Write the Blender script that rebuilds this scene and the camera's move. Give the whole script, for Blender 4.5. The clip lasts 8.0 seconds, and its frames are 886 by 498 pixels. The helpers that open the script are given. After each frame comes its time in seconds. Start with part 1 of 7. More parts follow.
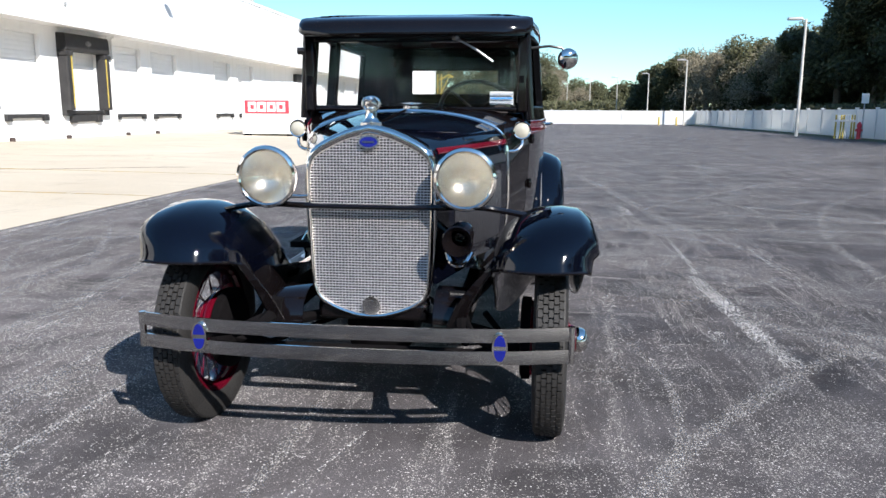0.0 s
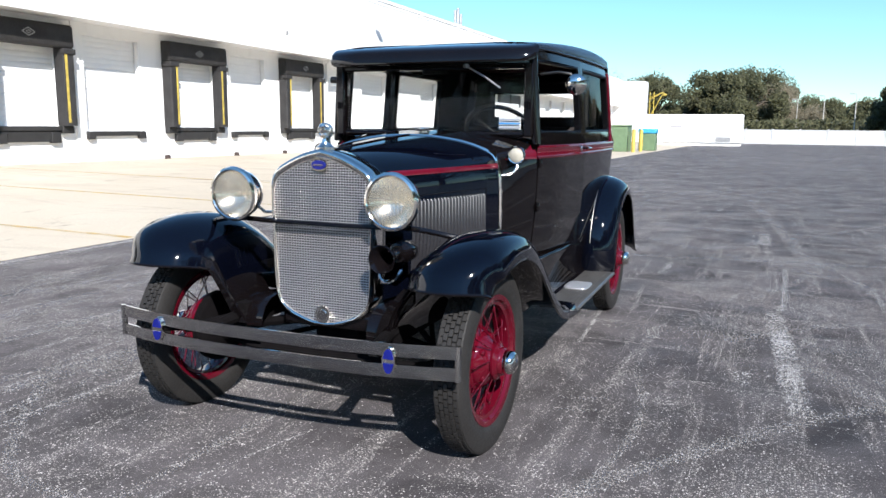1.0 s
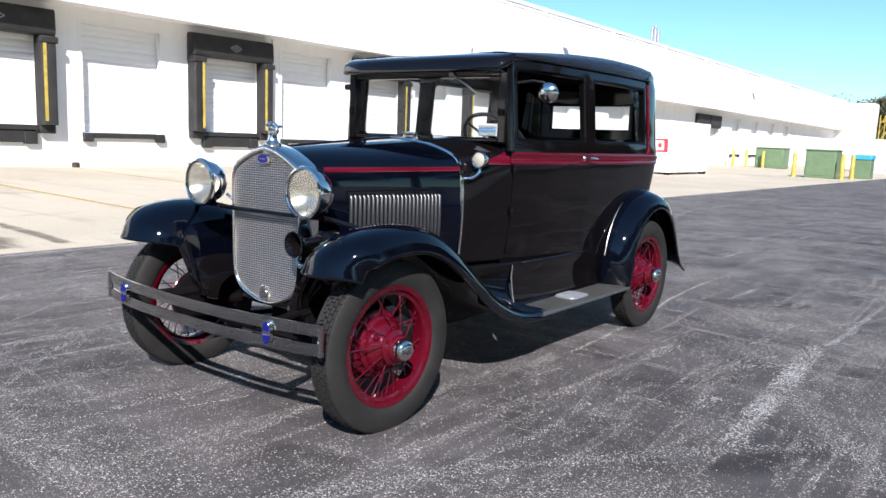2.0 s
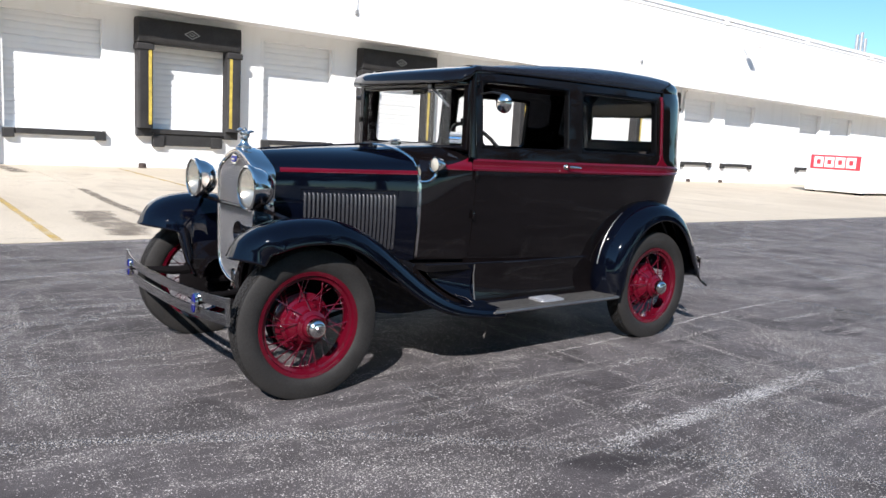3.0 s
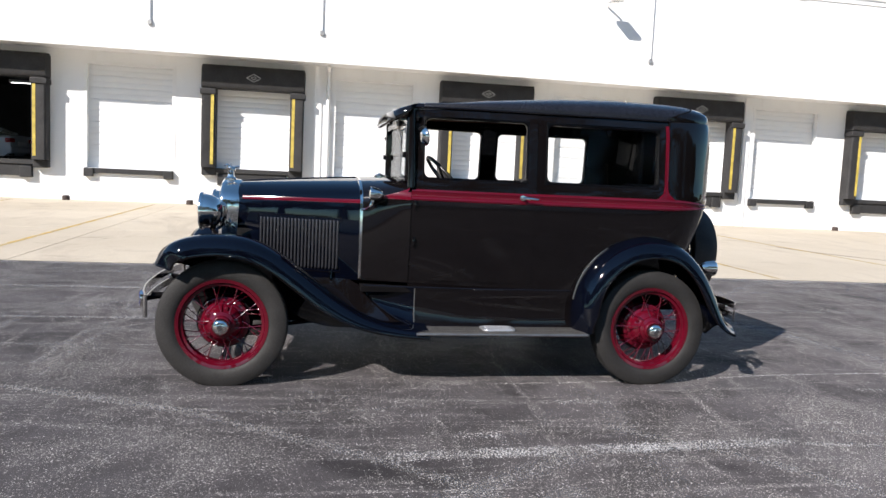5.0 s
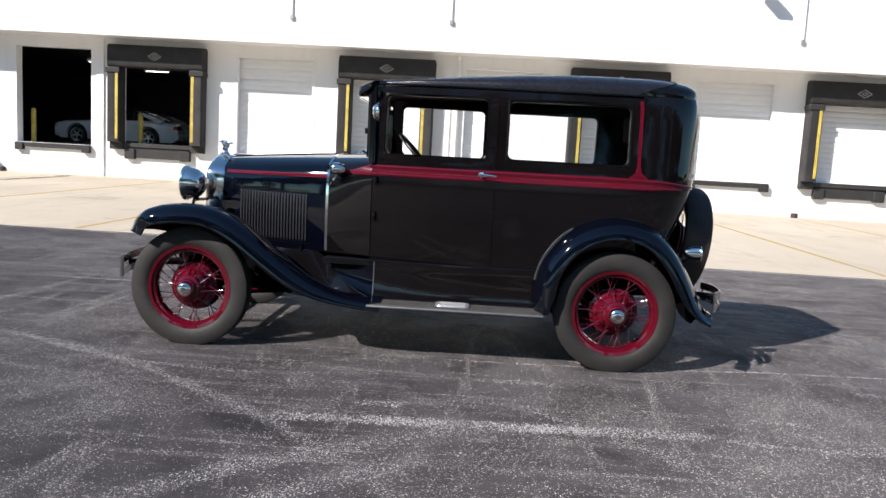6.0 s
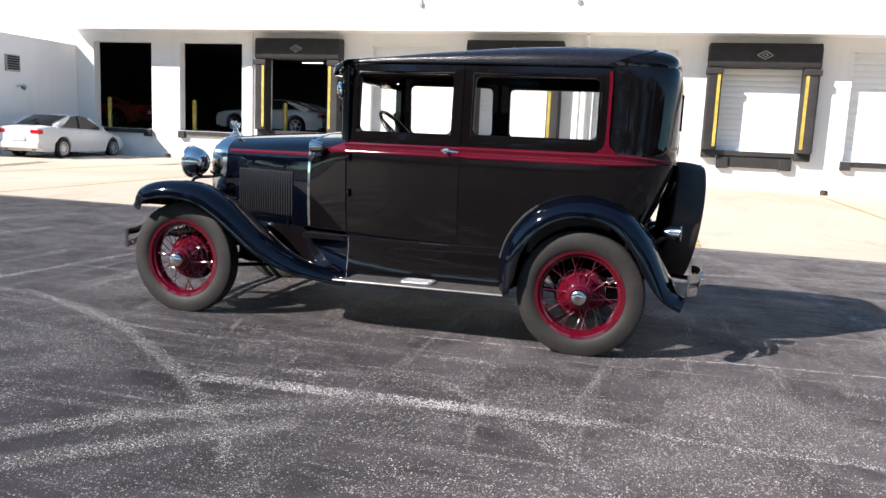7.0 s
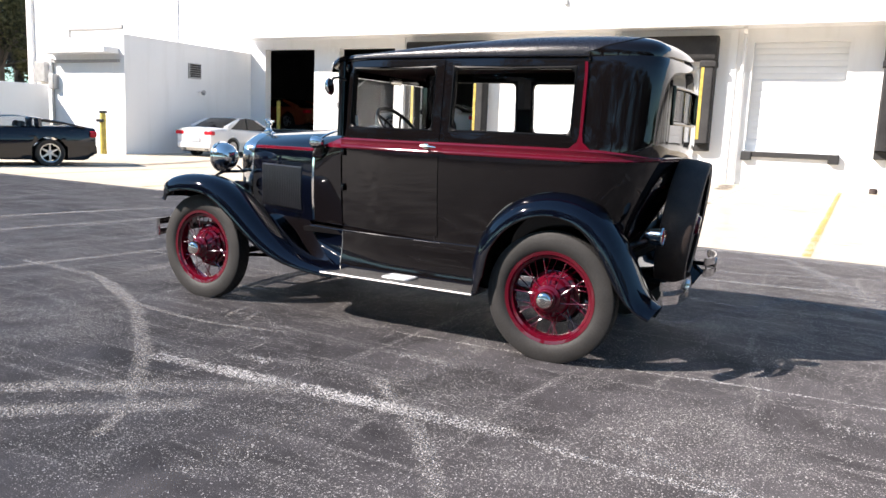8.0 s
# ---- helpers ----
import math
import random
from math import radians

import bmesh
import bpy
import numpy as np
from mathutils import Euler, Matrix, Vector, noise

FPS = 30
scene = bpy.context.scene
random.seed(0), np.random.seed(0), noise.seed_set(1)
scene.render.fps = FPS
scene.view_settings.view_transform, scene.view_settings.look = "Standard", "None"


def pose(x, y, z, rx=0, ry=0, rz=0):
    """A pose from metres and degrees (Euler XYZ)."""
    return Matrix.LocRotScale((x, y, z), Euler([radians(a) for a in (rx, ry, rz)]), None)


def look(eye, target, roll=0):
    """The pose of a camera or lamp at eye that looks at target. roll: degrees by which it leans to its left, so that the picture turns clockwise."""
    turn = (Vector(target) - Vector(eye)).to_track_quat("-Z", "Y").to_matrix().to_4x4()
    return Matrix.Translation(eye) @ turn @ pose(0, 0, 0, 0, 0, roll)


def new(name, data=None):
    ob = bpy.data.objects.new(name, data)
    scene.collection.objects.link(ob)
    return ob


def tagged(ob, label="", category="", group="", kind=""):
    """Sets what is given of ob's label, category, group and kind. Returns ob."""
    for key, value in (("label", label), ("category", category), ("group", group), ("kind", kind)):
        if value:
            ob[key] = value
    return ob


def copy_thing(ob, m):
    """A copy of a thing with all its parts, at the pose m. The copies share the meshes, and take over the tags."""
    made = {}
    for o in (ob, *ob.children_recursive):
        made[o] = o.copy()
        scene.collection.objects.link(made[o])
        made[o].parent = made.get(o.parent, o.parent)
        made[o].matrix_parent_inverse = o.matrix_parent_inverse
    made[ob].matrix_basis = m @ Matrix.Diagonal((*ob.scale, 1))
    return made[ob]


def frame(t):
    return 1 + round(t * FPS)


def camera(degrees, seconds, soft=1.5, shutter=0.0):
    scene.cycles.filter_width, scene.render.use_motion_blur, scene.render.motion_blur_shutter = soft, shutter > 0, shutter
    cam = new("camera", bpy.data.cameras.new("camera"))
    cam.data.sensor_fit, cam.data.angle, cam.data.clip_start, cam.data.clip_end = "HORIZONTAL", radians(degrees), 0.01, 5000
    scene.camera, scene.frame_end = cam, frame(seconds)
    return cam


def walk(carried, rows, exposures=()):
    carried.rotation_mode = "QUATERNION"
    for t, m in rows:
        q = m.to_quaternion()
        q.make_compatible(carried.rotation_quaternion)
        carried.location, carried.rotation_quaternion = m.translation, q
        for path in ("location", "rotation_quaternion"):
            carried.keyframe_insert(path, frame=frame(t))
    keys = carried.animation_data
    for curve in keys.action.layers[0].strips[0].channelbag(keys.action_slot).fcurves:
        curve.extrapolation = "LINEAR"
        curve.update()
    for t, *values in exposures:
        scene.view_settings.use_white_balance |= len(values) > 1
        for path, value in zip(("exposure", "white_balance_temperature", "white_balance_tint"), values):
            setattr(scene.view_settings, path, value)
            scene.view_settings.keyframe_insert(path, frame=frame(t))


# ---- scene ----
cam = camera(60.5, 8.0)
PATH = [
    (0, (0.666, -2.873, 1.242), (0.415, -0.923, 0.878), 0.3),
    (0.5, (1.136, -2.812, 1.261), (0.592, -0.924, 0.889), -0.4),
    (1, (1.726, -2.748, 1.283), (0.947, -0.935, 0.961), 0.5),
    (1.2, (1.958, -2.676, 1.254), (1.07, -0.91, 0.948), 0.5),
    (2.3, (3.188, -2.145, 1.244), (1.856, -0.684, 0.947), 2.8),
    (2.5, (3.414, -2.019, 1.271), (2.009, -0.627, 0.97), 3.0),
    (3, (3.964, -1.668, 1.272), (2.394, -0.462, 0.991), 3.1),
    (3.5, (4.413, -1.209, 1.274), (2.702, -0.208, 1.012), 3.8),
    (4, (4.817, -0.705, 1.272), (2.99, 0.077, 1.044), 3.6),
    (4.5, (5.065, -0.126, 1.269), (3.158, 0.441, 1.066), 3.6),
    (4.7, (5.136, 0.118, 1.27), (3.204, 0.597, 1.074), 3.1),
    (5.8, (5.324, 1.516, 1.25), (3.336, 1.515, 1.029), 3.1),
    (6, (5.34, 1.78, 1.241), (3.356, 1.691, 1.005), 3.2),
    (6.5, (5.266, 2.404, 1.24), (3.308, 2.1, 0.965), 3.0),
    (7, (5.149, 2.995, 1.244), (3.239, 2.48, 0.95), 2.5),
    (7.5, (4.946, 3.56, 1.242), (3.111, 2.824, 0.938), 2.3),
    (8, (4.64, 4.087, 1.252), (2.905, 3.141, 0.944), 2.4),
]
walk(cam, [(t, look(eye, target, roll)) for t, eye, target, roll in PATH], [(0, 0.94, 6350, 11), (1, 0.88, 6280, 11), (2.5, 0.74, 6350, 13), (4, 0.70, 6450, 13), (5, 0.68, 6550, 13), (6, 0.70, 6620, 14), (7, 0.99, 6750, 15), (7.5, 1.16, 6800, 15), (8, 1.31, 6850, 15)])

# ---- world, sun, exposure ----
world = bpy.data.worlds.new("sky")
scene.world = world
world.use_nodes = True
wn = world.node_tree
sky = wn.nodes.new("ShaderNodeTexSky")
sky.sky_type = "NISHITA"
sky.sun_disc = False
sky.sun_elevation = radians(36.4)
sky.sun_rotation = radians(139.5)
sky.air_density, sky.dust_density, sky.ozone_density = 1.0, 0.0, 2.5
wn.nodes["Background"].inputs["Strength"].default_value = 0.095
tint = wn.nodes.new("ShaderNodeMix")
tint.data_type, tint.blend_type = "RGBA", "MULTIPLY"
tint.inputs[0].default_value, tint.inputs[7].default_value = 1.0, (0.70, 0.97, 1.03, 1)
wn.links.new(sky.outputs[0], tint.inputs[6])
wn.links.new(tint.outputs[2], wn.nodes["Background"].inputs["Color"])
sun_data = bpy.data.lights.new("sun", "SUN")
sun_data.energy, sun_data.angle, sun_data.color = 5.0, radians(0.5), (1.0, 0.955, 0.89)
sun = new("sun", sun_data)
sun.matrix_world = look((26.5, -30.9, 30.0), (0, 0, 0))


# ---- materials ----
class Mat:
    """A small builder for node materials."""

    def __init__(self, name):
        self.m = bpy.data.materials.new(name)
        self.m.use_nodes = True
        self.t = self.m.node_tree
        self.n, self.l = self.t.nodes, self.t.links
        self.b = self.n["Principled BSDF"]
        self.co = self.n.new("ShaderNodeTexCoord").outputs["Object"]

    def set(self, **kw):
        for k, v in kw.items():
            self.b.inputs[k.replace("_", " ")].default_value = v
        return self

    def link(self, out, key):
        self.l.new(out, self.b.inputs[key])
        return self

    def noise(self, scale, detail=4.0, rough=0.55, stretch=None, warp=0.0):
        t = self.n.new("ShaderNodeTexNoise")
        t.inputs["Scale"].default_value, t.inputs["Detail"].default_value = scale, detail
        t.inputs["Roughness"].default_value, t.inputs["Distortion"].default_value = rough, warp
        src = self.co
        if stretch:
            mp = self.n.new("ShaderNodeMapping")
            mp.inputs["Scale"].default_value = stretch[:3]
            if len(stretch) > 3:
                mp.inputs["Rotation"].default_value = (0, 0, radians(stretch[3]))
            self.l.new(src, mp.inputs["Vector"])
            src = mp.outputs[0]
        self.l.new(src, t.inputs["Vector"])
        return t.outputs[0]

    def voronoi(self, scale):
        t = self.n.new("ShaderNodeTexVoronoi")
        t.inputs["Scale"].default_value = scale
        self.l.new(self.co, t.inputs["Vector"])
        return t

    def ramp(self, out, *stops):
        r = self.n.new("ShaderNodeValToRGB")
        el = r.color_ramp.elements
        while len(el) < len(stops):
            el.new(0.5)
        for e, (p, c) in zip(el, stops):
            e.position = p
            e.color = (c, c, c, 1) if isinstance(c, (int, float)) else (*c, 1)
        self.l.new(out, r.inputs[0])
        return r.outputs[0]

    def math(self, op, a, b=0.0):
        n = self.n.new("ShaderNodeMath")
        n.operation = op
        for i, v in enumerate((a, b)):
            if isinstance(v, (int, float)):
                n.inputs[i].default_value = v
            else:
                self.l.new(v, n.inputs[i])
        return n.outputs[0]

    def mix(self, fac, a, b, mode="MIX"):
        n = self.n.new("ShaderNodeMix")
        n.data_type, n.blend_type = "RGBA", mode
        for k, v in ((0, fac), (6, a), (7, b)):
            s = n.inputs[k]
            if isinstance(v, (int, float)):
                s.default_value = v if k == 0 else (v, v, v, 1)
            elif isinstance(v, tuple):
                s.default_value = (*v, 1)
            else:
                self.l.new(v, s)
        return n.outputs[2]

    def bump(self, out, strength, dist=0.01):
        n = self.n.new("ShaderNodeBump")
        n.inputs["Strength"].default_value, n.inputs["Distance"].default_value = strength, dist
        self.l.new(out, n.inputs["Height"])
        self.l.new(n.outputs[0], self.b.inputs["Normal"])
        return self


def plain(name, color, rough=0.5, metal=0.0, var=0.12, scale=6.0, bump=0.0, **kw):
    """A paint, metal or plastic with two scales of faint unevenness."""
    m = Mat(name)
    lo = tuple(c * (1 - var) for c in color)
    hi = tuple(min(1, c * (1 + var)) for c in color)
    big = m.ramp(m.noise(scale), (0.3, lo), (0.7, hi))
    m.link(big, "Base Color")
    fine = m.noise(scale * 14, 3)
    m.link(m.ramp(fine, (0.3, max(0.02, rough * 0.85)), (0.7, min(1, rough * 1.15))), "Roughness")
    m.set(Metallic=metal, **kw)
    if bump:
        m.bump(fine, bump, 0.004)
    return m.m


def car_paint(name, color, ior=1.5, rough=(0.025, 0.06), var=0.15):
    m = Mat(name)
    m.link(m.ramp(m.noise(3, 3), (0.3, tuple(c * (1 - var) for c in color)), (0.7, tuple(c * (1 + var) for c in color))), "Base Color")
    m.link(m.ramp(m.noise(5, 5), (0.35, rough[0]), (0.75, rough[1])), "Roughness")
    m.set(IOR=ior)
    m.bump(m.noise(4, 2), 0.002, 0.01)
    return m.m


BLACK_PAINT = car_paint("black_car_paint", (0.0042, 0.0033, 0.0037), 1.47, (0.040, 0.070))
# the car's black again, with the blue of reflected sky put into it
SKY_TINT_BLACK = car_paint("sky_tinted_black_paint", (0.0012, 0.0017, 0.0046), 1.48)
# greyer than the hood: the louvers' sun glints are put into this colour
LOUVER_GLINT_PAINT = plain("louver_glint_paint", (0.022, 0.022, 0.026), 0.30, 0.0, 0.1, 20, IOR=1.8)
ROOF_COVER = plain("black_roof_vinyl", (0.010, 0.010, 0.014), 0.28, 0.0, 0.2, 14, 0.35)
RED_PAINT = car_paint("red_wheel_paint", (0.078, 0.0022, 0.0090), 1.58)
SPOKE_RED = plain("red_spoke_paint", (0.085, 0.0030, 0.011), 0.10, 0.0, 0.1, 20, IOR=1.9)
RED_TRIM = car_paint("red_stripe_paint", (0.088, 0.0030, 0.0110), 1.5, (0.07, 0.13))
CHROME = plain("chrome", (0.88, 0.835, 0.78), 0.09, 1.0, 0.04, 8)
PALE_LENS = plain("pale_lamp_glass", (0.42, 0.40, 0.34), 0.12, 0.0, 0.1, 30)
DULL_CHROME = plain("worn_chrome", (0.58, 0.56, 0.54), 0.13, 1.0, 0.12, 10)
GRILLE_METAL = plain("satin_grille_metal", (0.68, 0.645, 0.63), 0.40, 1.0, 0.1, 30)
FRAME_PAINT = plain("satin_black_trim", (0.0022, 0.0022, 0.0028), 0.35, 0.0, 0.15, 20, IOR=1.2)
# running board trim; also stands in for glints on the black welts
TRIM_GLINT_METAL = plain("dull_aluminium_trim_and_glint", (0.36, 0.35, 0.34), 0.34, 0.9, 0.12, 20)
STEP_METAL = plain("polished_step_metal", (0.80, 0.80, 0.82), 0.34, 0.85, 0.08, 30)
STEEL = plain("bare_steel", (0.35, 0.35, 0.36), 0.4, 1.0, 0.2, 12)
CHASSIS = plain("chassis_black", (0.0055, 0.005, 0.0055), 0.8, 0.0, 0.3, 12, 0.2, IOR=1.12)
RUBBER = plain("tyre_rubber", (0.0142, 0.0130, 0.0126), 0.7, 0.0, 0.3, 9, 0.15)
BROWN_RUBBER = plain("spare_tyre_rubber", (0.034, 0.023, 0.0195), 0.7, 0.0, 0.3, 9, 0.15)
MAT_RUBBER = plain("running_board_rubber", (0.062, 0.060, 0.058), 0.42, 0.0, 0.25, 14, 0.3)
BLUE_ENAMEL = plain("blue_enamel", (0.008, 0.012, 0.15), 0.15, 0.0, 0.1, 20)
DARK_CLOTH = plain("dark_upholstery", (0.018, 0.014, 0.014), 0.85, 0.0, 0.25, 20, 0.3)
MAROON_CLOTH = plain("maroon_headliner", (0.045, 0.010, 0.012), 0.9, 0.0, 0.2, 20, 0.2)
BLACK_PLASTIC = plain("black_plastic", (0.012, 0.012, 0.012), 0.35, 0.0, 0.2, 10)
LAMP_REFLECTOR = plain("lamp_reflector", (0.86, 0.83, 0.77), 0.22, 1.0, 0.06, 20)
WHITE_CARD = plain("white_sticker", (0.75, 0.75, 0.76), 0.6, 0.0, 0.04, 20)
BLUE_CARD = plain("blue_sticker", (0.03, 0.22, 0.55), 0.6, 0.0, 0.04, 20)


def make_glass(name, tint=(1, 1, 1)):
    m = Mat(name)
    tr, gl, mx = (m.n.new("ShaderNodeBsdf" + k) for k in ("Transparent", "Glossy", "Diffuse"))
    m.n.remove(mx)
    mx = m.n.new("ShaderNodeMixShader")
    fr = m.n.new("ShaderNodeLayerWeight")
    fr.inputs["Blend"].default_value = 0.5
    gloss = m.math("ADD", m.math("MULTIPLY", m.math("POWER", fr.outputs["Facing"], 4.0), 0.40), 0.028)
    tr.inputs["Color"].default_value = (*tint, 1)
    gl.inputs["Roughness"].default_value = 0.02
    m.l.new(gloss, mx.inputs[0])
    m.l.new(tr.outputs[0], mx.inputs[1])
    m.l.new(gl.outputs[0], mx.inputs[2])
    m.l.new(mx.outputs[0], m.n["Material Output"].inputs["Surface"])
    return m.m


GLASS = make_glass("clear_glass", (0.93, 0.935, 0.93))
DARK_GLASS = plain("dark_car_glass", (0.008, 0.009, 0.011), 0.06, 0.0, 0.1, 5, IOR=1.3)


def make_lens():
    """Clear lamp glass with upright flutes in its shine."""
    mat = make_glass("fluted_lens_glass", (0.96, 0.93, 0.89))
    t = mat.node_tree
    w, co, bp = t.nodes.new("ShaderNodeTexWave"), t.nodes.new("ShaderNodeTexCoord"), t.nodes.new("ShaderNodeBump")
    w.inputs["Scale"].default_value = 22
    bp.inputs["Strength"].default_value, bp.inputs["Distance"].default_value = 0.5, 0.004
    t.links.new(co.outputs["Object"], w.inputs["Vector"])
    t.links.new(w.outputs[1], bp.inputs["Height"])
    cr = t.nodes.new("ShaderNodeValToRGB")
    cr.color_ramp.elements[0].color, cr.color_ramp.elements[1].color = (0.80, 0.77, 0.71, 1), (1.0, 0.98, 0.95, 1)
    t.links.new(w.outputs[1], cr.inputs[0])
    for n in t.nodes:
        if n.bl_idname == "ShaderNodeBsdfTransparent":
            t.links.new(cr.outputs[0], n.inputs["Color"])
        if n.bl_idname == "ShaderNodeBsdfGlossy":
            t.links.new(bp.outputs[0], n.inputs["Normal"])
            n.inputs["Roughness"].default_value = 0.06
    # the pressed flutes scatter some of the light
    milk, mx, out = t.nodes.new("ShaderNodeBsdfDiffuse"), t.nodes.new("ShaderNodeMixShader"), t.nodes["Material Output"]
    milk.inputs["Color"].default_value, mx.inputs[0].default_value = (0.80, 0.76, 0.66, 1), 0.13
    t.links.new(out.inputs["Surface"].links[0].from_socket, mx.inputs[1])
    t.links.new(milk.outputs[0], mx.inputs[2])
    t.links.new(mx.outputs[0], out.inputs["Surface"])
    return mat


LENS = make_lens()


def stones(m, wear, keep=0.955, gain=0.62, wide=0.0):
    """Pale stones in the asphalt, as many of them laid bare as the wear asks for: their cover and their tone."""
    cover = tone = None
    for scale, share in ((118, 1.0), (205, 0.8)):
        v = m.voronoi(scale)
        sep = m.n.new("ShaderNodeSeparateColor")
        m.l.new(v.outputs["Color"], sep.inputs[0])
        bare = m.ramp(m.math("ADD", sep.outputs[0], m.math("MULTIPLY", wear, gain)), (keep, 0.0), (keep + 0.03, share))
        c = m.math("MULTIPLY", bare, m.ramp(v.outputs["Distance"], (0.32 + wide, 1.0), (0.50 + wide, 0.0)))
        cover = c if cover is None else m.math("MAXIMUM", cover, c)
        if tone is None:
            tone = m.ramp(sep.outputs[1], (0.0, (0.21, 0.197, 0.190)), (0.6, (0.36, 0.340, 0.326)), (1.0, (0.62, 0.605, 0.595)))
    return cover, tone


def make_asphalt():
    """Dark sealer over pale stone, the stone laid bare where traffic has worn it."""
    m = Mat("worn_asphalt")
    big = m.ramp(m.noise(0.22, 5, 0.6, warp=0.6), (0.3, (0.0400, 0.0368, 0.0392)), (0.72, (0.0720, 0.0662, 0.0698)))
    mid = m.ramp(m.noise(1.5, 6, 0.68, warp=1.1), (0.36, 0.50), (0.50, 0.90), (0.68, 1.30))
    base = m.mix(1.0, big, mid, "MULTIPLY")
    # wear: broad patches, streaks along the lanes, a few crossing ones
    s1 = m.ramp(m.noise(1.0, 6, 0.70, (5.5, 0.42, 1.0, 4), 1.3), (0.52, 0.0), (0.70, 0.85))
    s2 = m.ramp(m.noise(1.0, 6, 0.70, (2.4, 0.45, 1.0, -16), 1.4), (0.55, 0.0), (0.70, 0.7))
    s3 = m.ramp(m.noise(1.0, 5, 0.66, (0.5, 3.2, 1.0, -34), 1.4), (0.54, 0.0), (0.69, 0.75))
    patch = m.ramp(m.noise(0.9, 6, 0.66, warp=1.0), (0.46, 0.0), (0.70, 0.66))
    wear = m.math("MAXIMUM", m.math("MAXIMUM", s1, s2), m.math("MAXIMUM", s3, patch))
    grit = m.noise(260, 2.0, 0.6)
    bare, tone = stones(m, wear)
    base = m.mix(m.math("MULTIPLY", wear, 0.13), base, (0.235, 0.226, 0.230))
    base = m.mix(1.0, base, m.ramp(grit, (0.32, 0.45), (0.68, 1.55)), "MULTIPLY")
    base = m.mix(m.math("MULTIPLY", bare, 0.92), base, tone)
    m.link(base, "Base Color")
    m.link(m.ramp(m.noise(2.2, 4), (0.3, 0.55), (0.7, 0.82)), "Roughness")
    m.set(Diffuse_Roughness=1.0, IOR=1.25)
    m.bump(m.math("ADD", bare, m.math("MULTIPLY", grit, 0.7)), 0.6, 0.005)
    return m.m


ASPHALT = make_asphalt()


def make_concrete():
    m = Mat("pale_concrete")
    big = m.ramp(m.noise(0.18, 5, 0.6, warp=0.5), (0.3, (0.45, 0.385, 0.295)), (0.7, (0.575, 0.505, 0.400)))
    stain = m.ramp(m.noise(1.0, 6, 0.68, (0.30, 0.9, 1.0, 12), 1.2), (0.52, 0.0), (0.74, 0.75))
    c = m.mix(stain, big, (0.36, 0.30, 0.235))
    drip = m.ramp(m.noise(1.0, 6, 0.7, (0.9, 0.35, 1.0, -20), 1.6), (0.60, 0.0), (0.70, 0.55))
    c = m.mix(drip, c, (0.20, 0.17, 0.135))
    fine = m.noise(40, 4, 0.65)
    c = m.mix(1.0, c, m.ramp(fine, (0.3, 0.88), (0.7, 1.08)), "MULTIPLY")
    m.link(c, "Base Color")
    m.set(Roughness=0.85)
    m.bump(fine, 0.3, 0.004)
    return m.m


CONCRETE = make_concrete()


def make_wall_white():
    m = Mat("white_painted_block")
    drip = m.ramp(m.noise(1.0, 5, 0.6, (2.2, 2.2, 0.22)), (0.52, 0.0), (0.8, 0.35))
    c = m.mix(drip, m.ramp(m.noise(0.4, 4), (0.3, (0.78, 0.785, 0.79)), (0.7, (0.84, 0.84, 0.84))), (0.62, 0.61, 0.58))
    m.link(c, "Base Color")
    m.set(Roughness=0.7)
    m.bump(m.noise(30, 4), 0.25, 0.004)
    return m.m


WHITE_WALL = make_wall_white()
WHITE_DOOR = plain("white_roller_door", (0.78, 0.79, 0.80), 0.5, 0.0, 0.04, 1.2, 0.05)
WHITE_PAINT = plain("white_gloss_paint", (0.80, 0.80, 0.80), 0.4, 0.0, 0.04, 2)
GREY_SEAM_SHADE = plain("grey_shadow_joint", (0.35, 0.35, 0.36), 0.7)
FOAM = plain("black_dock_foam", (0.021, 0.020, 0.0205), 0.75, 0.0, 0.35, 2.5, 0.5)
YELLOW = plain("safety_yellow", (0.47, 0.36, 0.070), 0.55, 0.0, 0.30, 7, 0.1)
BUMPER_RUBBER = plain("black_dock_rubber", (0.022, 0.0215, 0.022), 0.7, 0.0, 0.3, 3, 0.4)
# the bay room's dimness is put into this near-black colour
DARK_ROOM = plain("room_dimness_paint", (0.06, 0.06, 0.065), 0.8, 0.0, 0.2, 1)
GREEN_BOX = plain("green_enamel", (0.13, 0.20, 0.11), 0.5, 0.0, 0.1, 3)
RED_SIGN = plain("red_sign_paint", (0.62, 0.04, 0.06), 0.5, 0.0, 0.05, 5)
RED_LAMP = plain("red_tail_lens", (0.45, 0.01, 0.02), 0.15, 0.0, 0.05, 5)
GALV = plain("galvanised_steel", (0.42, 0.42, 0.42), 0.5, 0.6, 0.15, 4)
POLE_GREY = plain("pale_concrete_pole", (0.50, 0.48, 0.44), 0.75, 0.0, 0.1, 3)
FENCE_WHITE = plain("white_vinyl", (0.82, 0.82, 0.82), 0.45, 0.0, 0.03, 1)
nt = FENCE_WHITE.node_tree
glow, both = nt.nodes.new("ShaderNodeBsdfTranslucent"), nt.nodes.new("ShaderNodeMixShader")
glow.inputs["Color"].default_value, both.inputs[0].default_value = (0.90, 0.90, 0.88, 1), 0.42
nt.links.new(nt.nodes["Principled BSDF"].outputs[0], both.inputs[1])
nt.links.new(glow.outputs[0], both.inputs[2])
nt.links.new(both.outputs[0], nt.nodes["Material Output"].inputs["Surface"])
CAR_WHITE = car_paint("white_car_paint", (0.68, 0.69, 0.71), var=0.02)
CAR_BLACK = car_paint("dark_coupe_paint", (0.008, 0.009, 0.014))
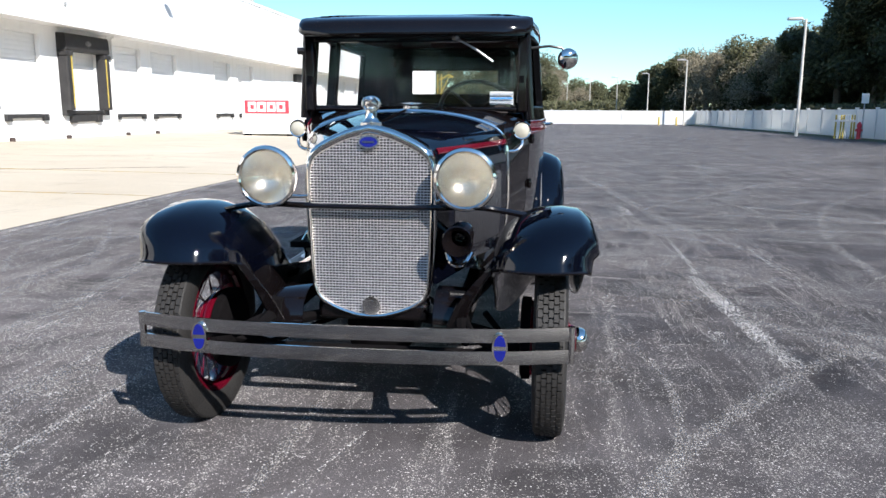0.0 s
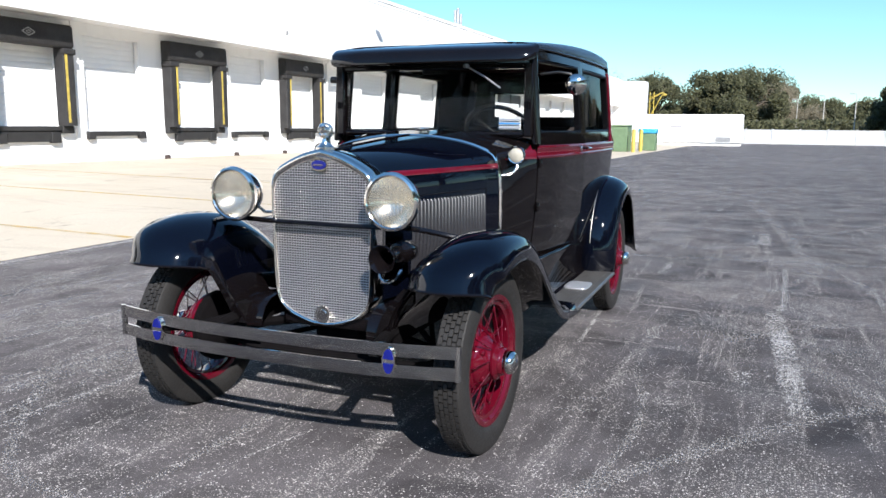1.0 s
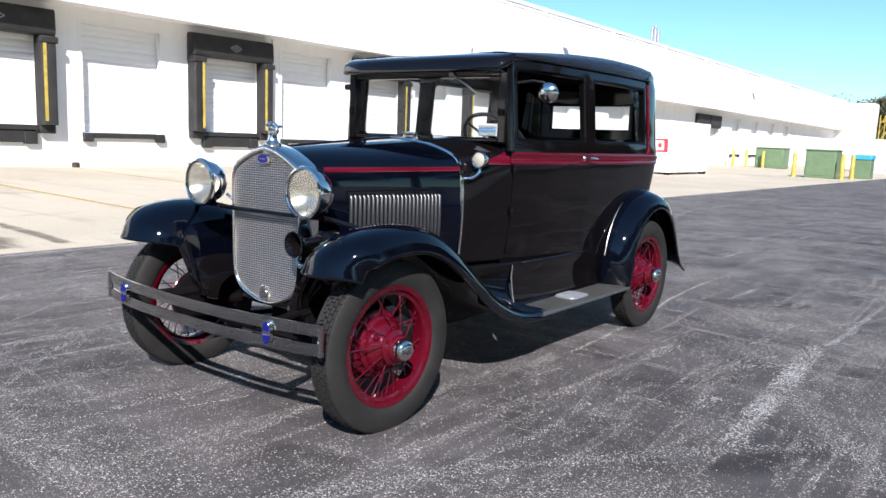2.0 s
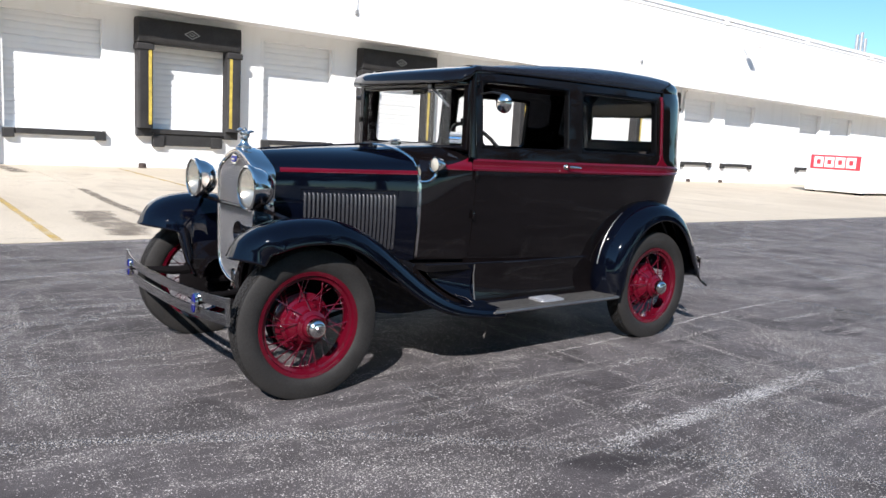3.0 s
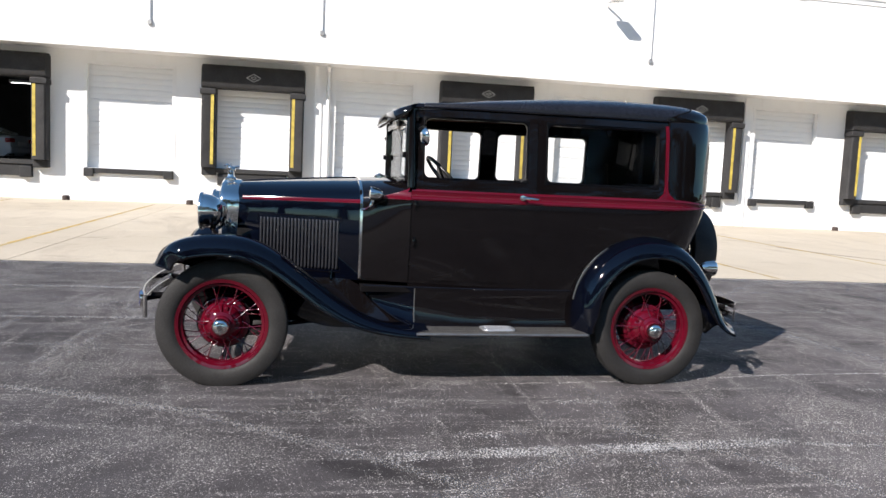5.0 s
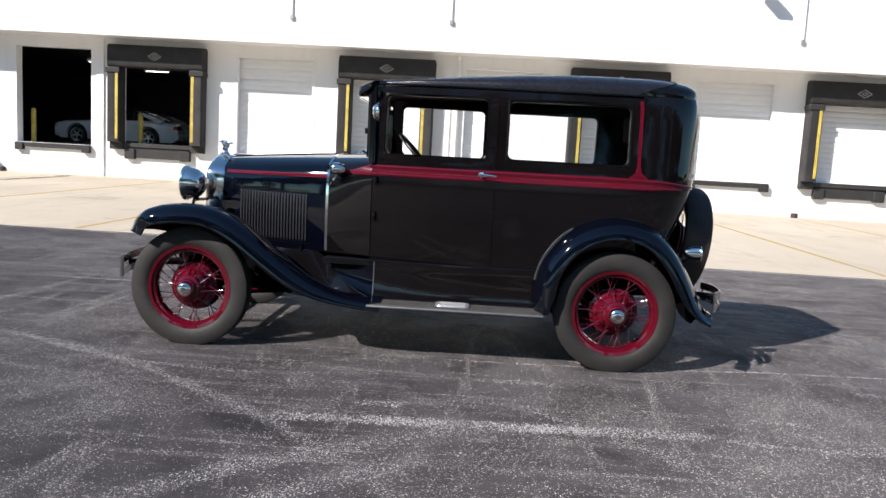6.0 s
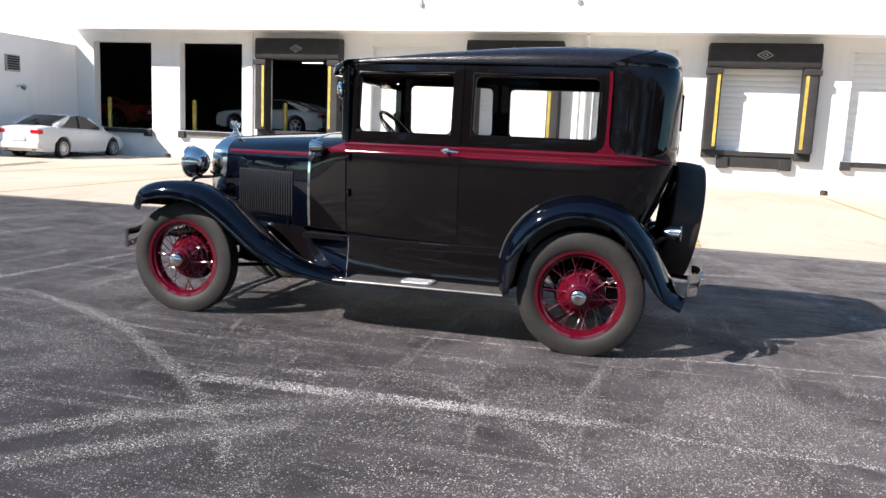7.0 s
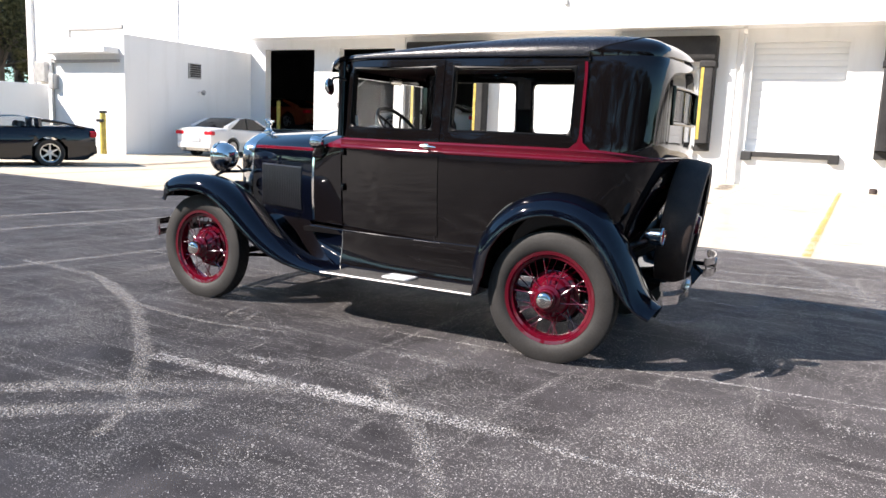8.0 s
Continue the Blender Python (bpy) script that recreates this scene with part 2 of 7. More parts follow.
CAR_ORANGE = car_paint("orange_car_paint", (0.20, 0.048, 0.022))
ALLOY = plain("alloy_wheel", (0.55, 0.55, 0.56), 0.3, 1.0, 0.1, 8)


def worn_paint(name, color, lo, hi, edge=0.10):
    """Road paint worn down to flakes: the asphalt shows between them."""
    m = Mat(name)
    m.link(m.ramp(m.noise(14, 4), (0.3, tuple(c * 0.75 for c in color)), (0.7, color)), "Base Color")
    m.set(Roughness=0.8)
    k = m.math("ADD", m.math("MULTIPLY", m.noise(125, 2, 0.6, warp=0.4), 0.55), m.math("MULTIPLY", m.noise(3.4, 5, 0.65, warp=0.6), 0.45))
    at = m.n.new("ShaderNodeAttribute")
    at.attribute_name = "cover"
    k = m.math("ADD", k, m.math("MULTIPLY", m.math("SUBTRACT", at.outputs["Fac"], 0.72), edge))
    m.link(m.ramp(k, (lo, 0.0), (hi, 1.0)), "Alpha")
    return m.m


def bare_strip(name, gain, film, paint=0.0, wide=0.0, least=0.42):
    """A strip along which the stones show, under a thin pale film, with what is left of any white paint on them."""
    m = Mat(name)
    at = m.n.new("ShaderNodeAttribute")
    at.attribute_name = "cover"
    patchy = m.ramp(m.noise(2.6, 5, 0.66, warp=0.6), (0.34, least), (0.64, 1.0))
    wear = m.math("MULTIPLY", at.outputs["Fac"], patchy)
    bare, tone = stones(m, wear, 0.965, gain, wide)
    alpha = m.math("MAXIMUM", bare, m.math("MULTIPLY", wear, film))
    if paint:
        left = m.ramp(m.math("ADD", m.math("MULTIPLY", m.noise(60, 3, 0.7), 0.5), m.math("MULTIPLY", wear, 0.5)), (0.80 - 0.2 * paint, 0.0), (0.86 - 0.2 * paint, 0.95))
        alpha = m.math("MAXIMUM", alpha, left)
        tone = m.mix(0.6, tone, (0.66, 0.65, 0.64))
    film_tone = (0.42, 0.41, 0.405) if paint else (0.215, 0.207, 0.208) if film < 0.3 else (0.275, 0.264, 0.266)
    m.link(m.mix(m.ramp(alpha, (film + 0.02, 0.0), (film + 0.2, 1.0)), film_tone, tone), "Base Color")
    m.set(Roughness=0.8)
    m.link(alpha, "Alpha")
    return m.m


LINE_WHITE = bare_strip("worn_white_line", 0.74, 0.10, 0.34, 0.06, 0.12)
LINE_FAINT = bare_strip("nearly_gone_white_line", 0.62, 0.10, 0.1)
SCUFF = bare_strip("pale_tyre_scuff", 0.46, 0.20)
SCUFF_FAR = bare_strip("smeared_tyre_scuff", 0.34, 0.44)
LINE_YELLOW = worn_paint("worn_yellow_line", (0.66, 0.44, 0.075), 0.38, 0.62)
STAIN = worn_paint("dark_damp_stain", (0.20, 0.165, 0.13), 0.44, 0.66, 0.3)


def make_leaf(name, a, b):
    m = Mat(name)
    g = m.n.new("ShaderNodeNewGeometry")
    m.link(m.ramp(g.outputs["Random Per Island"], (0.0, a), (1.0, b)), "Base Color")
    m.set(Roughness=0.6)
    # leaves let some of the light through
    thin, both = m.n.new("ShaderNodeBsdfTranslucent"), m.n.new("ShaderNodeMixShader")
    both.inputs[0].default_value = 0.38
    m.l.new(m.b.inputs["Base Color"].links[0].from_socket, thin.inputs["Color"])
    m.l.new(m.b.outputs[0], both.inputs[1])
    m.l.new(thin.outputs[0], both.inputs[2])
    m.l.new(both.outputs[0], m.n["Material Output"].inputs["Surface"])
    return m.m


LEAF = make_leaf("oak_leaf", (0.042, 0.046, 0.022), (0.140, 0.138, 0.066))
LEAF_DRY = make_leaf("thin_brown_leaf", (0.13, 0.115, 0.075), (0.33, 0.285, 0.20))
BARK = plain("grey_bark", (0.13, 0.105, 0.08), 0.9, 0.0, 0.3, 3, 0.8)


# ---- mesh helpers ----
def part(name, bm, material, parent=None, label="", sharp=38.0, solid=0.0, bevel=0.0):
    """Links a bmesh as one mesh object under a thing or part."""
    bmesh.ops.recalc_face_normals(bm, faces=bm.faces)
    lim = radians(sharp)
    for f in bm.faces:
        f.smooth = True
    for e in bm.edges:
        if len(e.link_faces) != 2 or e.calc_face_angle(0) > lim:
            e.smooth = False
    me = bpy.data.meshes.new(name)
    bm.to_mesh(me)
    bm.free()
    me.materials.append(material)
    ob = new(name, me)
    ob.parent = parent
    if label:
        ob["label"] = label
    if solid:
        s = ob.modifiers.new("thickness", "SOLIDIFY")
        s.thickness, s.offset = solid, 0.0
    if bevel:
        b = ob.modifiers.new("edges", "BEVEL")
        b.width, b.segments, b.limit_method, b.angle_limit = bevel, 2, "ANGLE", radians(40)
    return ob


def like(ob, parent, m, name=None):
    """Another piece on the same mesh."""
    o = new(name or ob.name.split(".")[0], ob.data)
    o.parent, o.matrix_basis = parent, m
    return o


def thing(name, m, label, category, group="", kind=""):
    ob = new(name)
    ob.empty_display_size = 0.2
    ob.matrix_world = m
    return tagged(ob, label, category, group, kind)


def loft(bm, rings, closed=True, cap=False):
    vs = [[bm.verts.new(p) for p in r] for r in rings]
    n = len(rings[0])
    for a, b in zip(vs, vs[1:]):
        for i in range(n if closed else n - 1):
            j = (i + 1) % n
            q = [a[i], a[j], b[j], b[i]]
            if len({v for v in q}) == 4:
                bm.faces.new(q)
    if cap:
        bm.faces.new(vs[0][::-1])
        bm.faces.new(vs[-1])
    return vs


def box(bm, x0, x1, y0, y1, z0, z1, m=None):
    c = [(x, y, z) for z in (z0, z1) for x, y in ((x0, y0), (x1, y0), (x1, y1), (x0, y1))]
    v = [bm.verts.new(m @ Vector(p) if m else p) for p in c]
    for f in ((3, 2, 1, 0), (4, 5, 6, 7), (0, 1, 5, 4), (1, 2, 6, 5), (2, 3, 7, 6), (3, 0, 4, 7)):
        bm.faces.new([v[i] for i in f])
    return v


def boxes(*args):
    bm = bmesh.new()
    for a in args:
        box(bm, *a)
    return bm


def tube(bm, pts, r, seg=8, cap=True):
    """A round bar along points; r is one radius or one for each point."""
    pts = [Vector(p) for p in pts]
    rs = r if isinstance(r, (list, tuple)) else [r] * len(pts)
    rings, up = [], None
    for i, p in enumerate(pts):
        d = (pts[min(i + 1, len(pts) - 1)] - pts[max(i - 1, 0)]).normalized()
        if up is None:
            up = Vector((0, 0, 1)) if abs(d.z) < 0.9 else Vector((1, 0, 0))
        side = d.cross(up).normalized()
        up = side.cross(d).normalized()
        rings.append([p + rs[i] * (math.cos(a) * side + math.sin(a) * up) for a in (2 * math.pi * k / seg for k in range(seg))])
    loft(bm, rings, True, cap)


def bar(pts, r, seg=8):
    bm = bmesh.new()
    tube(bm, pts, r, seg)
    return bm


def lathe(bm, prof, m=None, seg=32, close=False):
    """Turns (radius, height) pairs round the z axis of m."""
    m = m or Matrix()
    rings = [[m @ Vector((r * math.cos(a), r * math.sin(a), h)) for a in (2 * math.pi * k / seg for k in range(seg))] for r, h in prof]
    if close:
        rings.append(rings[0])
    loft(bm, rings, True, False)
    bmesh.ops.remove_doubles(bm, verts=bm.verts, dist=1e-5)


def turned(prof, m=None, seg=32, close=False):
    bm = bmesh.new()
    lathe(bm, prof, m, seg, close)
    return bm


def spline(pts, n):
    """Catmull-Rom through points, n steps a span."""
    p = [Vector(q) for q in pts]
    p = [2 * p[0] - p[1]] + p + [2 * p[-1] - p[-2]]
    out = []
    for i in range(1, len(p) - 2):
        a, b, c, d = p[i - 1 : i + 3]
        for k in range(n):
            t = k / n
            out.append(0.5 * ((2 * b) + (c - a) * t + (2 * a - 5 * b + 4 * c - d) * t * t + (3 * b - a - 3 * c + d) * t**3))
    out.append(p[-2])
    return out


def lerp(x, table):
    for (a, u), (b, v) in zip(table, table[1:]):
        if x <= b:
            return u + (v - u) * min(1, max(0, (x - a) / (b - a)))
    return table[-1][1]


def smooth(x):
    x = min(1, max(0, x))
    return x * x * (3 - 2 * x)


def lean(y):
    """The lot falls away gently to the north."""
    return -0.0045 * max(0.0, min(y, 160.0) - 4.0)


SIDES = (1, -1)

# ---- ground ----
EDGE, WALL, FASCIA = -4.78, -17.76, -16.78
bm = bmesh.new()
gy = [-700, -60, -20, 0, 4] + [4 + 13 * k for k in range(1, 13)] + [400, 1200]
gx = [-900, -60, -20, -4.78, 0, 8, 18, 60, 900]
loft(bm, [[(x, y, lean(y)) for x in gx] for y in gy], False)
ground = part("ground", bm, ASPHALT)
tagged(ground, "dark worn asphalt parking lot with pale scuffs", "ground", kind="structure")
# concrete apron in slabs, rising to the docks
apron = thing("pavement", Matrix(), "pale stained concrete apron in front of the loading docks", "pavement", kind="structure")
bm = bmesh.new()
slab_y = [-35.35 + 4.6 * k for k in range(30)]
slab_x = [-17.80, -13.5, -9.15, EDGE]
rise = lambda x: 0.006 + 0.115 * (EDGE - x) / (EDGE - WALL)
first = None
for y0, y1 in zip(slab_y, slab_y[1:]):
    for x0, x1 in zip(slab_x, slab_x[1:]):
        bm = bmesh.new()
        g = 0.008
        c = [(x0 + g, y0 + g), (x1 - g, y0 + g), (x1 - g, y1 - g), (x0 + g, y1 - g)]
        top = [bm.verts.new((x, y, rise(x) + lean(y))) for x, y in c]
        low = [bm.verts.new((x, y, rise(x) + lean(y) - 0.12)) for x, y in c]
        bm.faces.new(top)
        for i in range(4):
            bm.faces.new([top[i], low[i], low[(i + 1) % 4], top[(i + 1) % 4]])
        part("slab", bm, CONCRETE, apron)
bm = bmesh.new()
loft(bm, [[(x, y, rise(x) + lean(y) - 0.014) for x in (-17.8, EDGE)] for y in (-34, 4, 50, 99.4)], False)
part("joint_filler", bm, plain("dark_joint", (0.10, 0.09, 0.075), 0.9), apron)


def flat_mark(name, pts, w, mat, label, z=0.0035, category="marking"):
    """A strip of worn paint along ground points; w is one width or one a point."""
    bm = bmesh.new()
    pts = [Vector((*p, 0)) for p in pts]
    ws = w if isinstance(w, list) else [w] * len(pts)
    rows = []
    for i, p in enumerate(pts):
        d = (pts[min(i + 1, len(pts) - 1)] - pts[max(i - 1, 0)]).normalized()
        n = Vector((-d.y, d.x, 0)) * ws[i] / 2
        k = rise(p.x) if p.x < EDGE else 0.0
        rows.append([(q.x, q.y, k + lean(q.y) + z) for q in (p - n, p - n * 0.55, p, p + n * 0.55, p + n)])
    cover = bm.verts.layers.float.new("cover")
    grid = loft(bm, rows, False)
    for i, row in enumerate(grid):
        for v, c in zip(row, (0.0, 0.8, 1.0, 0.8, 0.0)):
            v[cover] = c * (0.45 if i in (0, len(grid) - 1) else 1.0)
    return tagged(part(name, bm, mat), label, category, kind="structure")


# ---- warehouse ----
DOORS = [(-5.80, -3.42), (1.10, 3.48), (7.88, 10.26), (14.66, 16.98), (21.55, 23.82), (28.55, 30.98), (31.85, 34.5), (38.95, 41.25), (42.3, 44.9), (61.0, 63.2), (66.0, 68.2), (71.0, 73.2), (76.0, 78.2)]
OPEN = [(-16.07, -13.75), (-12.65, -10.30)]
DOCKS = [(-9.65, -6.69), (-2.64, 0.25), (4.23, 7.11), (11.11, 14.09), (17.98, 20.98), (24.78, 27.78)]
DARK_DOCKS = [(52.8, 55.0), (55.3, 57.7)]
Z0, Z1 = 1.05, 3.97
DOOR_IN = 0.22

holes = [(a, b, Z0, Z1) for a, b in DOORS + OPEN] + [(a + 0.30, b - 0.30, 1.18, 3.90) for a, b in DOCKS] + [(a, b, 1.1, 3.9) for a, b in DARK_DOCKS]
holes.sort()
END0, END1, CANOPY0 = -30.3, 98.0, -16.75


def wall_strip(y0, y1, z0, z1, bm):
    n = max(1, int((y1 - y0) / 6))
    for k in range(n):
        a, b = y0 + (y1 - y0) * k / n, y0 + (y1 - y0) * (k + 1) / n
        v = [bm.verts.new((x, y, z + lean(y))) for z in (z0, z1) for x, y in ((WALL - 0.30, a), (WALL, a), (WALL, b), (WALL - 0.30, b))]
        for f in ((3, 2, 1, 0), (4, 5, 6, 7), (0, 1, 5, 4), (1, 2, 6, 5), (2, 3, 7, 6), (3, 0, 4, 7)):
            bm.faces.new([v[i] for i in f])


bm = bmesh.new()
at = END0
for a, b, z0, z1 in holes:
    wall_strip(at, a, -0.6, 4.30, bm)
    wall_strip(a, b, -0.6, z0, bm)
    wall_strip(a, b, z1, 4.30, bm)
    at = b
wall_strip(at, END1, -0.6, 4.30, bm)
wall_strip(END0, CANOPY0, 4.30, 7.50, bm)
bmesh.ops.remove_doubles(bm, verts=bm.verts, dist=1e-4)
wall = tagged(part("wall_dock", bm, WHITE_WALL, sharp=30), "long white painted warehouse wall with loading doors", "wall", kind="structure")

# overhanging upper wall with its soffit and coping
bm = bmesh.new()
n = 22
prof = [(WALL - 0.30, 4.30), (WALL, 4.30), (FASCIA - 0.06, 4.36), (FASCIA - 0.05, 4.27), (FASCIA, 4.27), (FASCIA, 7.28), (FASCIA + 0.03, 7.30), (FASCIA + 0.03, 7.40), (FASCIA - 0.10, 7.42), (FASCIA - 0.10, 7.46), (FASCIA + 0.02, 7.48), (FASCIA + 0.02, 7.62), (FASCIA - 0.4, 7.62), (-60, 7.30)]
loft(bm, [[(x, y, z + lean(y)) for x, z in prof] for y in [CANOPY0 + (END1 - CANOPY0) * k / n for k in range(n + 1)]], False)
bm.faces.new([bm.verts.new((x, CANOPY0, z)) for x, z in prof[:13] + [(WALL - 0.30, 7.62)]])
fascia = tagged(part("wall_fascia", bm, WHITE_WALL, sharp=30), "tall white overhanging upper wall with a roof coping", "wall", kind="structure")
for k in range(16):
    y = CANOPY0 + 3.3 + 7.2 * k
    part("coping_joint", boxes((FASCIA - 0.12, FASCIA + 0.036, y - 0.14, y + 0.14, 7.27 + lean(y), 7.63 + lean(y))), WHITE_PAINT, fascia)
bm = bmesh.new()
for y in (END0, END1):
    box(bm, -60, (WALL if y < 0 else FASCIA) - 0.001, y - (0.3 if y < 0 else 0), y + (0 if y < 0 else 0.3), -1.2, 7.30 + lean(y))
box(bm, -60.3, -60, END0, END1, -1.2, 7.3)
tagged(part("wall_end", bm, WHITE_WALL), "white end walls of the warehouse", "wall", kind="structure")

# pilasters and downpipes between bays
for y in (-10.0, 0.62, 14.4, 28.3):
    part("pilaster", boxes((WALL - 0.01, WALL + 0.05, y - 0.11, y + 0.11, 0.05 + lean(y), 4.29 + lean(y))), WHITE_WALL, wall)
for y in (0.92, 28.42):
    bm = bar([(WALL + 0.11, y, 0.2 + lean(y)), (WALL + 0.11, y, 4.15 + lean(y)), (WALL + 0.25, y, 4.28 + lean(y))], 0.055, 10)
    part("downpipe", bm, WHITE_PAINT, wall, "white rainwater downpipe")
for y, z0 in ((0.67, 5.14), (10.45, 5.09), (-3.9, 5.08), (24.0, 5.1)):
    part("conduit", bar([(FASCIA + 0.03, y, z0 + lean(y)), (FASCIA + 0.03, y, 7.1 + lean(y))], 0.03, 8), WHITE_PAINT, fascia)
    part("outlet", boxes((FASCIA - 0.01, FASCIA + 0.07, y - 0.05, y + 0.05, z0 - 0.12 + lean(y), z0 + lean(y))), GALV, fascia)


# roller doors
def roller_door(y0, y1, z0, z1, label, n=9):
    d = thing("door", pose(WALL - DOOR_IN, (y0 + y1) / 2, lean(y0)), label, "roller door", "roller doors", kind="structure")
    w = (y1 - y0) / 2
    slat = None
    h = (z1 - z0) / n
    for k in range(n):
        z = z0 + h * k
        bm = bmesh.new()
        loft(bm, [[(x, y, z + zz) for x, zz in ((-0.05, 0.0), (-0.004, 0.003), (0.0, 0.012), (0.0, h * 0.45), (-0.006, h * 0.5), (0.0, h * 0.55), (0.0, h - 0.012), (-0.004, h - 0.003), (-0.05, h))] for y in (-w + 0.001, w - 0.001)], False)
        part("panel", bm, WHITE_DOOR, d)
    return d


for a, b in DOORS:
    roller_door(a, b, Z0, Z1, "closed white sectional loading door")
    bm = bmesh.new()
    for y in (a, b):
        box(bm, -0.17, 0.012, y - 0.05 - (a + b) / 2, y + 0.05 - (a + b) / 2, Z0 + 0.001, Z1 + 0.05)
    box(bm, -0.17, 0.010, a - (a + b) / 2, b - (a + b) / 2, Z1 - 0.04, Z1 + 0.05)
    f = part("door_frame", bm, WHITE_PAINT, wall)
    f.location = (WALL, (a + b) / 2, lean(a))
for a, b in DOORS + OPEN:
    # rubber bumper strip on the sill
    st = thing("dock_bumper", pose(WALL, (a + b) / 2, lean(a)), "black rubber bumper rail under a loading door", "dock bumper", "dock bumper rails")
    w = (b - a) / 2
    part("rail", boxes((0.0, 0.10, -w, w, 0.90, 1.04)), BUMPER_RUBBER, st, bevel=0.01)
    for s in SIDES:
        part("block", boxes((0.0, 0.14, s * (w - 0.12) - 0.13, s * (w - 0.12) + 0.13, 0.80, 1.03)), BUMPER_RUBBER, st, bevel=0.015)


def diamond(bm, cy, cz, a, b, x, t):
    for k in range(4):
        p = [(a, 0), (0, b), (-a, 0), (0, -b)]
        (y0, z0), (y1, z1) = p[k], p[(k + 1) % 4]
        tube(bm, [(x, cy + y0, cz + z0), (x, cy + y1, cz + z1)], t, 6)


def dock(y0, y1, opened):
    """A foam dock shelter round a loading door, with leveller and bumpers."""
    c, w = (y0 + y1) / 2, (y1 - y0) / 2
    d = thing("dock_shelter", pose(WALL, c, lean(c)), "black foam dock shelter with yellow stripes at an " + ("open" if opened else "closed") + " door", "dock shelter", "dock shelters")
    bm = bmesh.new()
    prof = [(0.0, 3.44), (0.35, 3.46), (0.39, 3.52), (0.37, 4.02), (0.32, 4.10), (0.0, 4.12)]
    ys = [-w, -w + 0.03, -w + 0.12, 0, w - 0.12, w - 0.03, w]
    loft(bm, [[(x * (0.8 if i in (0, 6) else 1), y, z - (0.08 if i in (0, 6) and z > 4 else 0)) for x, z in prof] for i, y in enumerate(ys)], True, True)
    part("head_pad", bm, FOAM, d, "black foam head pad")
    bm = bmesh.new()
    diamond(bm, 0, 3.78, 0.20, 0.11, 0.386, 0.011)
    diamond(bm, 0, 3.78, 0.08, 0.045, 0.386, 0.009)
    part("emblem", bm, GALV, d, "pale diamond outline")
    for s in SIDES:
        bm = bmesh.new()
        loft(bm, [[(x, s * (w - g), z) for x, g in ((0.0, 0.02), (0.34, 0.02), (0.38, 0.06), (0.38, 0.34), (0.34, 0.40), (0.0, 0.42))] for z in (1.20, 1.24, 2.3, 3.40, 3.44)], True, True)
        part("side_pad", bm, FOAM, d, "black foam side pad")
        part("guide_stripe", boxes((0.382, 0.388, s * (w - 0.32) - 0.042, s * (w - 0.32) + 0.042, 1.30, 3.26)), YELLOW, d, "yellow vertical guide stripe")
        part("pad_cap", boxes((0.0, 0.41, s * (w - 0.20) - 0.22, s * (w - 0.20) + 0.22, 3.26, 3.42)), FOAM, d, bevel=0.02)
        part("corner_pad", boxes((0.0, 0.20, s * (w - 0.22) - 0.20, s * (w - 0.22) + 0.20, 0.98, 1.20)), BUMPER_RUBBER, d, bevel=0.02)
    part("sill", boxes((0.0, 0.14, -w + 0.15, w - 0.15, 1.06, 1.19)), BUMPER_RUBBER, d, bevel=0.01)
    lv = part("leveller", boxes((0.0, 0.10, -w + 0.48, w - 0.48, 0.74, 1.06)), BUMPER_RUBBER, d, "black steel dock leveller lip", bevel=0.015)
    for s in SIDES:
        part("bumper_block", boxes((0.0, 0.15, s * (w - 0.62) - 0.16, s * (w - 0.62) + 0.16, 0.70, 1.02)), BUMPER_RUBBER, lv, bevel=0.02)

    if not opened:
        roller_door(y0 + 0.30, y1 - 0.30, 1.18, 3.90, "closed white sectional loading door behind a dock shelter")


for k, (a, b) in enumerate(DOCKS):
    dock(a, b, k == 0)
for a, b in DARK_DOCKS:
    d = thing("dock_shelter", pose(WALL, (a + b) / 2, lean(a)), "weathered black dock shelter high on the wall", "dock shelter", "dock shelters")
    w = (b - a) / 2
    part("head_pad", boxes((0, 0.3, -w, w, 2.95, 3.9)), FOAM, d, bevel=0.04)
    roller_door(a, b, 1.1, 3.9, "closed white sectional loading door")

# small stub posts at the foot of the wall
for y in (-12.9, -6.2, -2.9, 4.35, 7.5, 11.0, 17.7, 21.4, 24.6, 28.9, 31.5):
    st = thing("stub_post", pose(WALL + 0.35, y, rise(WALL + 0.35) + lean(y)), "short dark rusty stub post beside the dock wall", "post", "dock stub posts")
    part("post", turned([(0.10, -0.02), (0.10, 0.10), (0.08, 0.13), (0.0, 0.14)], seg=14), plain("rusty_iron", (0.05, 0.035, 0.03), 0.8, 0.2, 0.3, 12, 0.4), st)

# wall lamps on the upper wall
for y, z in ((9.0, 6.5), (31.3, 6.4), (62.0, 6.4)):
    l = thing("wall_lamp", pose(FASCIA, y, z + lean(y)), "pale floodlight on a bracket high on the wall", "wall lamp", "wall floodlights")
    part("bracket", bar([(0, 0, 0), (0.35, 0, 0.10), (0.62, 0, 0.06)], 0.03, 8), WHITE_PAINT, l)
    part("lamp_head", boxes((0.42, 0.82, -0.20, 0.20, 0.0, 0.12)), WHITE_PAINT, l, bevel=0.03)
    part("lamp_glass", boxes((0.47, 0.77, -0.15, 0.15, -0.012, -0.001)), LAMP_REFLECTOR, l)
# roof vents
bm = bmesh.new()
for k, (dy, h) in enumerate(((0, 1.3), (0.5, 1.5), (1.0, 1.2))):
    tube(bm, [(FASCIA - 1.0, 44.3 + dy, 7.0), (FASCIA - 1.0, 44.3 + dy, 7.3 + h)], 0.10, 8)
tagged(part("roof_vent", bm, GALV), "pale sheet-metal vent pipes on the roof edge", "vent")

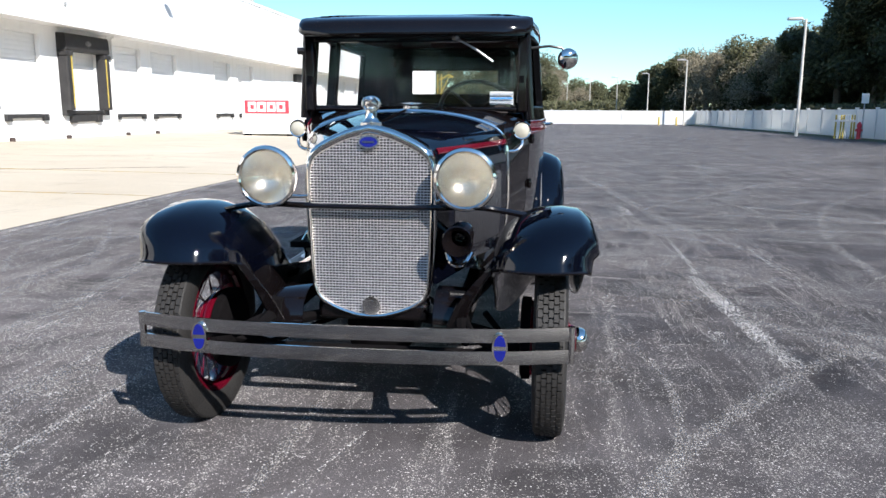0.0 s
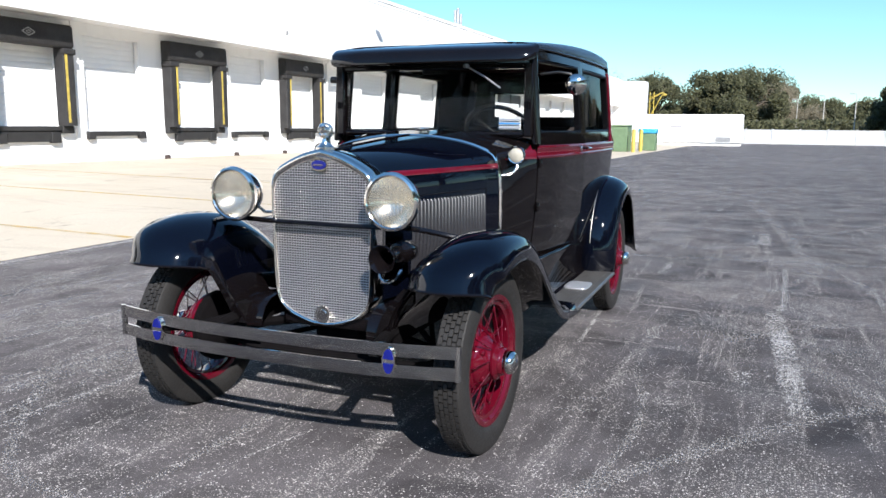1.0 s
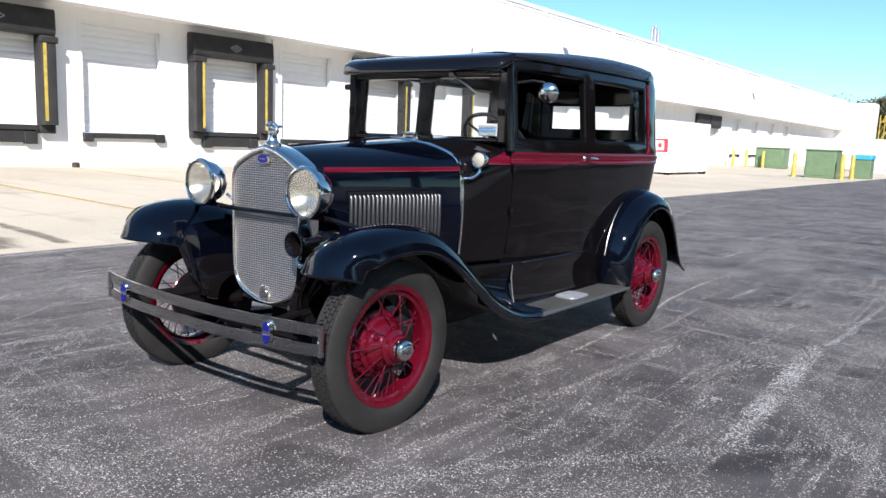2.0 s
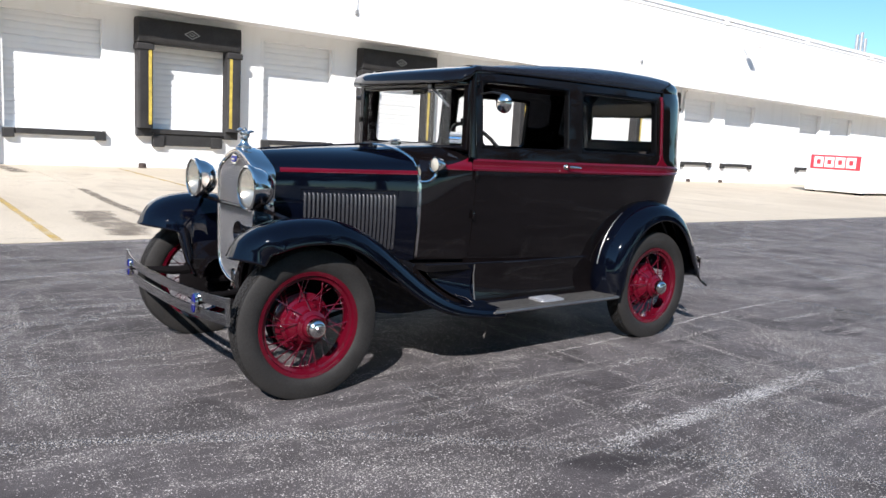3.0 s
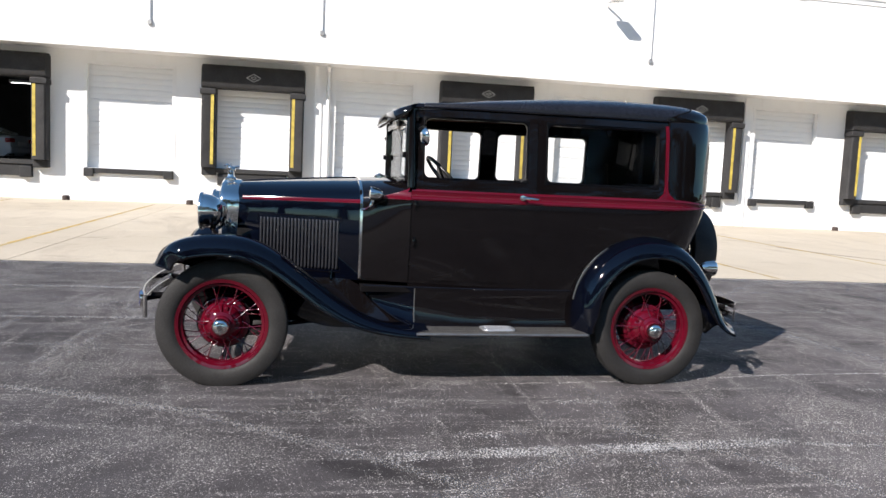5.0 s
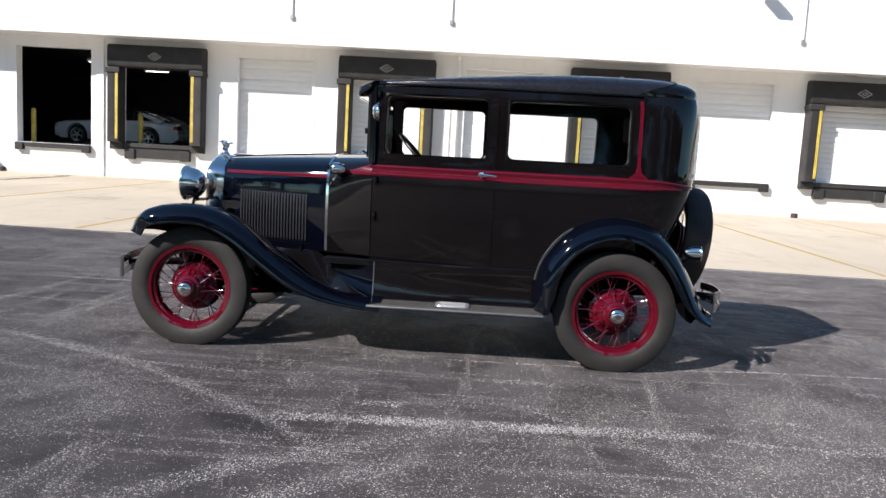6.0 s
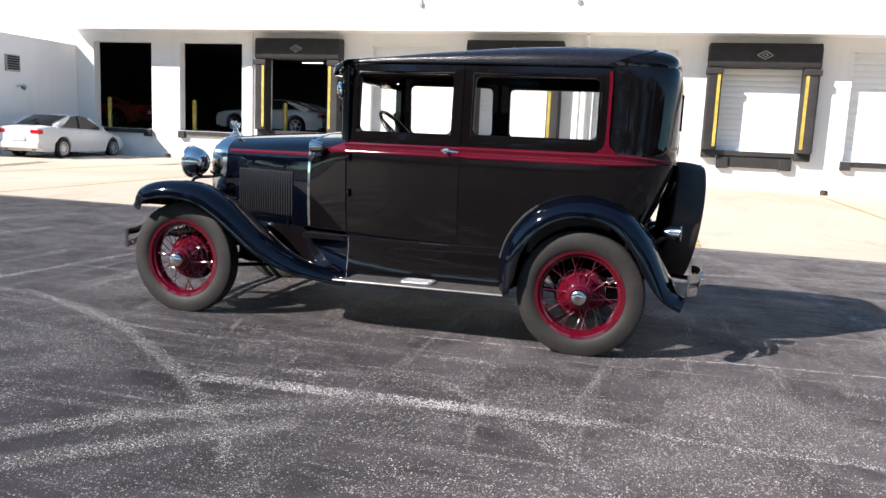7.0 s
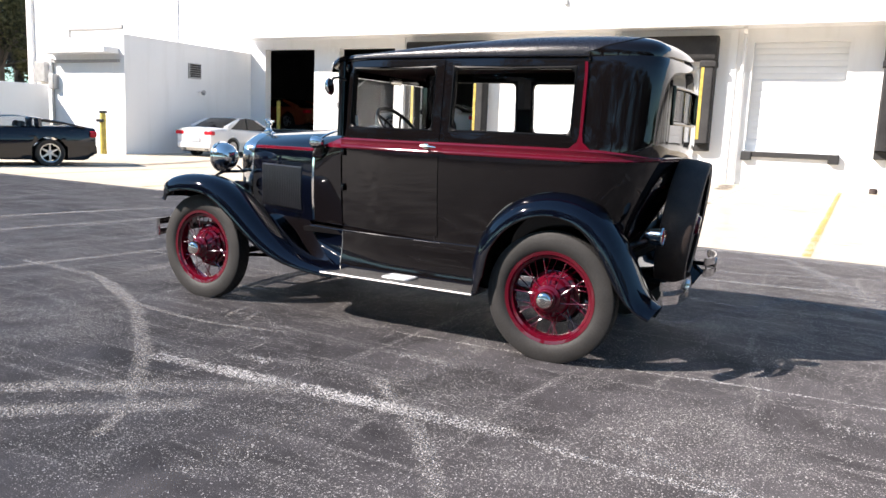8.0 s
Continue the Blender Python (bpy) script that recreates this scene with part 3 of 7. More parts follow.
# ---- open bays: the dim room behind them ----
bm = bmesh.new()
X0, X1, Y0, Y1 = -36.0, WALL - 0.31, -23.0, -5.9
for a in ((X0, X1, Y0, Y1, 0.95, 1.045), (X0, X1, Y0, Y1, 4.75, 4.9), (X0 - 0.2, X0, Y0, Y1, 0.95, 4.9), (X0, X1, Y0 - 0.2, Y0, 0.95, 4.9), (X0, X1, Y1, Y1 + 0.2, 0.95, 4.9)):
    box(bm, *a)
tagged(part("wall_bay_room", bm, DARK_ROOM), "room behind the open loading bays, its dimness put into dark grey paint", "room", kind="structure")
tube_light = Mat("lit_tube")
tube_light.set(Emission_Color=(0.95, 1.0, 0.95, 1), Emission_Strength=2.2)
for x, y in ((-28, -15.2), (-31, -14.0), (-29, -11.8), (-32, -11.0), (-27, -9.6), (-30, -8.9), (-33, -8.0), (-33, -12.6)):
    lt = thing("ceiling_light", pose(x, y, 4.62), "long fluorescent tube light under the ceiling", "ceiling light", "tube lights")
    part("tube", boxes((-0.025, 0.025, -0.55, 0.55, -0.035, 0.0)), tube_light.m, lt)
    part("housing", boxes((-0.07, 0.07, -0.62, 0.62, 0.001, 0.12)), WHITE_PAINT, lt)
for y in (-15.9, -12.45, -9.0):
    b = thing("bollard", pose(WALL - 0.55, y, 1.046), "yellow steel guard post inside an open loading bay", "bollard", "yellow guard posts")
    part("post", turned([(0.075, 0), (0.075, 1.02), (0.05, 1.06), (0.0, 1.07)], seg=16), YELLOW, b)

# ---- annex at the south end ----
AX, AY0, AY1, AH = -12.05, -16.80, -20.40, 3.78
bm = bmesh.new()
box(bm, WALL - 0.2, AX, AY1, AY0, -0.2, AH)
box(bm, WALL - 0.2, AX + 0.02, AY0 - 0.16, AY0 + 0.02, AH, AH + 0.06)
annex = tagged(part("wall_annex", bm, WHITE_WALL), "low white painted annex with a louvred vent", "wall", kind="structure")
v = part("vent", boxes((-15.22, -14.66, AY0 + 0.001, AY0 + 0.05, 2.68, 3.20)), GALV, annex, "grey metal louvred vent", bevel=0.006)
for k in range(6):
    bm = bmesh.new()
    box(bm, -15.17, -14.71, 0, 0.07, 0, 0.012, pose(0, AY0 + 0.045, 2.735 + 0.075 * k, 40, 0, 0))
    part("blade", bm, BLACK_PLASTIC, v)
al = thing("wall_lamp", pose(-15.1, AY0 + 0.02, 2.18), "small pale security lamp on the annex wall", "wall lamp")
part("arm", bar([(0, 0, 0.05), (0, 0.14, 0.10)], 0.03, 8), WHITE_PAINT, al)
part("lamp_head", turned([(0.0, 0.12), (0.06, 0.10), (0.09, 0.0), (0.08, -0.02)], pose(-0.05, 0.18, 0.02, 0, -50, 0), 16), GALV, al)
# door with canopy on the annex front
part("canopy", boxes((AX, AX + 0.55, AY1 + 0.02, -17.05, 3.24, 3.42)), WHITE_PAINT, annex, "white door canopy", bevel=0.01)
part("door_head", boxes((AX, AX + 0.10, AY1 + 0.05, -17.0, 2.97, 3.06)), GREY_SEAM_SHADE, annex)
ad = part("loading_door", boxes((AX, AX + 0.008, -20.0, -17.3, 0.1, 2.95)), WHITE_DOOR, annex, bevel=0.004)
part("panel_line", boxes((AX + 0.008, AX + 0.014, -19.8, -18.0, 2.08, 2.105)), GREY_SEAM_SHADE, ad)
# grey strips stand in for the shadow in an upper window's recess
part("window_recess_shade", boxes((WALL, WALL + 0.05, -27.6, -24.0, 4.96, 5.14), (WALL, WALL + 0.05, -27.6, -27.45, 4.3, 4.958)), GREY_SEAM_SHADE, wall)
part("corner_pipe", bar([(WALL + 0.06, -30.1, 0.1), (WALL + 0.06, -30.1, 7.2)], 0.07, 10), WHITE_PAINT, wall)
part("conduit", bar([(WALL + 0.04, -20.7, 3.9), (WALL + 0.04, -20.7, 7.3)], 0.045, 8), WHITE_PAINT, wall)
part("wall_box", boxes((WALL, WALL + 0.25, -29.75, -29.05, 2.7, 3.6)), GALV, wall, bevel=0.02)
part("meter_box", boxes((AX, AX + 0.22, -20.35, -20.10, 2.1, 2.6)), GALV, annex, bevel=0.02)
part("annex_pipe", bar([(AX + 0.06, -20.34, 0.0), (AX + 0.06, -20.34, 3.1)], 0.05, 8), GALV, annex)
bm = boxes((AX + 0.001, -3.0, -20.95, -20.65, -0.2, 2.25))
tagged(part("wall_yard", bm, WHITE_WALL, bevel=0.02), "low white painted yard wall", "wall", kind="structure")
b = thing("bollard", pose(-11.55, -17.25, rise(-11.55)), "yellow steel bollard with taped fittings at the annex door", "bollard", "yellow guard posts")
part("post", turned([(0.10, -0.02), (0.10, 1.22), (0.07, 1.28), (0.0, 1.29)], seg=16), YELLOW, b)
part("fitting", boxes((0.06, 0.14, -0.14, 0.14, 1.00, 1.10), (-0.14, 0.1, -0.05, 0.05, 1.28, 1.36)), BLACK_PLASTIC, b, bevel=0.01)

# ---- the vintage sedan ----
# car space: x to its left, y to its rear from the front axle, z up from the ground
car = thing("vintage_car", pose(0.025, 0, 0, 0, 0, 0.85), "glossy black vintage two-door sedan with red stripe and wire wheels", "car")

WHEEL_X, WHEEL_R, BASE = 0.692, 0.371, 2.63


def build_wheel(name, m, tyre_mat, label, cap=True):
    """A red wire wheel: rim, tyre, hub, spokes. Its axle is local z, the outer face up."""
    rim = turned([(0.222, 0.030), (0.236, 0.034), (0.243, 0.046), (0.262, 0.050), (0.264, 0.044), (0.250, 0.040), (0.245, 0.0),
                  (0.250, -0.040), (0.264, -0.044), (0.262, -0.050), (0.243, -0.046), (0.236, -0.034), (0.222, -0.030), (0.216, 0.0)], seg=48, close=True)
    wheel = part(name, rim, RED_PAINT, car, label)
    wheel.matrix_basis = m
    r = WHEEL_R
    tyre = bmesh.new()
    lathe(tyre, [(0.250, 0.036), (0.268, 0.052), (0.292, 0.060), (0.318, 0.061), (r - 0.018, 0.056), (r - 0.006, 0.050), (r - 0.004, 0.044), (r - 0.009, 0.040), (r - 0.009, -0.040),
                 (r - 0.004, -0.044), (r - 0.006, -0.050), (r - 0.018, -0.056), (0.318, -0.061), (0.292, -0.060), (0.268, -0.052), (0.250, -0.036)], seg=72, close=True)
    for k in range(72):
        # staggered tread blocks in five rows
        for row in range(-2, 3):
            c = row * 0.0185
            box(tyre, r - 0.011, r + 0.001 - 0.003 * (abs(row) == 2), -0.0128, 0.0128, c - 0.0078, c + 0.0078, Matrix.Rotation(2 * math.pi * (k + 0.5 * (row % 2)) / 72, 4, "Z"))
    part("tyre", tyre, tyre_mat, wheel, "black treaded rubber tyre")
    part("brake_drum", turned([(0.03, -0.030), (0.138, -0.032), (0.146, -0.036), (0.149, -0.044), (0.149, -0.054), (0.145, -0.058), (0.145, -0.068), (0.149, -0.072), (0.149, -0.090), (0.142, -0.096), (0.02, -0.096)], seg=40), RED_PAINT, wheel, "red ribbed brake drum")
    part("backing_plate", turned([(0.0, -0.098), (0.152, -0.098), (0.152, -0.074), (0.160, -0.074), (0.162, -0.106), (0.150, -0.112), (0.0, -0.116)], seg=32), CHASSIS, wheel, "black brake backing plate")
    part("hub", turned([(0.10, -0.034), (0.122, -0.026), (0.127, -0.020), (0.127, -0.010), (0.120, -0.004), (0.114, 0.000), (0.112, 0.010), (0.098, 0.026), (0.080, 0.040), (0.072, 0.048), (0.070, 0.056), (0.076, 0.060), (0.076, 0.068), (0.066, 0.074), (0.058, 0.080), (0.055, 0.092), (0.048, 0.098), (0.02, 0.100)], seg=36), RED_PAINT, wheel)
    nut = None
    for k in range(5):
        a = 2 * math.pi * (k + 0.3) / 5
        nm = Matrix.Translation((0.092 * math.cos(a), 0.092 * math.sin(a), 0.020))
        if nut is None:
            nut = part("wheel_nut", turned([(0.0135, 0.0), (0.0135, 0.014), (0.010, 0.019), (0.0, 0.021)], seg=8), RED_PAINT, wheel)
            nut.matrix_basis = nm
        else:
            like(nut, wheel, nm)
    if cap:
        part("hub_cap", turned([(0.046, 0.094), (0.049, 0.102), (0.047, 0.120), (0.043, 0.132), (0.034, 0.140), (0.018, 0.144), (0.0, 0.145)], seg=28), CHROME, wheel, "domed chrome hub cap")
        part("cap_badge", turned([(0.016, 0.1445), (0.014, 0.1465), (0.0, 0.1468)], seg=16), DULL_CHROME, wheel)
    spoke = None
    for k in range(30):
        a = 2 * math.pi * k / 30
        kind = k % 3
        r0, h0, h1, twist = ((0.062, 0.062, 0.012, 0.26), (0.118, -0.012, -0.014, -0.30), (0.112, 0.006, 0.004, -0.34))[kind]
        p0 = Vector((r0 * math.cos(a), r0 * math.sin(a), h0))
        p1 = Vector((0.224 * math.cos(a + twist), 0.224 * math.sin(a + twist), h1))
        d = p1 - p0
        if spoke is None:
            spoke = bar([(0, 0, 0), (0, 0, 0.1), (0, 0, 0.85), (0, 0, 0.86), (0, 0, 1)], [0.0027, 0.0027, 0.0027, 0.0044, 0.0044], 6)
            spoke = part("spoke", spoke, SPOKE_RED, wheel)
            s = spoke
        else:
            s = like(spoke, wheel, Matrix())
        s.matrix_basis = Matrix.Translation(p0) @ d.to_track_quat("Z", "Y").to_matrix().to_4x4() @ Matrix.Diagonal((1, 1, d.length, 1))
    part("valve_stem", bar([(0.214, 0, 0.0), (0.185, 0, 0.012)], 0.004, 6), DULL_CHROME, wheel)
    return wheel


for s in SIDES:
    for y in (0.0, BASE):
        steer = -1.5 if y == 0 else 0
        build_wheel("wheel", pose(s * (WHEEL_X + (0.022 if y else 0)), y, WHEEL_R - 0.010, 0, 0, steer) @ pose(0, 0, 0, 0, 90 * s, 0), RUBBER, "red wire-spoke wheel with chrome hub cap")

# --- plan and profile of the body shell
WIDE = [(0.80, 0.49), (1.09, 0.585), (1.40, 0.640), (1.86, 0.676), (2.30, 0.688), (2.74, 0.678)]
INSET = [(0.56, 0.040), (0.75, 0.016), (0.95, 0.003), (1.10, 0.0), (1.19, 0.0), (1.245, 0.012), (1.45, 0.030), (1.63, 0.046), (1.70, 0.062)]
TAIL = [(0.56, -0.22), (0.70, -0.165), (0.83, -0.115), (0.92, -0.075), (1.07, -0.024), (1.19, 0.0), (1.59, 0.0), (1.66, -0.012), (1.70, -0.030)]


def shell_plan():
    """Points of the plan at belt height, left front to right front round the back."""
    ys = [1.09, 1.118, 1.152, 1.30, 1.42, 1.55, 1.68, 1.80, 1.855, 1.91, 2.02, 2.15, 2.28, 2.42, 2.55, 2.67, 2.74]
    pts = [(lerp(y, WIDE), y) for y in ys]
    for k in range(1, 9):
        a = math.pi / 2 * k / 9
        pts.append((0.35 + 0.328 * math.cos(a) ** 0.8, 2.74 + 0.385 * math.sin(a) ** 0.9))
    pts += [(0.34, 3.127), (0.17, 3.140)]
    return pts + [(0.0, 3.144)] + [(-x, y) for x, y in reversed(pts)]


PLAN = shell_plan()


def shell(i, z, out=0.0):
    """A point of the shell at plan point i and height z, out metres proud of it."""
    x, y = PLAN[i]
    a, b = Vector(PLAN[max(0, i - 1)]), Vector(PLAN[min(len(PLAN) - 1, i + 1)])
    n = Vector(((b - a).y, -(b - a).x)).normalized()
    side = min(1, abs(n.x) * 1.3)
    w = lerp(z, INSET) * side - out
    return Vector((x - n.x * w, y + n.y * out + lerp(z, TAIL) * smooth((y - 2.35) / 0.7), z))


ZS = [0.575, 0.62, 0.70, 0.80, 0.90, 1.00, 1.10, 1.145, 1.19, 1.245, 1.34, 1.44, 1.54, 1.625, 1.665, 1.70]
N = len(PLAN)
mirror = lambda i: N - 1 - i


def shell_patch(i0, i1, z0, z1, holes=(), out=0.0):
    """A sheet of the shell between plan points and heights, without the cells in holes (i0, i1, z0, z1)."""
    bm = bmesh.new()
    zs = [z for z in ZS if z0 - 1e-4 <= z <= z1 + 1e-4]
    grid = {(i, z): bm.verts.new(shell(i, z, out)) for i in range(i0, i1 + 1) for z in zs}
    for i in range(i0, i1):
        for a, b in zip(zs, zs[1:]):
            m = (a + b) / 2
            if any(h[0] <= i < h[1] and h[2] < m < h[3] for h in holes):
                continue
            bm.faces.new([grid[i, a], grid[i + 1, a], grid[i + 1, b], grid[i, b]])
    for v in [v for v in bm.verts if not v.link_faces]:
        bm.verts.remove(v)
    return bm


DOOR_I, WIN1, WIN2 = (1, 8), (2, 7), (9, 15)
REAR_WIN = (25, 29)
holes = []
for f in (lambda i: i, mirror):
    for i0, i1, z0, z1 in ((*DOOR_I, 0.62, 1.665), (*WIN2, 1.245, 1.625)):
        a, b = sorted((f(i0), f(i1)))
        holes.append((a, b, z0, z1))
holes.append((REAR_WIN[0], REAR_WIN[1], 1.34, 1.54))
part("body", shell_patch(0, N - 1, 0.575, 1.70, holes, -0.011), BLACK_PAINT, car, "black sedan body shell", solid=0.022)


def ring_frame(i0, i1, z0, z1, out, width, depth, r=0.036):
    """A window surround with rounded corners that follows the shell."""
    bm = bmesh.new()
    y0, y1 = (PLAN[i0][1], PLAN[i1][1])
    lo, hi = min(i0, i1), max(i0, i1)
    sgn = 1 if PLAN[i0][0] > 0 else -1

    def at(y, z, o):
        for i in range(lo, hi):
            ya, yb = PLAN[i][1], PLAN[i + 1][1]
            if min(ya, yb) - 1e-5 <= y <= max(ya, yb) + 1e-5:
                return shell(i, z, o).lerp(shell(i + 1, z, o), (y - ya) / (yb - ya))
        return shell(lo if abs(y - PLAN[lo][1]) < abs(y - PLAN[hi][1]) else hi, z, o)

    a, b = min(y0, y1), max(y0, y1)

    def outline(g, rr):
        pts = []
        for cy, cz, s in ((b - g - rr, z1 - g - rr, 0), (a + g + rr, z1 - g - rr, 90), (a + g + rr, z0 + g + rr, 180), (b - g - rr, z0 + g + rr, 270)):
            for k in range(7):
                t = radians(s + 15 * k)
                pts.append((cy + rr * math.cos(t), cz + rr * math.sin(t)))
        return pts

    rings = [[at(y, z, o) for y, z in outline(g, rr)] for g, rr, o in
             ((-0.004, 0.002, out - depth), (-0.004, 0.002, out), (width * 0.5, r * 0.7, out + 0.003), (width, r, out - 0.004), (width, r, out - depth))]
    loft(bm, rings + [rings[0]])
    return bm


def pane_on(i0, i1, z0, z1, out):
    bm = bmesh.new()
    lo, hi = min(i0, i1), max(i0, i1)
    loft(bm, [[shell(i, z0, out) for i in range(lo, hi + 1)], [shell(i, z1, out) for i in range(lo, hi + 1)]], False)
    return bm


for f in (lambda i: i, mirror):
    a, b = sorted((f(DOOR_I[0]), f(DOOR_I[1])))
    c, d = sorted((f(WIN1[0]), f(WIN1[1])))
    s = 1 if PLAN[a][0] > 0 else -1
    door = part("door", shell_patch(a, b, 0.62, 1.665, [(c, d, 1.245, 1.625)], -0.010), BLACK_PAINT, car, "black car door with open window", solid=0.028)
    part("window_frame", ring_frame(c, d, 1.245, 1.625, 0.004, 0.011, 0.035), FRAME_PAINT, door)
    # handle
    hp = shell(f(7), 1.155, 0.0)
    h = bmesh.new()
    tube(h, [hp + Vector((0, -0.03, 0)), hp + Vector((s * 0.045, -0.03, 0))], 0.008)
    tube(h, [hp + Vector((s * 0.045, -0.045, 0.002)), hp + Vector((s * 0.05, 0.0, 0)), hp + Vector((s * 0.047, 0.06, -0.004))], [0.007, 0.009, 0.006])
    lathe(h, [(0.0, 0.008), (0.018, 0.006), (0.022, 0.0)], Matrix.Translation(hp + Vector((s * 0.004, -0.03, 0))) @ pose(0, 0, 0, 0, 90 * s, 0), 16)
    part("door_handle", h, CHROME, door, "chrome door handle")
    for z in (0.86, 1.09, 1.62):
        hp = shell(f(1), z, 0.006)
        part("hinge", bar([hp + Vector((s * 0.008, -0.006, -0.024)), hp + Vector((s * 0.010, -0.006, 0.0)), hp + Vector((s * 0.008, -0.006, 0.024))], [0.010, 0.014, 0.010], 10), BLACK_PAINT, door)
    e, g = sorted((f(WIN2[0]), f(WIN2[1])))
    quarter = part("quarter_window", pane_on(e, g, 1.245, 1.625, -0.02), GLASS, car, "clear glass rear side window")
    part("window_frame", ring_frame(e, g, 1.245, 1.625, 0.0, 0.015, 0.035), FRAME_PAINT, quarter)

# rear window, on the flat of the back
rw = bmesh.new()
loft(rw, [[shell(i, z, -0.012) for i in range(REAR_WIN[0], REAR_WIN[1] + 1)] for z in (1.34, 1.54)], False)
rear_window = part("rear_window", rw, GLASS, car, "clear glass rear window")
rf = bmesh.new()
for z in (1.342, 1.538):
    tube(rf, [shell(i, z, 0.002) for i in range(REAR_WIN[0], REAR_WIN[1] + 1)], 0.010, 8)
for i in REAR_WIN:
    tube(rf, [shell(i, 1.335, 0.002), shell(i, 1.545, 0.002)], 0.010, 8)
part("window_frame", rf, BLACK_PAINT, rear_window)


def band(i0, i1, rows, material, name, parent=car, label=""):
    """A raised moulding along the shell: rows of (height, proud)."""
    bm = bmesh.new()
    thin = lambda i: 1 - 0.68 * smooth((min(i, mirror(i)) - 16) / 7)
    loft(bm, [[shell(i, 1.138 + (z - 1.138) * thin(i), o) for i in range(i0, i1 + 1)] for z, o in rows], False)
    return part(name, bm, material, parent, label)


BELT = [(1.112, 0.0), (1.114, 0.008), (1.124, 0.012), (1.134, 0.007), (1.160, 0.007), (1.170, 0.012), (1.180, 0.009), (1.184, 0.0)]
for a, b in ((0, 8), (8, N - 9), (N - 9, N - 1)):
    band(a, b, BELT, RED_TRIM, "belt_moulding", car, "red painted belt moulding")
# upright red bead at the rear quarter
for f, s in ((lambda i: i, 1), (mirror, -1)):
    pts = []
    for t in range(13):
        z = 1.18 + 0.47 * t / 12
        flare = 0.055 * max(0, 1 - (z - 1.18) / 0.065) ** 2
        pts.append((z, flare))
    bm = bmesh.new()
    p0, p1 = f(15), f(16)
    rows = []
    for z, flare in pts:
        a, b = shell(p0, z, 0.004), shell(p1, z, 0.004)
        mid, across = a.lerp(b, 0.72), (b - a).normalized()
        rows.append([mid + across * k + Vector((s * h, 0, 0)) for k, h in ((-0.011 - flare, -0.003), (-0.008 - flare, 0.006), (0, 0.004), (0.008 + flare, 0.006), (0.011 + flare, -0.003))])
    loft(bm, rows, False)
    part("quarter_moulding", bm, RED_TRIM, car, "red upright moulding behind the rear side window")

# --- roof with its visor
SPINE = [(1.30, 1.722), (1.60, 1.764), (2.0, 1.800), (2.35, 1.820), (2.62, 1.820)]
roof_ring = [shell(i, 1.70, 0.012 - 0.011 * smooth((min(i, mirror(i)) - 13) / 5)) for i in range(N)]
front = [(-0.592, 1.06, 1.665), (-0.588, 1.02, 1.63), (-0.560, 0.985, 1.613), (-0.40, 0.965, 1.612), (-0.2, 0.957, 1.612), (0, 0.955, 1.612), (0.2, 0.957, 1.612), (0.40, 0.965, 1.612), (0.560, 0.985, 1.613), (0.588, 1.02, 1.63), (0.592, 1.06, 1.665)]
roof_ring += [Vector(p) for p in front]
for v in roof_ring[:N]:
    v.z = 1.70 - 0.02 * smooth((1.3 - v.y) / 0.25)
rings = []
for k in range(13):
    th = math.pi / 2 * k / 12
    c, h = math.cos(th) ** 0.72, math.sin(th) ** 0.80
    row = []
    for v in roof_ring:
        yc = min(2.62, max(1.30, v.y))
        lip = smooth((1.24 - v.y) / 0.26)
        cy, hz = c + (1 - (k / 12) ** 1.5 - c) * lip, h + ((k / 12) ** 0.42 - h) * lip
        row.append(Vector((v.x * c, yc + (v.y - yc) * cy, v.z + (lerp(yc, SPINE) - v.z) * hz)))
    rings.append(row)
low = [Vector((v.x * 0.997, v.y, v.z - 0.022 + 0.012 * smooth((1.14 - v.y) / 0.12))) for v in roof_ring]
def roof_sheet(zone):
    """The visor, the covered top or the rear corner panel, parted along a slanting seam."""
    bm = bmesh.new()
    vs = [[bm.verts.new(p) for p in r] for r in [low] + rings]
    n = len(roof_ring)
    for k, (a, b) in enumerate(zip(vs, vs[1:])):
        for i in range(n):
            j = (i + 1) % n
            c = (a[i].co + a[j].co + b[i].co + b[j].co) / 4
            away = min(i, N - 2 - i) - 15 - k if i < N - 1 and k < 8 else -9
            kind = 0 if c.y < 1.16 else 2 if away > 0 else 1
            if away == 0:
                tri = ((a[i], a[j], b[j]), (a[i], b[j], b[i])) if i < N // 2 else ((a[i], a[j], b[i]), (a[j], b[j], b[i]))
                if zone:
                    bm.faces.new(tri[0] if zone == 2 else tri[1])
            elif kind == zone:
                bm.faces.new((a[i], a[j], b[j], b[i]))
    for v in [v for v in bm.verts if not v.link_faces]:
        bm.verts.remove(v)
    bmesh.ops.remove_doubles(bm, verts=bm.verts, dist=1e-4)
    return bm


for zone, (name, mat, label) in enumerate((("visor", BLACK_PAINT, "glossy black roof visor"), ("roof", ROOF_COVER, "black vinyl-covered domed roof"), ("rear_roof_panel", BLACK_PAINT, "glossy black rear roof corner panel"))):
    part(name, roof_sheet(zone), mat, car, label, solid=0.012, sharp=60)
for f in (lambda i: i, mirror):
    part("drip_rail", bar([shell(f(i), 1.682, 0.012) for i in range(0, 17)], 0.006, 6), BLACK_PAINT, car)
    part("corner_seam", bar([shell(f(16), 1.655, 0.006)] + [rings[k][f(16 + k)] + Vector((0, 0, 0.004)) for k in range(0, 8)], 0.006, 6), CHASSIS, car)
# seam round the roof's fabric insert
seam = [rings[5][i] + Vector((0, 0, 0.001)) for i in range(len(roof_ring))]
part("roof_seam", bar(seam + [seam[0]], 0.004, 6), CHASSIS, car)
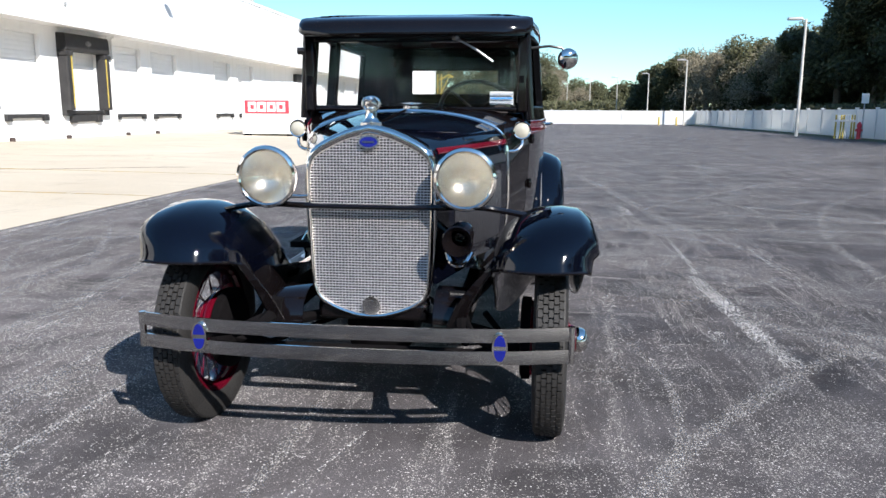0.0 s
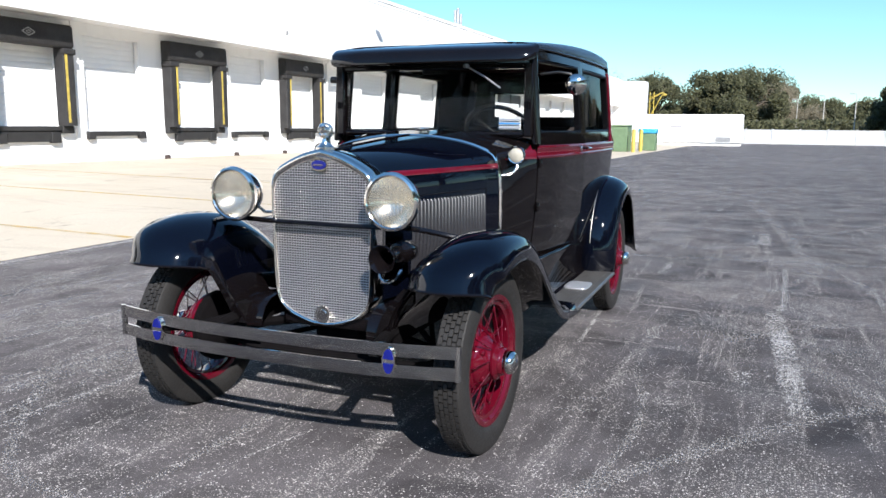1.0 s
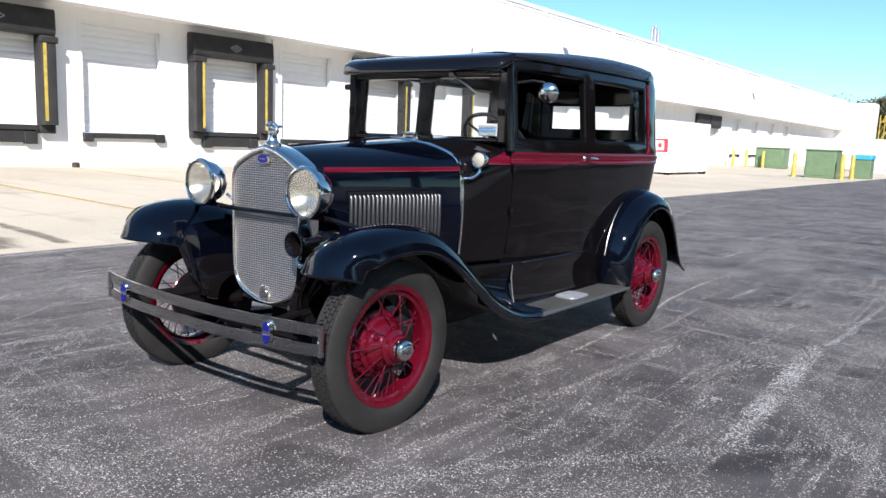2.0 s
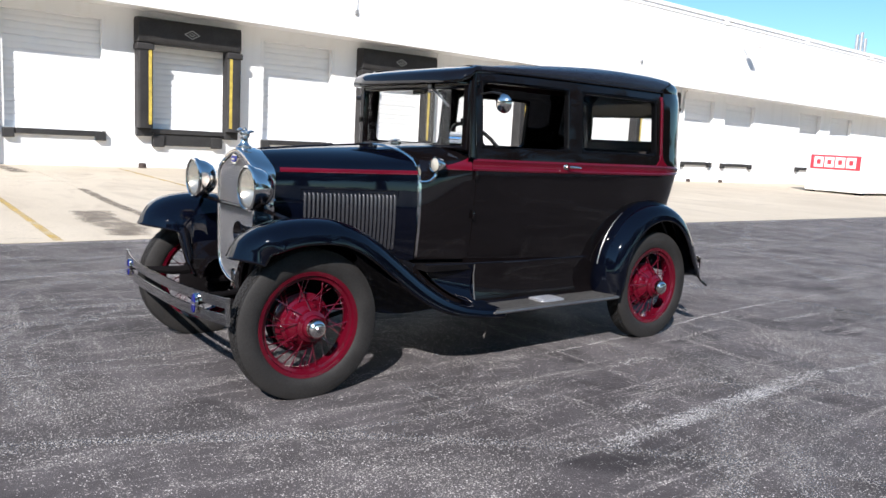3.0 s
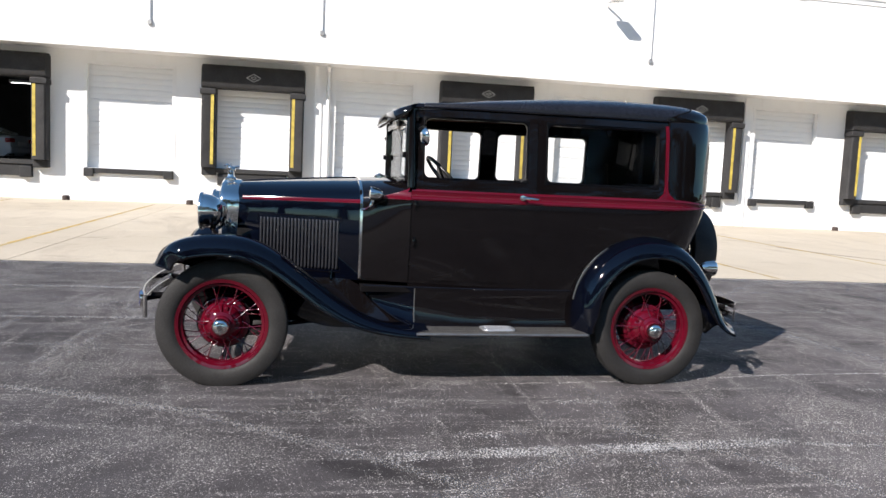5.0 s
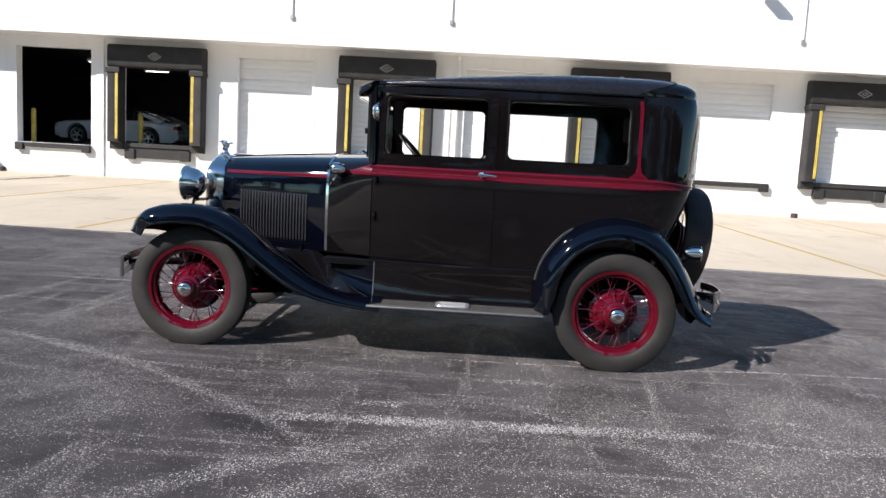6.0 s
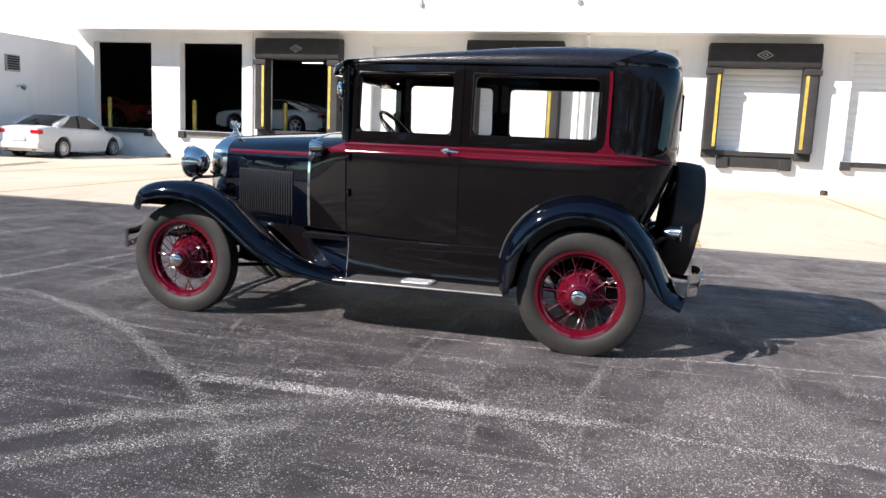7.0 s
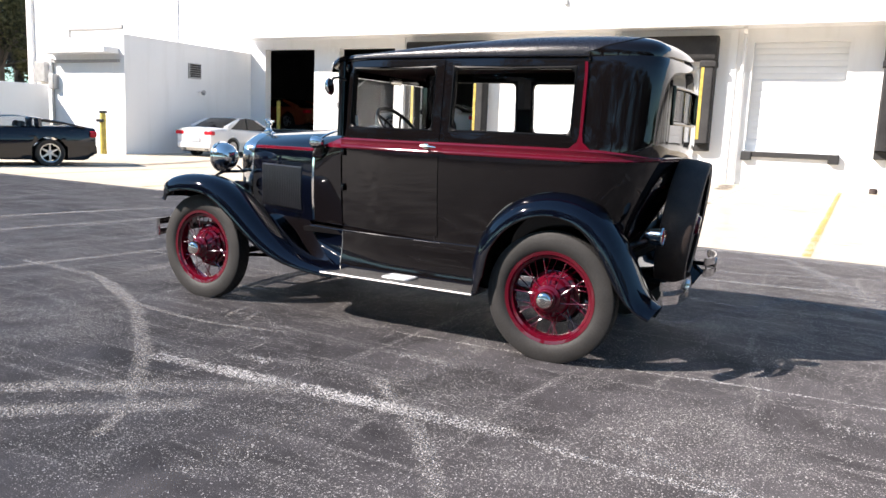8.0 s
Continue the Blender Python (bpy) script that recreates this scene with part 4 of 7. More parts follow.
# visor underside and windscreen header
bm = bmesh.new()
loft(bm, [[(x, 1.085, 1.60) for x in (-0.56, -0.2, 0.2, 0.56)], [(x * 0.99, 0.985, 1.600) for x in (-0.56, -0.2, 0.2, 0.56)]], False)
part("visor_lining", bm, BLACK_PAINT, car, solid=0.008)

# --- windscreen
screen = part("windscreen", boxes((-0.535, 0.535, 1.066, 1.072, 1.245, 1.585)), GLASS, car, "flat clear glass windscreen")
bm = boxes((-0.575, -0.525, 1.045, 1.095, 1.225, 1.62), (0.525, 0.575, 1.045, 1.095, 1.225, 1.62), (-0.525, 0.525, 1.05, 1.09, 1.572, 1.615), (-0.525, 0.525, 1.05, 1.09, 1.228, 1.250))
part("windscreen_frame", bm, BLACK_PAINT, screen, bevel=0.008)
for s in SIDES:
    part("pillar", bar([(s * 0.588, 1.085, 1.19), (s * 0.560, 1.075, 1.66)], [0.026, 0.022], 10), BLACK_PAINT, car)
    part("screen_bracket", boxes((s * 0.545 - 0.012, s * 0.545 + 0.012, 1.028, 1.05, 1.37, 1.405)), FRAME_PAINT, screen)
part("side_wing_clamp", bar([(-0.575, 1.06, 1.53), (-0.612, 1.055, 1.53)], 0.018, 8), BLACK_PLASTIC, car)
part("sticker", boxes((0.385, 0.505, 1.0745, 1.0765, 1.262, 1.328)), WHITE_CARD, screen, "white and blue striped sticker")
for k in range(3):
    part("stripe", boxes((0.388, 0.502, 1.0637, 1.0650, 1.270 + 0.02 * k, 1.278 + 0.02 * k)), BLUE_CARD if k == 1 else plain("grey_stripe", (0.25, 0.28, 0.33), 0.6), screen)
wip = bmesh.new()
tube(wip, [(0.22, 1.04, 1.585), (0.32, 1.035, 1.53), (0.40, 1.04, 1.475)], 0.005)
tube(wip, [(0.20, 1.05, 1.59), (0.22, 1.03, 1.588)], 0.012)
part("wiper", wip, STEEL, screen, "thin steel wiper blade")

# --- cowl, bonnet, radiator
SECT_R = [(-0.552, 0.60), (-0.576, 0.80), (-0.587, 1.02), (-0.585, 1.12), (-0.556, 1.18), (-0.42, 1.222), (-0.21, 1.246), (0, 1.252)]
SECT_H = [(-0.475, 0.60), (-0.492, 0.80), (-0.488, 1.00), (-0.474, 1.09), (-0.435, 1.148), (-0.31, 1.195), (-0.15, 1.222), (0, 1.230)]
SECT_F = [(-0.228, 0.55), (-0.240, 0.75), (-0.240, 0.97), (-0.232, 1.05), (-0.205, 1.100), (-0.135, 1.142), (-0.065, 1.164), (0, 1.172)]


def full(sec):
    h = [(v.x, v.y) for v in spline([(x, z, 0) for x, z in sec], 4)]
    return h + [(-x, z) for x, z in reversed(h[:-1])]


def section(t, a, b, bulge=0.0):
    return [(p[0] + (q[0] - p[0]) * t, p[1] + (q[1] - p[1]) * t) for p, q in zip(full(a), full(b))]


HOOD0, HOOD1 = 0.035, 0.795


def hood_ring(y, out=0.0):
    t = (y - HOOD0) / (HOOD1 - HOOD0)
    t = t + 0.06 * math.sin(math.pi * t)
    return [Vector((x * (1 + out * 2.2), y, z + out)) for x, z in section(t, SECT_F, SECT_H)]


def cowl_ring(y, out=0.0):
    t = (y - HOOD1) / (1.09 - HOOD1)
    return [Vector((x * (1 + out * 1.8), y, z + out)) for x, z in section(t, SECT_H, SECT_R)]


bm = bmesh.new()
loft(bm, [hood_ring(HOOD0 + (HOOD1 - HOOD0) * k / 10) for k in range(11)], False)
hood = part("hood", bm, SKY_TINT_BLACK, car, "long black hood with side louvers", solid=0.006, sharp=50)
part("hood_hinge", bar([hood_ring(HOOD0 + 0.01 + (HOOD1 - HOOD0 - 0.02) * k / 8)[28] + Vector((0, 0, 0.003)) for k in range(9)], 0.006), BLACK_PAINT, hood)
bm = bmesh.new()
loft(bm, [cowl_ring(HOOD1 + (1.09 - HOOD1) * k / 6) for k in range(7)], False)
part("cowl", bm, BLACK_PAINT, car, solid=0.008, sharp=50)
# red line along hood and cowl
for s in (0, 1):
    pick = (lambda r, k: r[k]) if s == 0 else (lambda r, k: r[len(r) - 1 - k])
    sg = -1 if s == 0 else 1
    for name, ring, y0, y1, wide in (("hood_stripe", hood_ring, HOOD0 + 0.03, HOOD1 - 0.01, (0.010, 0.010)), ("cowl_stripe", cowl_ring, HOOD1 + 0.06, 1.088, (0.0, 0.0))):
        bm, rows = bmesh.new(), []
        for k in range(13):
            y = y0 + (y1 - y0) * k / 12
            full_r = ring(y)
            goal = 1.078 + 0.010 * k / 12 if name == "hood_stripe" else 1.100 + 0.047 * min(1, k / 7)
            w = wide[0]
            if name == "cowl_stripe":
                top = 1.119 + 0.065 * (k / 12) ** 1.5
                goal, w = (1.114 + top) / 2, (top - 1.114) / 2
            up = [pick(full_r, j) for j in range(5, 24)]

            def on(z):
                for p, q in zip(up, up[1:]):
                    if p.z <= z <= q.z:
                        return p.lerp(q, (z - p.z) / (q.z - p.z))
                return up[-1]

            rows.append([on(goal - w) + Vector((sg * 0.006, 0, 0)), on(goal) + Vector((sg * 0.009, 0, 0)), on(goal + w) + Vector((sg * 0.008, 0, 0.002))])
        loft(bm, rows, False)
        part(name, bm, RED_TRIM, hood if name == "hood_stripe" else car, "thin red painted stripe" if name == "hood_stripe" else "red painted stripe", solid=0.003)


def hood_side_x(y, z):
    r = hood_ring(y)[:14]
    for p, q in zip(r, r[1:]):
        if p.z <= z <= q.z:
            return -(p.x + (q.x - p.x) * (z - p.z) / (q.z - p.z))
    return -r[8].x


LOUVERS = 23
for s in SIDES:
    for k in range(LOUVERS):
        y = 0.185 + (0.655 - 0.185) * k / (LOUVERS - 1)
        z0, z1 = 0.655, 0.965
        bm, rows = bmesh.new(), []
        for z in (z0, z0 + 0.012, (z0 + z1) / 2, z1 - 0.012, z1):
            x = hood_side_x(y, z)
            o = 0.0 if z in (z0, z1) else 0.013
            rows.append([(s * (x + 0.001 + o * math.sin(t)), y - 0.0075 * math.cos(t), z) for t in (math.pi * q / 8 for q in range(9))])
        loft(bm, rows, False)
        part("louver", bm, LOUVER_GLINT_PAINT, hood)
    # louvre panel outline
    pts = [(s * (hood_side_x(y, z) + 0.002), y, z) for y, z in ((0.165, 0.64), (0.165, 0.98), (0.42, 0.985), (0.675, 0.985), (0.675, 0.64), (0.42, 0.64), (0.165, 0.64))]
    part("panel_bead", bar(pts, 0.004, 6), BLACK_PAINT, hood)
    part("hood_latch", bar([(s * (hood_side_x(0.62, 0.63) + 0.01), 0.62, 0.60), (s * (hood_side_x(0.62, 0.63) + 0.025), 0.62, 0.65)], 0.008), DULL_CHROME, hood)

# bright band between hood and cowl
bm = bmesh.new()
loft(bm, [[Vector((v.x * (1 + o * 2.0), y, v.z + o)) for v in section_pts] for y, o, section_pts in
          ((HOOD1 - 0.012, 0.001, hood_ring(HOOD1)), (HOOD1 - 0.008, 0.009, hood_ring(HOOD1)), (HOOD1 + 0.008, 0.009, cowl_ring(HOOD1)), (HOOD1 + 0.012, 0.001, cowl_ring(HOOD1)))], False)
part("cowl_band", bm, CHROME, car, "bright chrome band round the cowl")
cap = part("fuel_cap", turned([(0.040, 0), (0.040, 0.014), (0.030, 0.02), (0.012, 0.024), (0.010, 0.032), (0.0, 0.034)], pose(0, 0.95, 1.238)), CHROME, car, "chrome fuel filler cap")
part("cap_wing", boxes((-0.05, 0.05, 0.945, 0.955, 1.262, 1.270)), CHROME, cap, "", bevel=0.003)

# radiator shell
OUT = [(0, 0.438), (0.055, 0.442), (0.125, 0.462), (0.190, 0.492), (0.226, 0.535), (0.238, 0.62), (0.244, 0.80), (0.247, 0.97), (0.244, 1.045), (0.222, 1.092), (0.165, 1.130), (0.085, 1.165), (0, 1.186)]


def outline(g, top=0.0):
    """The shell's outline drawn in by g, by more at the top."""
    pts = [(v.x, v.y) for v in spline([(x, z, 0) for x, z in OUT], 4)]
    res = []
    for x, z in pts:
        k = 1 - g / 0.245
        cz = 0.80
        res.append((x * k, cz + (z - cz) * (1 - g / 0.37) - top * smooth((z - 0.95) / 0.2)))
    return res + [(-x, z) for x, z in reversed(res[1:-1])]


bm = bmesh.new()
loft(bm, [[Vector((x, y, z)) for x, z in outline(g, tp)] for g, tp, y in
          ((0.004, 0, 0.045), (0.0, 0, 0.03), (0.0, 0, -0.055), (0.004, 0, -0.074), (0.010, 0.004, -0.080), (0.016, 0.012, -0.078), (0.019, 0.020, -0.070), (0.019, 0.020, -0.045))])
radiator = part("radiator_shell", bm, CHROME, car, "polished chrome radiator shell", sharp=60)
# woven stone guard
inner = outline(0.017, 0.018)


def span_x(z):
    xs = [p[0] + (q[0] - p[0]) * (z - p[1]) / (q[1] - p[1]) for p, q in zip(inner, inner[1:] + inner[:1]) if (p[1] - z) * (q[1] - z) < 0]
    return (min(xs), max(xs)) if len(xs) > 1 else None


def span_z(x):
    zs = [p[1] + (q[1] - p[1]) * (x - p[0]) / (q[0] - p[0]) for p, q in zip(inner, inner[1:] + inner[:1]) if (p[0] - x) * (q[0] - x) < 0]
    return (min(zs), max(zs)) if len(zs) > 1 else None


PX, PZ, WR = 0.0128, 0.0107, 0.0024
for k in range(72):
    z = 0.456 + PZ * k
    sp = span_x(z)
    if sp:
        n = max(2, round((sp[1] - sp[0]) / PX))
        pts = [(sp[0] + (sp[1] - sp[0]) * q / n, -0.0675 - 0.0016 * (-1) ** (q + k), z) for q in range(n + 1)]
        part("grille_bar", bar(pts, WR * 1.15, 6), GRILLE_METAL, radiator, "thin bright woven grille wire")
for k in range(35):
    x = -0.2176 + PX * k
    sp = span_z(x)
    if sp:
        n = max(2, round((sp[1] - sp[0]) / PZ))
        pts = [(x, -0.0675 + 0.0016 * (-1) ** (q + k), sp[0] + (sp[1] - sp[0]) * q / n) for q in range(n + 1)]
        part("grille_wire", bar(pts, WR * 0.80, 6), GRILLE_METAL, radiator, "thin bright woven grille wire")
bm = bmesh.new()
bm.faces.new([bm.verts.new((x, -0.047, z)) for x, z in outline(0.014, 0.014)])
part("radiator_core", bm, CHASSIS, radiator, "dark radiator core", solid=0.01)
oval = lambda a, b, y0, y1: [[(a * math.cos(t), y, b * math.sin(t)) for t in (2 * math.pi * k / 24 for k in range(24))] for y in (y0, y1)]


def disc(a, b, x, y0, y1, z):
    bm = bmesh.new()
    loft(bm, [[Vector(p) + Vector((x, 0, z)) for p in r] for r in oval(a, b, y0, y1)], True, True)
    return bm


badge = part("badge_rim", disc(0.040, 0.026, 0, -0.078, -0.086, 1.118), CHROME, radiator)
part("badge", disc(0.033, 0.019, 0, -0.085, -0.090, 1.118), BLUE_ENAMEL, radiator, "oval blue enamel badge")
part("badge_bar", boxes((-0.022, 0.022, -0.0925, -0.0895, 1.115, 1.121)), DULL_CHROME, radiator)
part("crank_cover", disc(0.036, 0.036, 0, -0.070, -0.080, 0.488), CHROME, radiator, "round chrome medallion")
part("medallion", disc(0.022, 0.022, 0, -0.079, -0.085, 0.488), DULL_CHROME, radiator)
mascot = part("radiator_cap", turned([(0.040, 0.0), (0.040, 0.010), (0.028, 0.018), (0.022, 0.028), (0.020, 0.05), (0.024, 0.056), (0.012, 0.062), (0.0, 0.063)], pose(0, -0.030, 1.178)), CHROME, car, "chrome radiator cap with a quail-shaped ornament")
bm = bmesh.new()
lathe(bm, [(0.0, -0.046), (0.020, -0.036), (0.028, -0.012), (0.026, 0.012), (0.014, 0.034), (0.0, 0.042)], pose(0, -0.030, 1.262) @ pose(0, 0, 0, 60, 0, 0), 16)
lathe(bm, [(0.0, -0.02), (0.014, -0.012), (0.018, 0.0), (0.013, 0.013), (0.0, 0.019)], pose(0, -0.062, 1.290), 12)
lathe(bm, [(0.036 + 0.006 * math.cos(t), 0.006 * math.sin(t)) for t in (2 * math.pi * k / 8 for k in range(8))], pose(0, -0.03, 1.268) @ pose(0, 0, 0, 90, 0, 0), 24, True)
tube(bm, [(0, -0.078, 1.290), (0, -0.098, 1.284)], [0.007, 0.001], 6)
tube(bm, [(0, -0.01, 1.268), (0, 0.03, 1.282), (0, 0.05, 1.278)], [0.012, 0.010, 0.003], 8)
bmesh.ops.transform(bm, matrix=Matrix.Translation((0, -0.03, 1.232)) @ Matrix.Diagonal((0.9, 0.72, 0.72, 1)) @ Matrix.Translation((0, 0.03, -1.232)), verts=bm.verts)
part("ornament", bm, CHROME, mascot)

# headlamps on their bar
for s in SIDES:
    m = pose(s * 0.368, -0.165, 0.990) @ pose(0, 0, 0, 90, 0, 0)
    lamp = part("headlamp", turned([(0.0, -0.128), (0.030, -0.125), (0.062, -0.112), (0.086, -0.088), (0.101, -0.052), (0.106, -0.018), (0.106, 0.0)], m, 36), CHROME, car, "round chrome headlamp with fluted glass")
    part("lamp_rim", turned([(0.104, -0.012), (0.114, -0.010), (0.116, 0.0), (0.112, 0.010), (0.103, 0.014), (0.098, 0.010)], m, 40), CHROME, lamp)
    part("reflector", turned([(0.0, -0.075), (0.035, -0.068), (0.070, -0.045), (0.098, -0.004)], m, 32), LAMP_REFLECTOR, lamp)
    part("bulb", turned([(0.0, -0.026), (0.010, -0.030), (0.013, -0.042), (0.010, -0.056), (0.006, -0.072)], m, 12), LENS, lamp)
    part("lens", turned([(0.101, 0.004), (0.085, 0.013), (0.055, 0.021), (0.025, 0.025), (0.0, 0.026)], m, 36), LENS, lamp, "clear fluted glass lens")
    part("lamp_post", bar([(s * 0.368, -0.10, 0.90), (s * 0.368, -0.10, 0.875)], [0.022, 0.016], 10), CHASSIS, lamp)
    part("conduit", bar([(s * 0.36, -0.02, 0.93), (s * 0.33, 0.0, 0.90), (s * 0.27, 0.01, 0.90), (s * 0.235, 0.02, 0.88)], 0.007), CHROME, lamp)
pts = spline([(-0.60, -0.03, 0.845), (-0.50, -0.07, 0.868), (-0.40, -0.095, 0.882), (-0.20, -0.105, 0.878), (0, -0.108, 0.878), (0.20, -0.105, 0.878), (0.40, -0.095, 0.882), (0.50, -0.07, 0.868), (0.60, -0.03, 0.845)], 3)
part("lamp_bar", bar(pts, 0.011, 8), BLACK_PAINT, car, "black bar across the radiator")

# horn under the left lamp
m = pose(0.345, -0.20, 0.770) @ pose(0, 0, 0, 90, 0, 0)
horn = part("horn", turned([(0.052, 0.0), (0.056, 0.004), (0.054, 0.006), (0.040, -0.012), (0.026, -0.040), (0.020, -0.09), (0.022, -0.14)], m, 28), BLACK_PAINT, car, "black trumpet horn", solid=0.003)
part("horn_motor", turned([(0.0, -0.26), (0.034, -0.255), (0.046, -0.24), (0.048, -0.16), (0.034, -0.14), (0.0, -0.138)], m, 24), BLACK_PAINT, horn)
part("horn_bracket", bar(spline([(0.30, -0.12, 0.715), (0.315, -0.15, 0.685), (0.345, -0.16, 0.672), (0.375, -0.15, 0.685), (0.392, -0.12, 0.715)], 3), 0.009), CHROME, horn)

# --- fenders
FF = [(-0.385, 0.700), (-0.345, 0.775), (-0.27, 0.832), (-0.16, 0.866), (-0.03, 0.878), (0.11, 0.868), (0.23, 0.828), (0.34, 0.765), (0.44, 0.690), (0.54, 0.612), (0.64, 0.535), (0.74, 0.468), (0.84, 0.415), (0.95, 0.375), (1.08, 0.350), (1.20, 0.342)]


def fender(name, path, sect, label):
    """Lofts a crowned sheet along a side profile; sect(k) gives (x, drop) pairs for share k of the way."""
    pts = spline([(0, y, z) for y, z in path], 3)
    for s in SIDES:
        bm, rows = bmesh.new(), []
        for i, p in enumerate(pts):
            d = (pts[min(i + 1, len(pts) - 1)] - pts[max(i - 1, 0)]).normalized()
            n = Vector((0, -d.z, d.y))
            if n.z < 0 and abs(d.y) > 0.2:
                n = -n
            nose = 0.10 * smooth(1 - i / (len(pts) - 1) / 0.16) if name == "front_fender" else 0.0
            rows.append([Vector((s * x, p.y + nose * ((x - 0.66) / 0.19) ** 2, p.z)) + n * (-drop) for x, drop in sect(i / (len(pts) - 1))])
        loft(bm, rows, False)
        f = part(name, bm, SKY_TINT_BLACK, car, label, solid=0.007, sharp=55)
        part("bead", bar([r[0] for r in rows], 0.006, 6), BLACK_PAINT, f)
        if name == "rear_fender":
            # glint along the black welt, drawn as a bright metal bar
            welt = [r[5] + Vector((0, -0.004, 0.004)) for i, r in enumerate(rows) if 0.12 < i / (len(rows) - 1) < 0.42]
            part("welt", bar(welt, 0.0032, 6), TRIM_GLINT_METAL, f, "thin welt along the fender joint, its glint put in as bright metal")
        if name == "front_fender":
            bm, sheet = bmesh.new(), []
            for p, r in zip(pts, rows):
                top = r[-1]
                if p.y > 0.30:
                    break
                foot = Vector((s * (0.365 + 0.03 * smooth((top.y + 0.25) / 0.5)), max(-0.18, top.y), min(0.445, top.z - 0.02)))
                bulge = Vector((s * -0.02, -0.012, 0.0))
                sheet.append([top.lerp(foot, q) + bulge * math.sin(math.pi * q) for q in (0, 0.2, 0.4, 0.6, 0.8, 1.0)])
            loft(bm, sheet, False)
            part("inner_skirt", bm, BLACK_PAINT, f, "glossy inner fender skirt running down to the frame", solid=0.005)
            part("front_bead", bar(rows[0] + sheet[0][1:], 0.0065, 6), BLACK_PAINT, f)
            # flat strut along the skirt's front edge, from the frame up to the fender
            bm, edge = bmesh.new(), sheet[0]
            wide = [0.016 + 0.022 * k / (len(edge) - 1) for k in range(len(edge))]
            loft(bm, [[p + Vector((-s * u * w, v - 0.004, 0.0)) for u, v in ((0, 0), (0.1, -0.007), (1.5, -0.007), (1.6, 0), (1.5, 0.006), (0.1, 0.006))] for p, w in zip(edge, wide)], True, True)
            part("strut", bm, BLACK_PAINT, f, "flat black strut between frame and fender")
            # shield between the sweep of the fender and the foot of the hood
            bm, sheet = bmesh.new(), []
            for p, r in zip(pts, rows):
                if 0.16 < p.y < 1.12:
                    top = Vector((s * min(0.490, 0.250 + 0.235 * (p.y - 0.03) / 0.77), p.y, 0.602 - 0.04 * smooth((p.y - 0.72) / 0.1)))
                    foot = r[-1]
                    sag = Vector((s * 0.01, 0, -0.05 * smooth((top.z - foot.z) / 0.2)))
                    sheet.append([foot.lerp(top, q) + sag * math.sin(math.pi * q) for q in (0, 0.25, 0.5, 0.75, 1.0)])
            loft(bm, sheet, False)
            part("engine_shield", bm, BLACK_PAINT, f, "black splash shield below the hood", solid=0.004)


def front_section(k):
    tip = smooth(1 - k / 0.16)
    tail = smooth((k - 0.62) / 0.33)
    base = [(0.845, 0.105), (0.842, 0.070), (0.822, 0.030), (0.780, 0.006), (0.715, 0.0), (0.645, 0.006), (0.575, 0.030), (0.515, 0.075), (0.478, 0.150), (0.462, 0.265)]
    run = [(0.825, 0.040), (0.824, 0.026), (0.815, 0.010), (0.78, 0.002), (0.73, 0.0), (0.69, 0.0), (0.66, -0.003), (0.645, -0.006), (0.635, -0.010), (0.625, -0.014)]
    res = []
    for n, ((x0, d0), (x1, d1)) in enumerate(zip(base, run)):
        x, d = x0 + (x1 - x0) * tail, d0 + (d1 - d0) * tail
        x = 0.675 + (x - 0.675) * (1 - (0.18 if x > 0.675 else 0.04) * tip)
        res.append((x, d * (1 - (0.55 + 0.15 * smooth((n - 4) / 3)) * tip)))
    return res


fender("front_fender", FF, front_section, "glossy black sweeping front fender")
RF = [(2.185, 0.335), (2.172, 0.42), (2.178, 0.52), (2.215, 0.645), (2.30, 0.765), (2.41, 0.848), (2.54, 0.893), (2.67, 0.898), (2.80, 0.862), (2.905, 0.785), (2.995, 0.67), (3.065, 0.54), (3.115, 0.44), (3.160, 0.380), (3.205, 0.350)]


def rear_section(k):
    flare = smooth((k - 0.75) / 0.25)
    g = min(1, k / 0.10)
    return [(0.826, 0.080 * (0.4 + 0.6 * g) * (1 - 0.7 * flare)), (0.824, 0.055 * g * (1 - 0.7 * flare)), (0.810, 0.018), (0.776, -0.008), (0.728, -0.028), (0.675, -0.040), (0.625, -0.030), (0.585 - 0.03 * flare, 0.01), (0.56 - 0.05 * flare, 0.08)]


fender("rear_fender", RF, rear_section, "glossy black rounded rear fender")

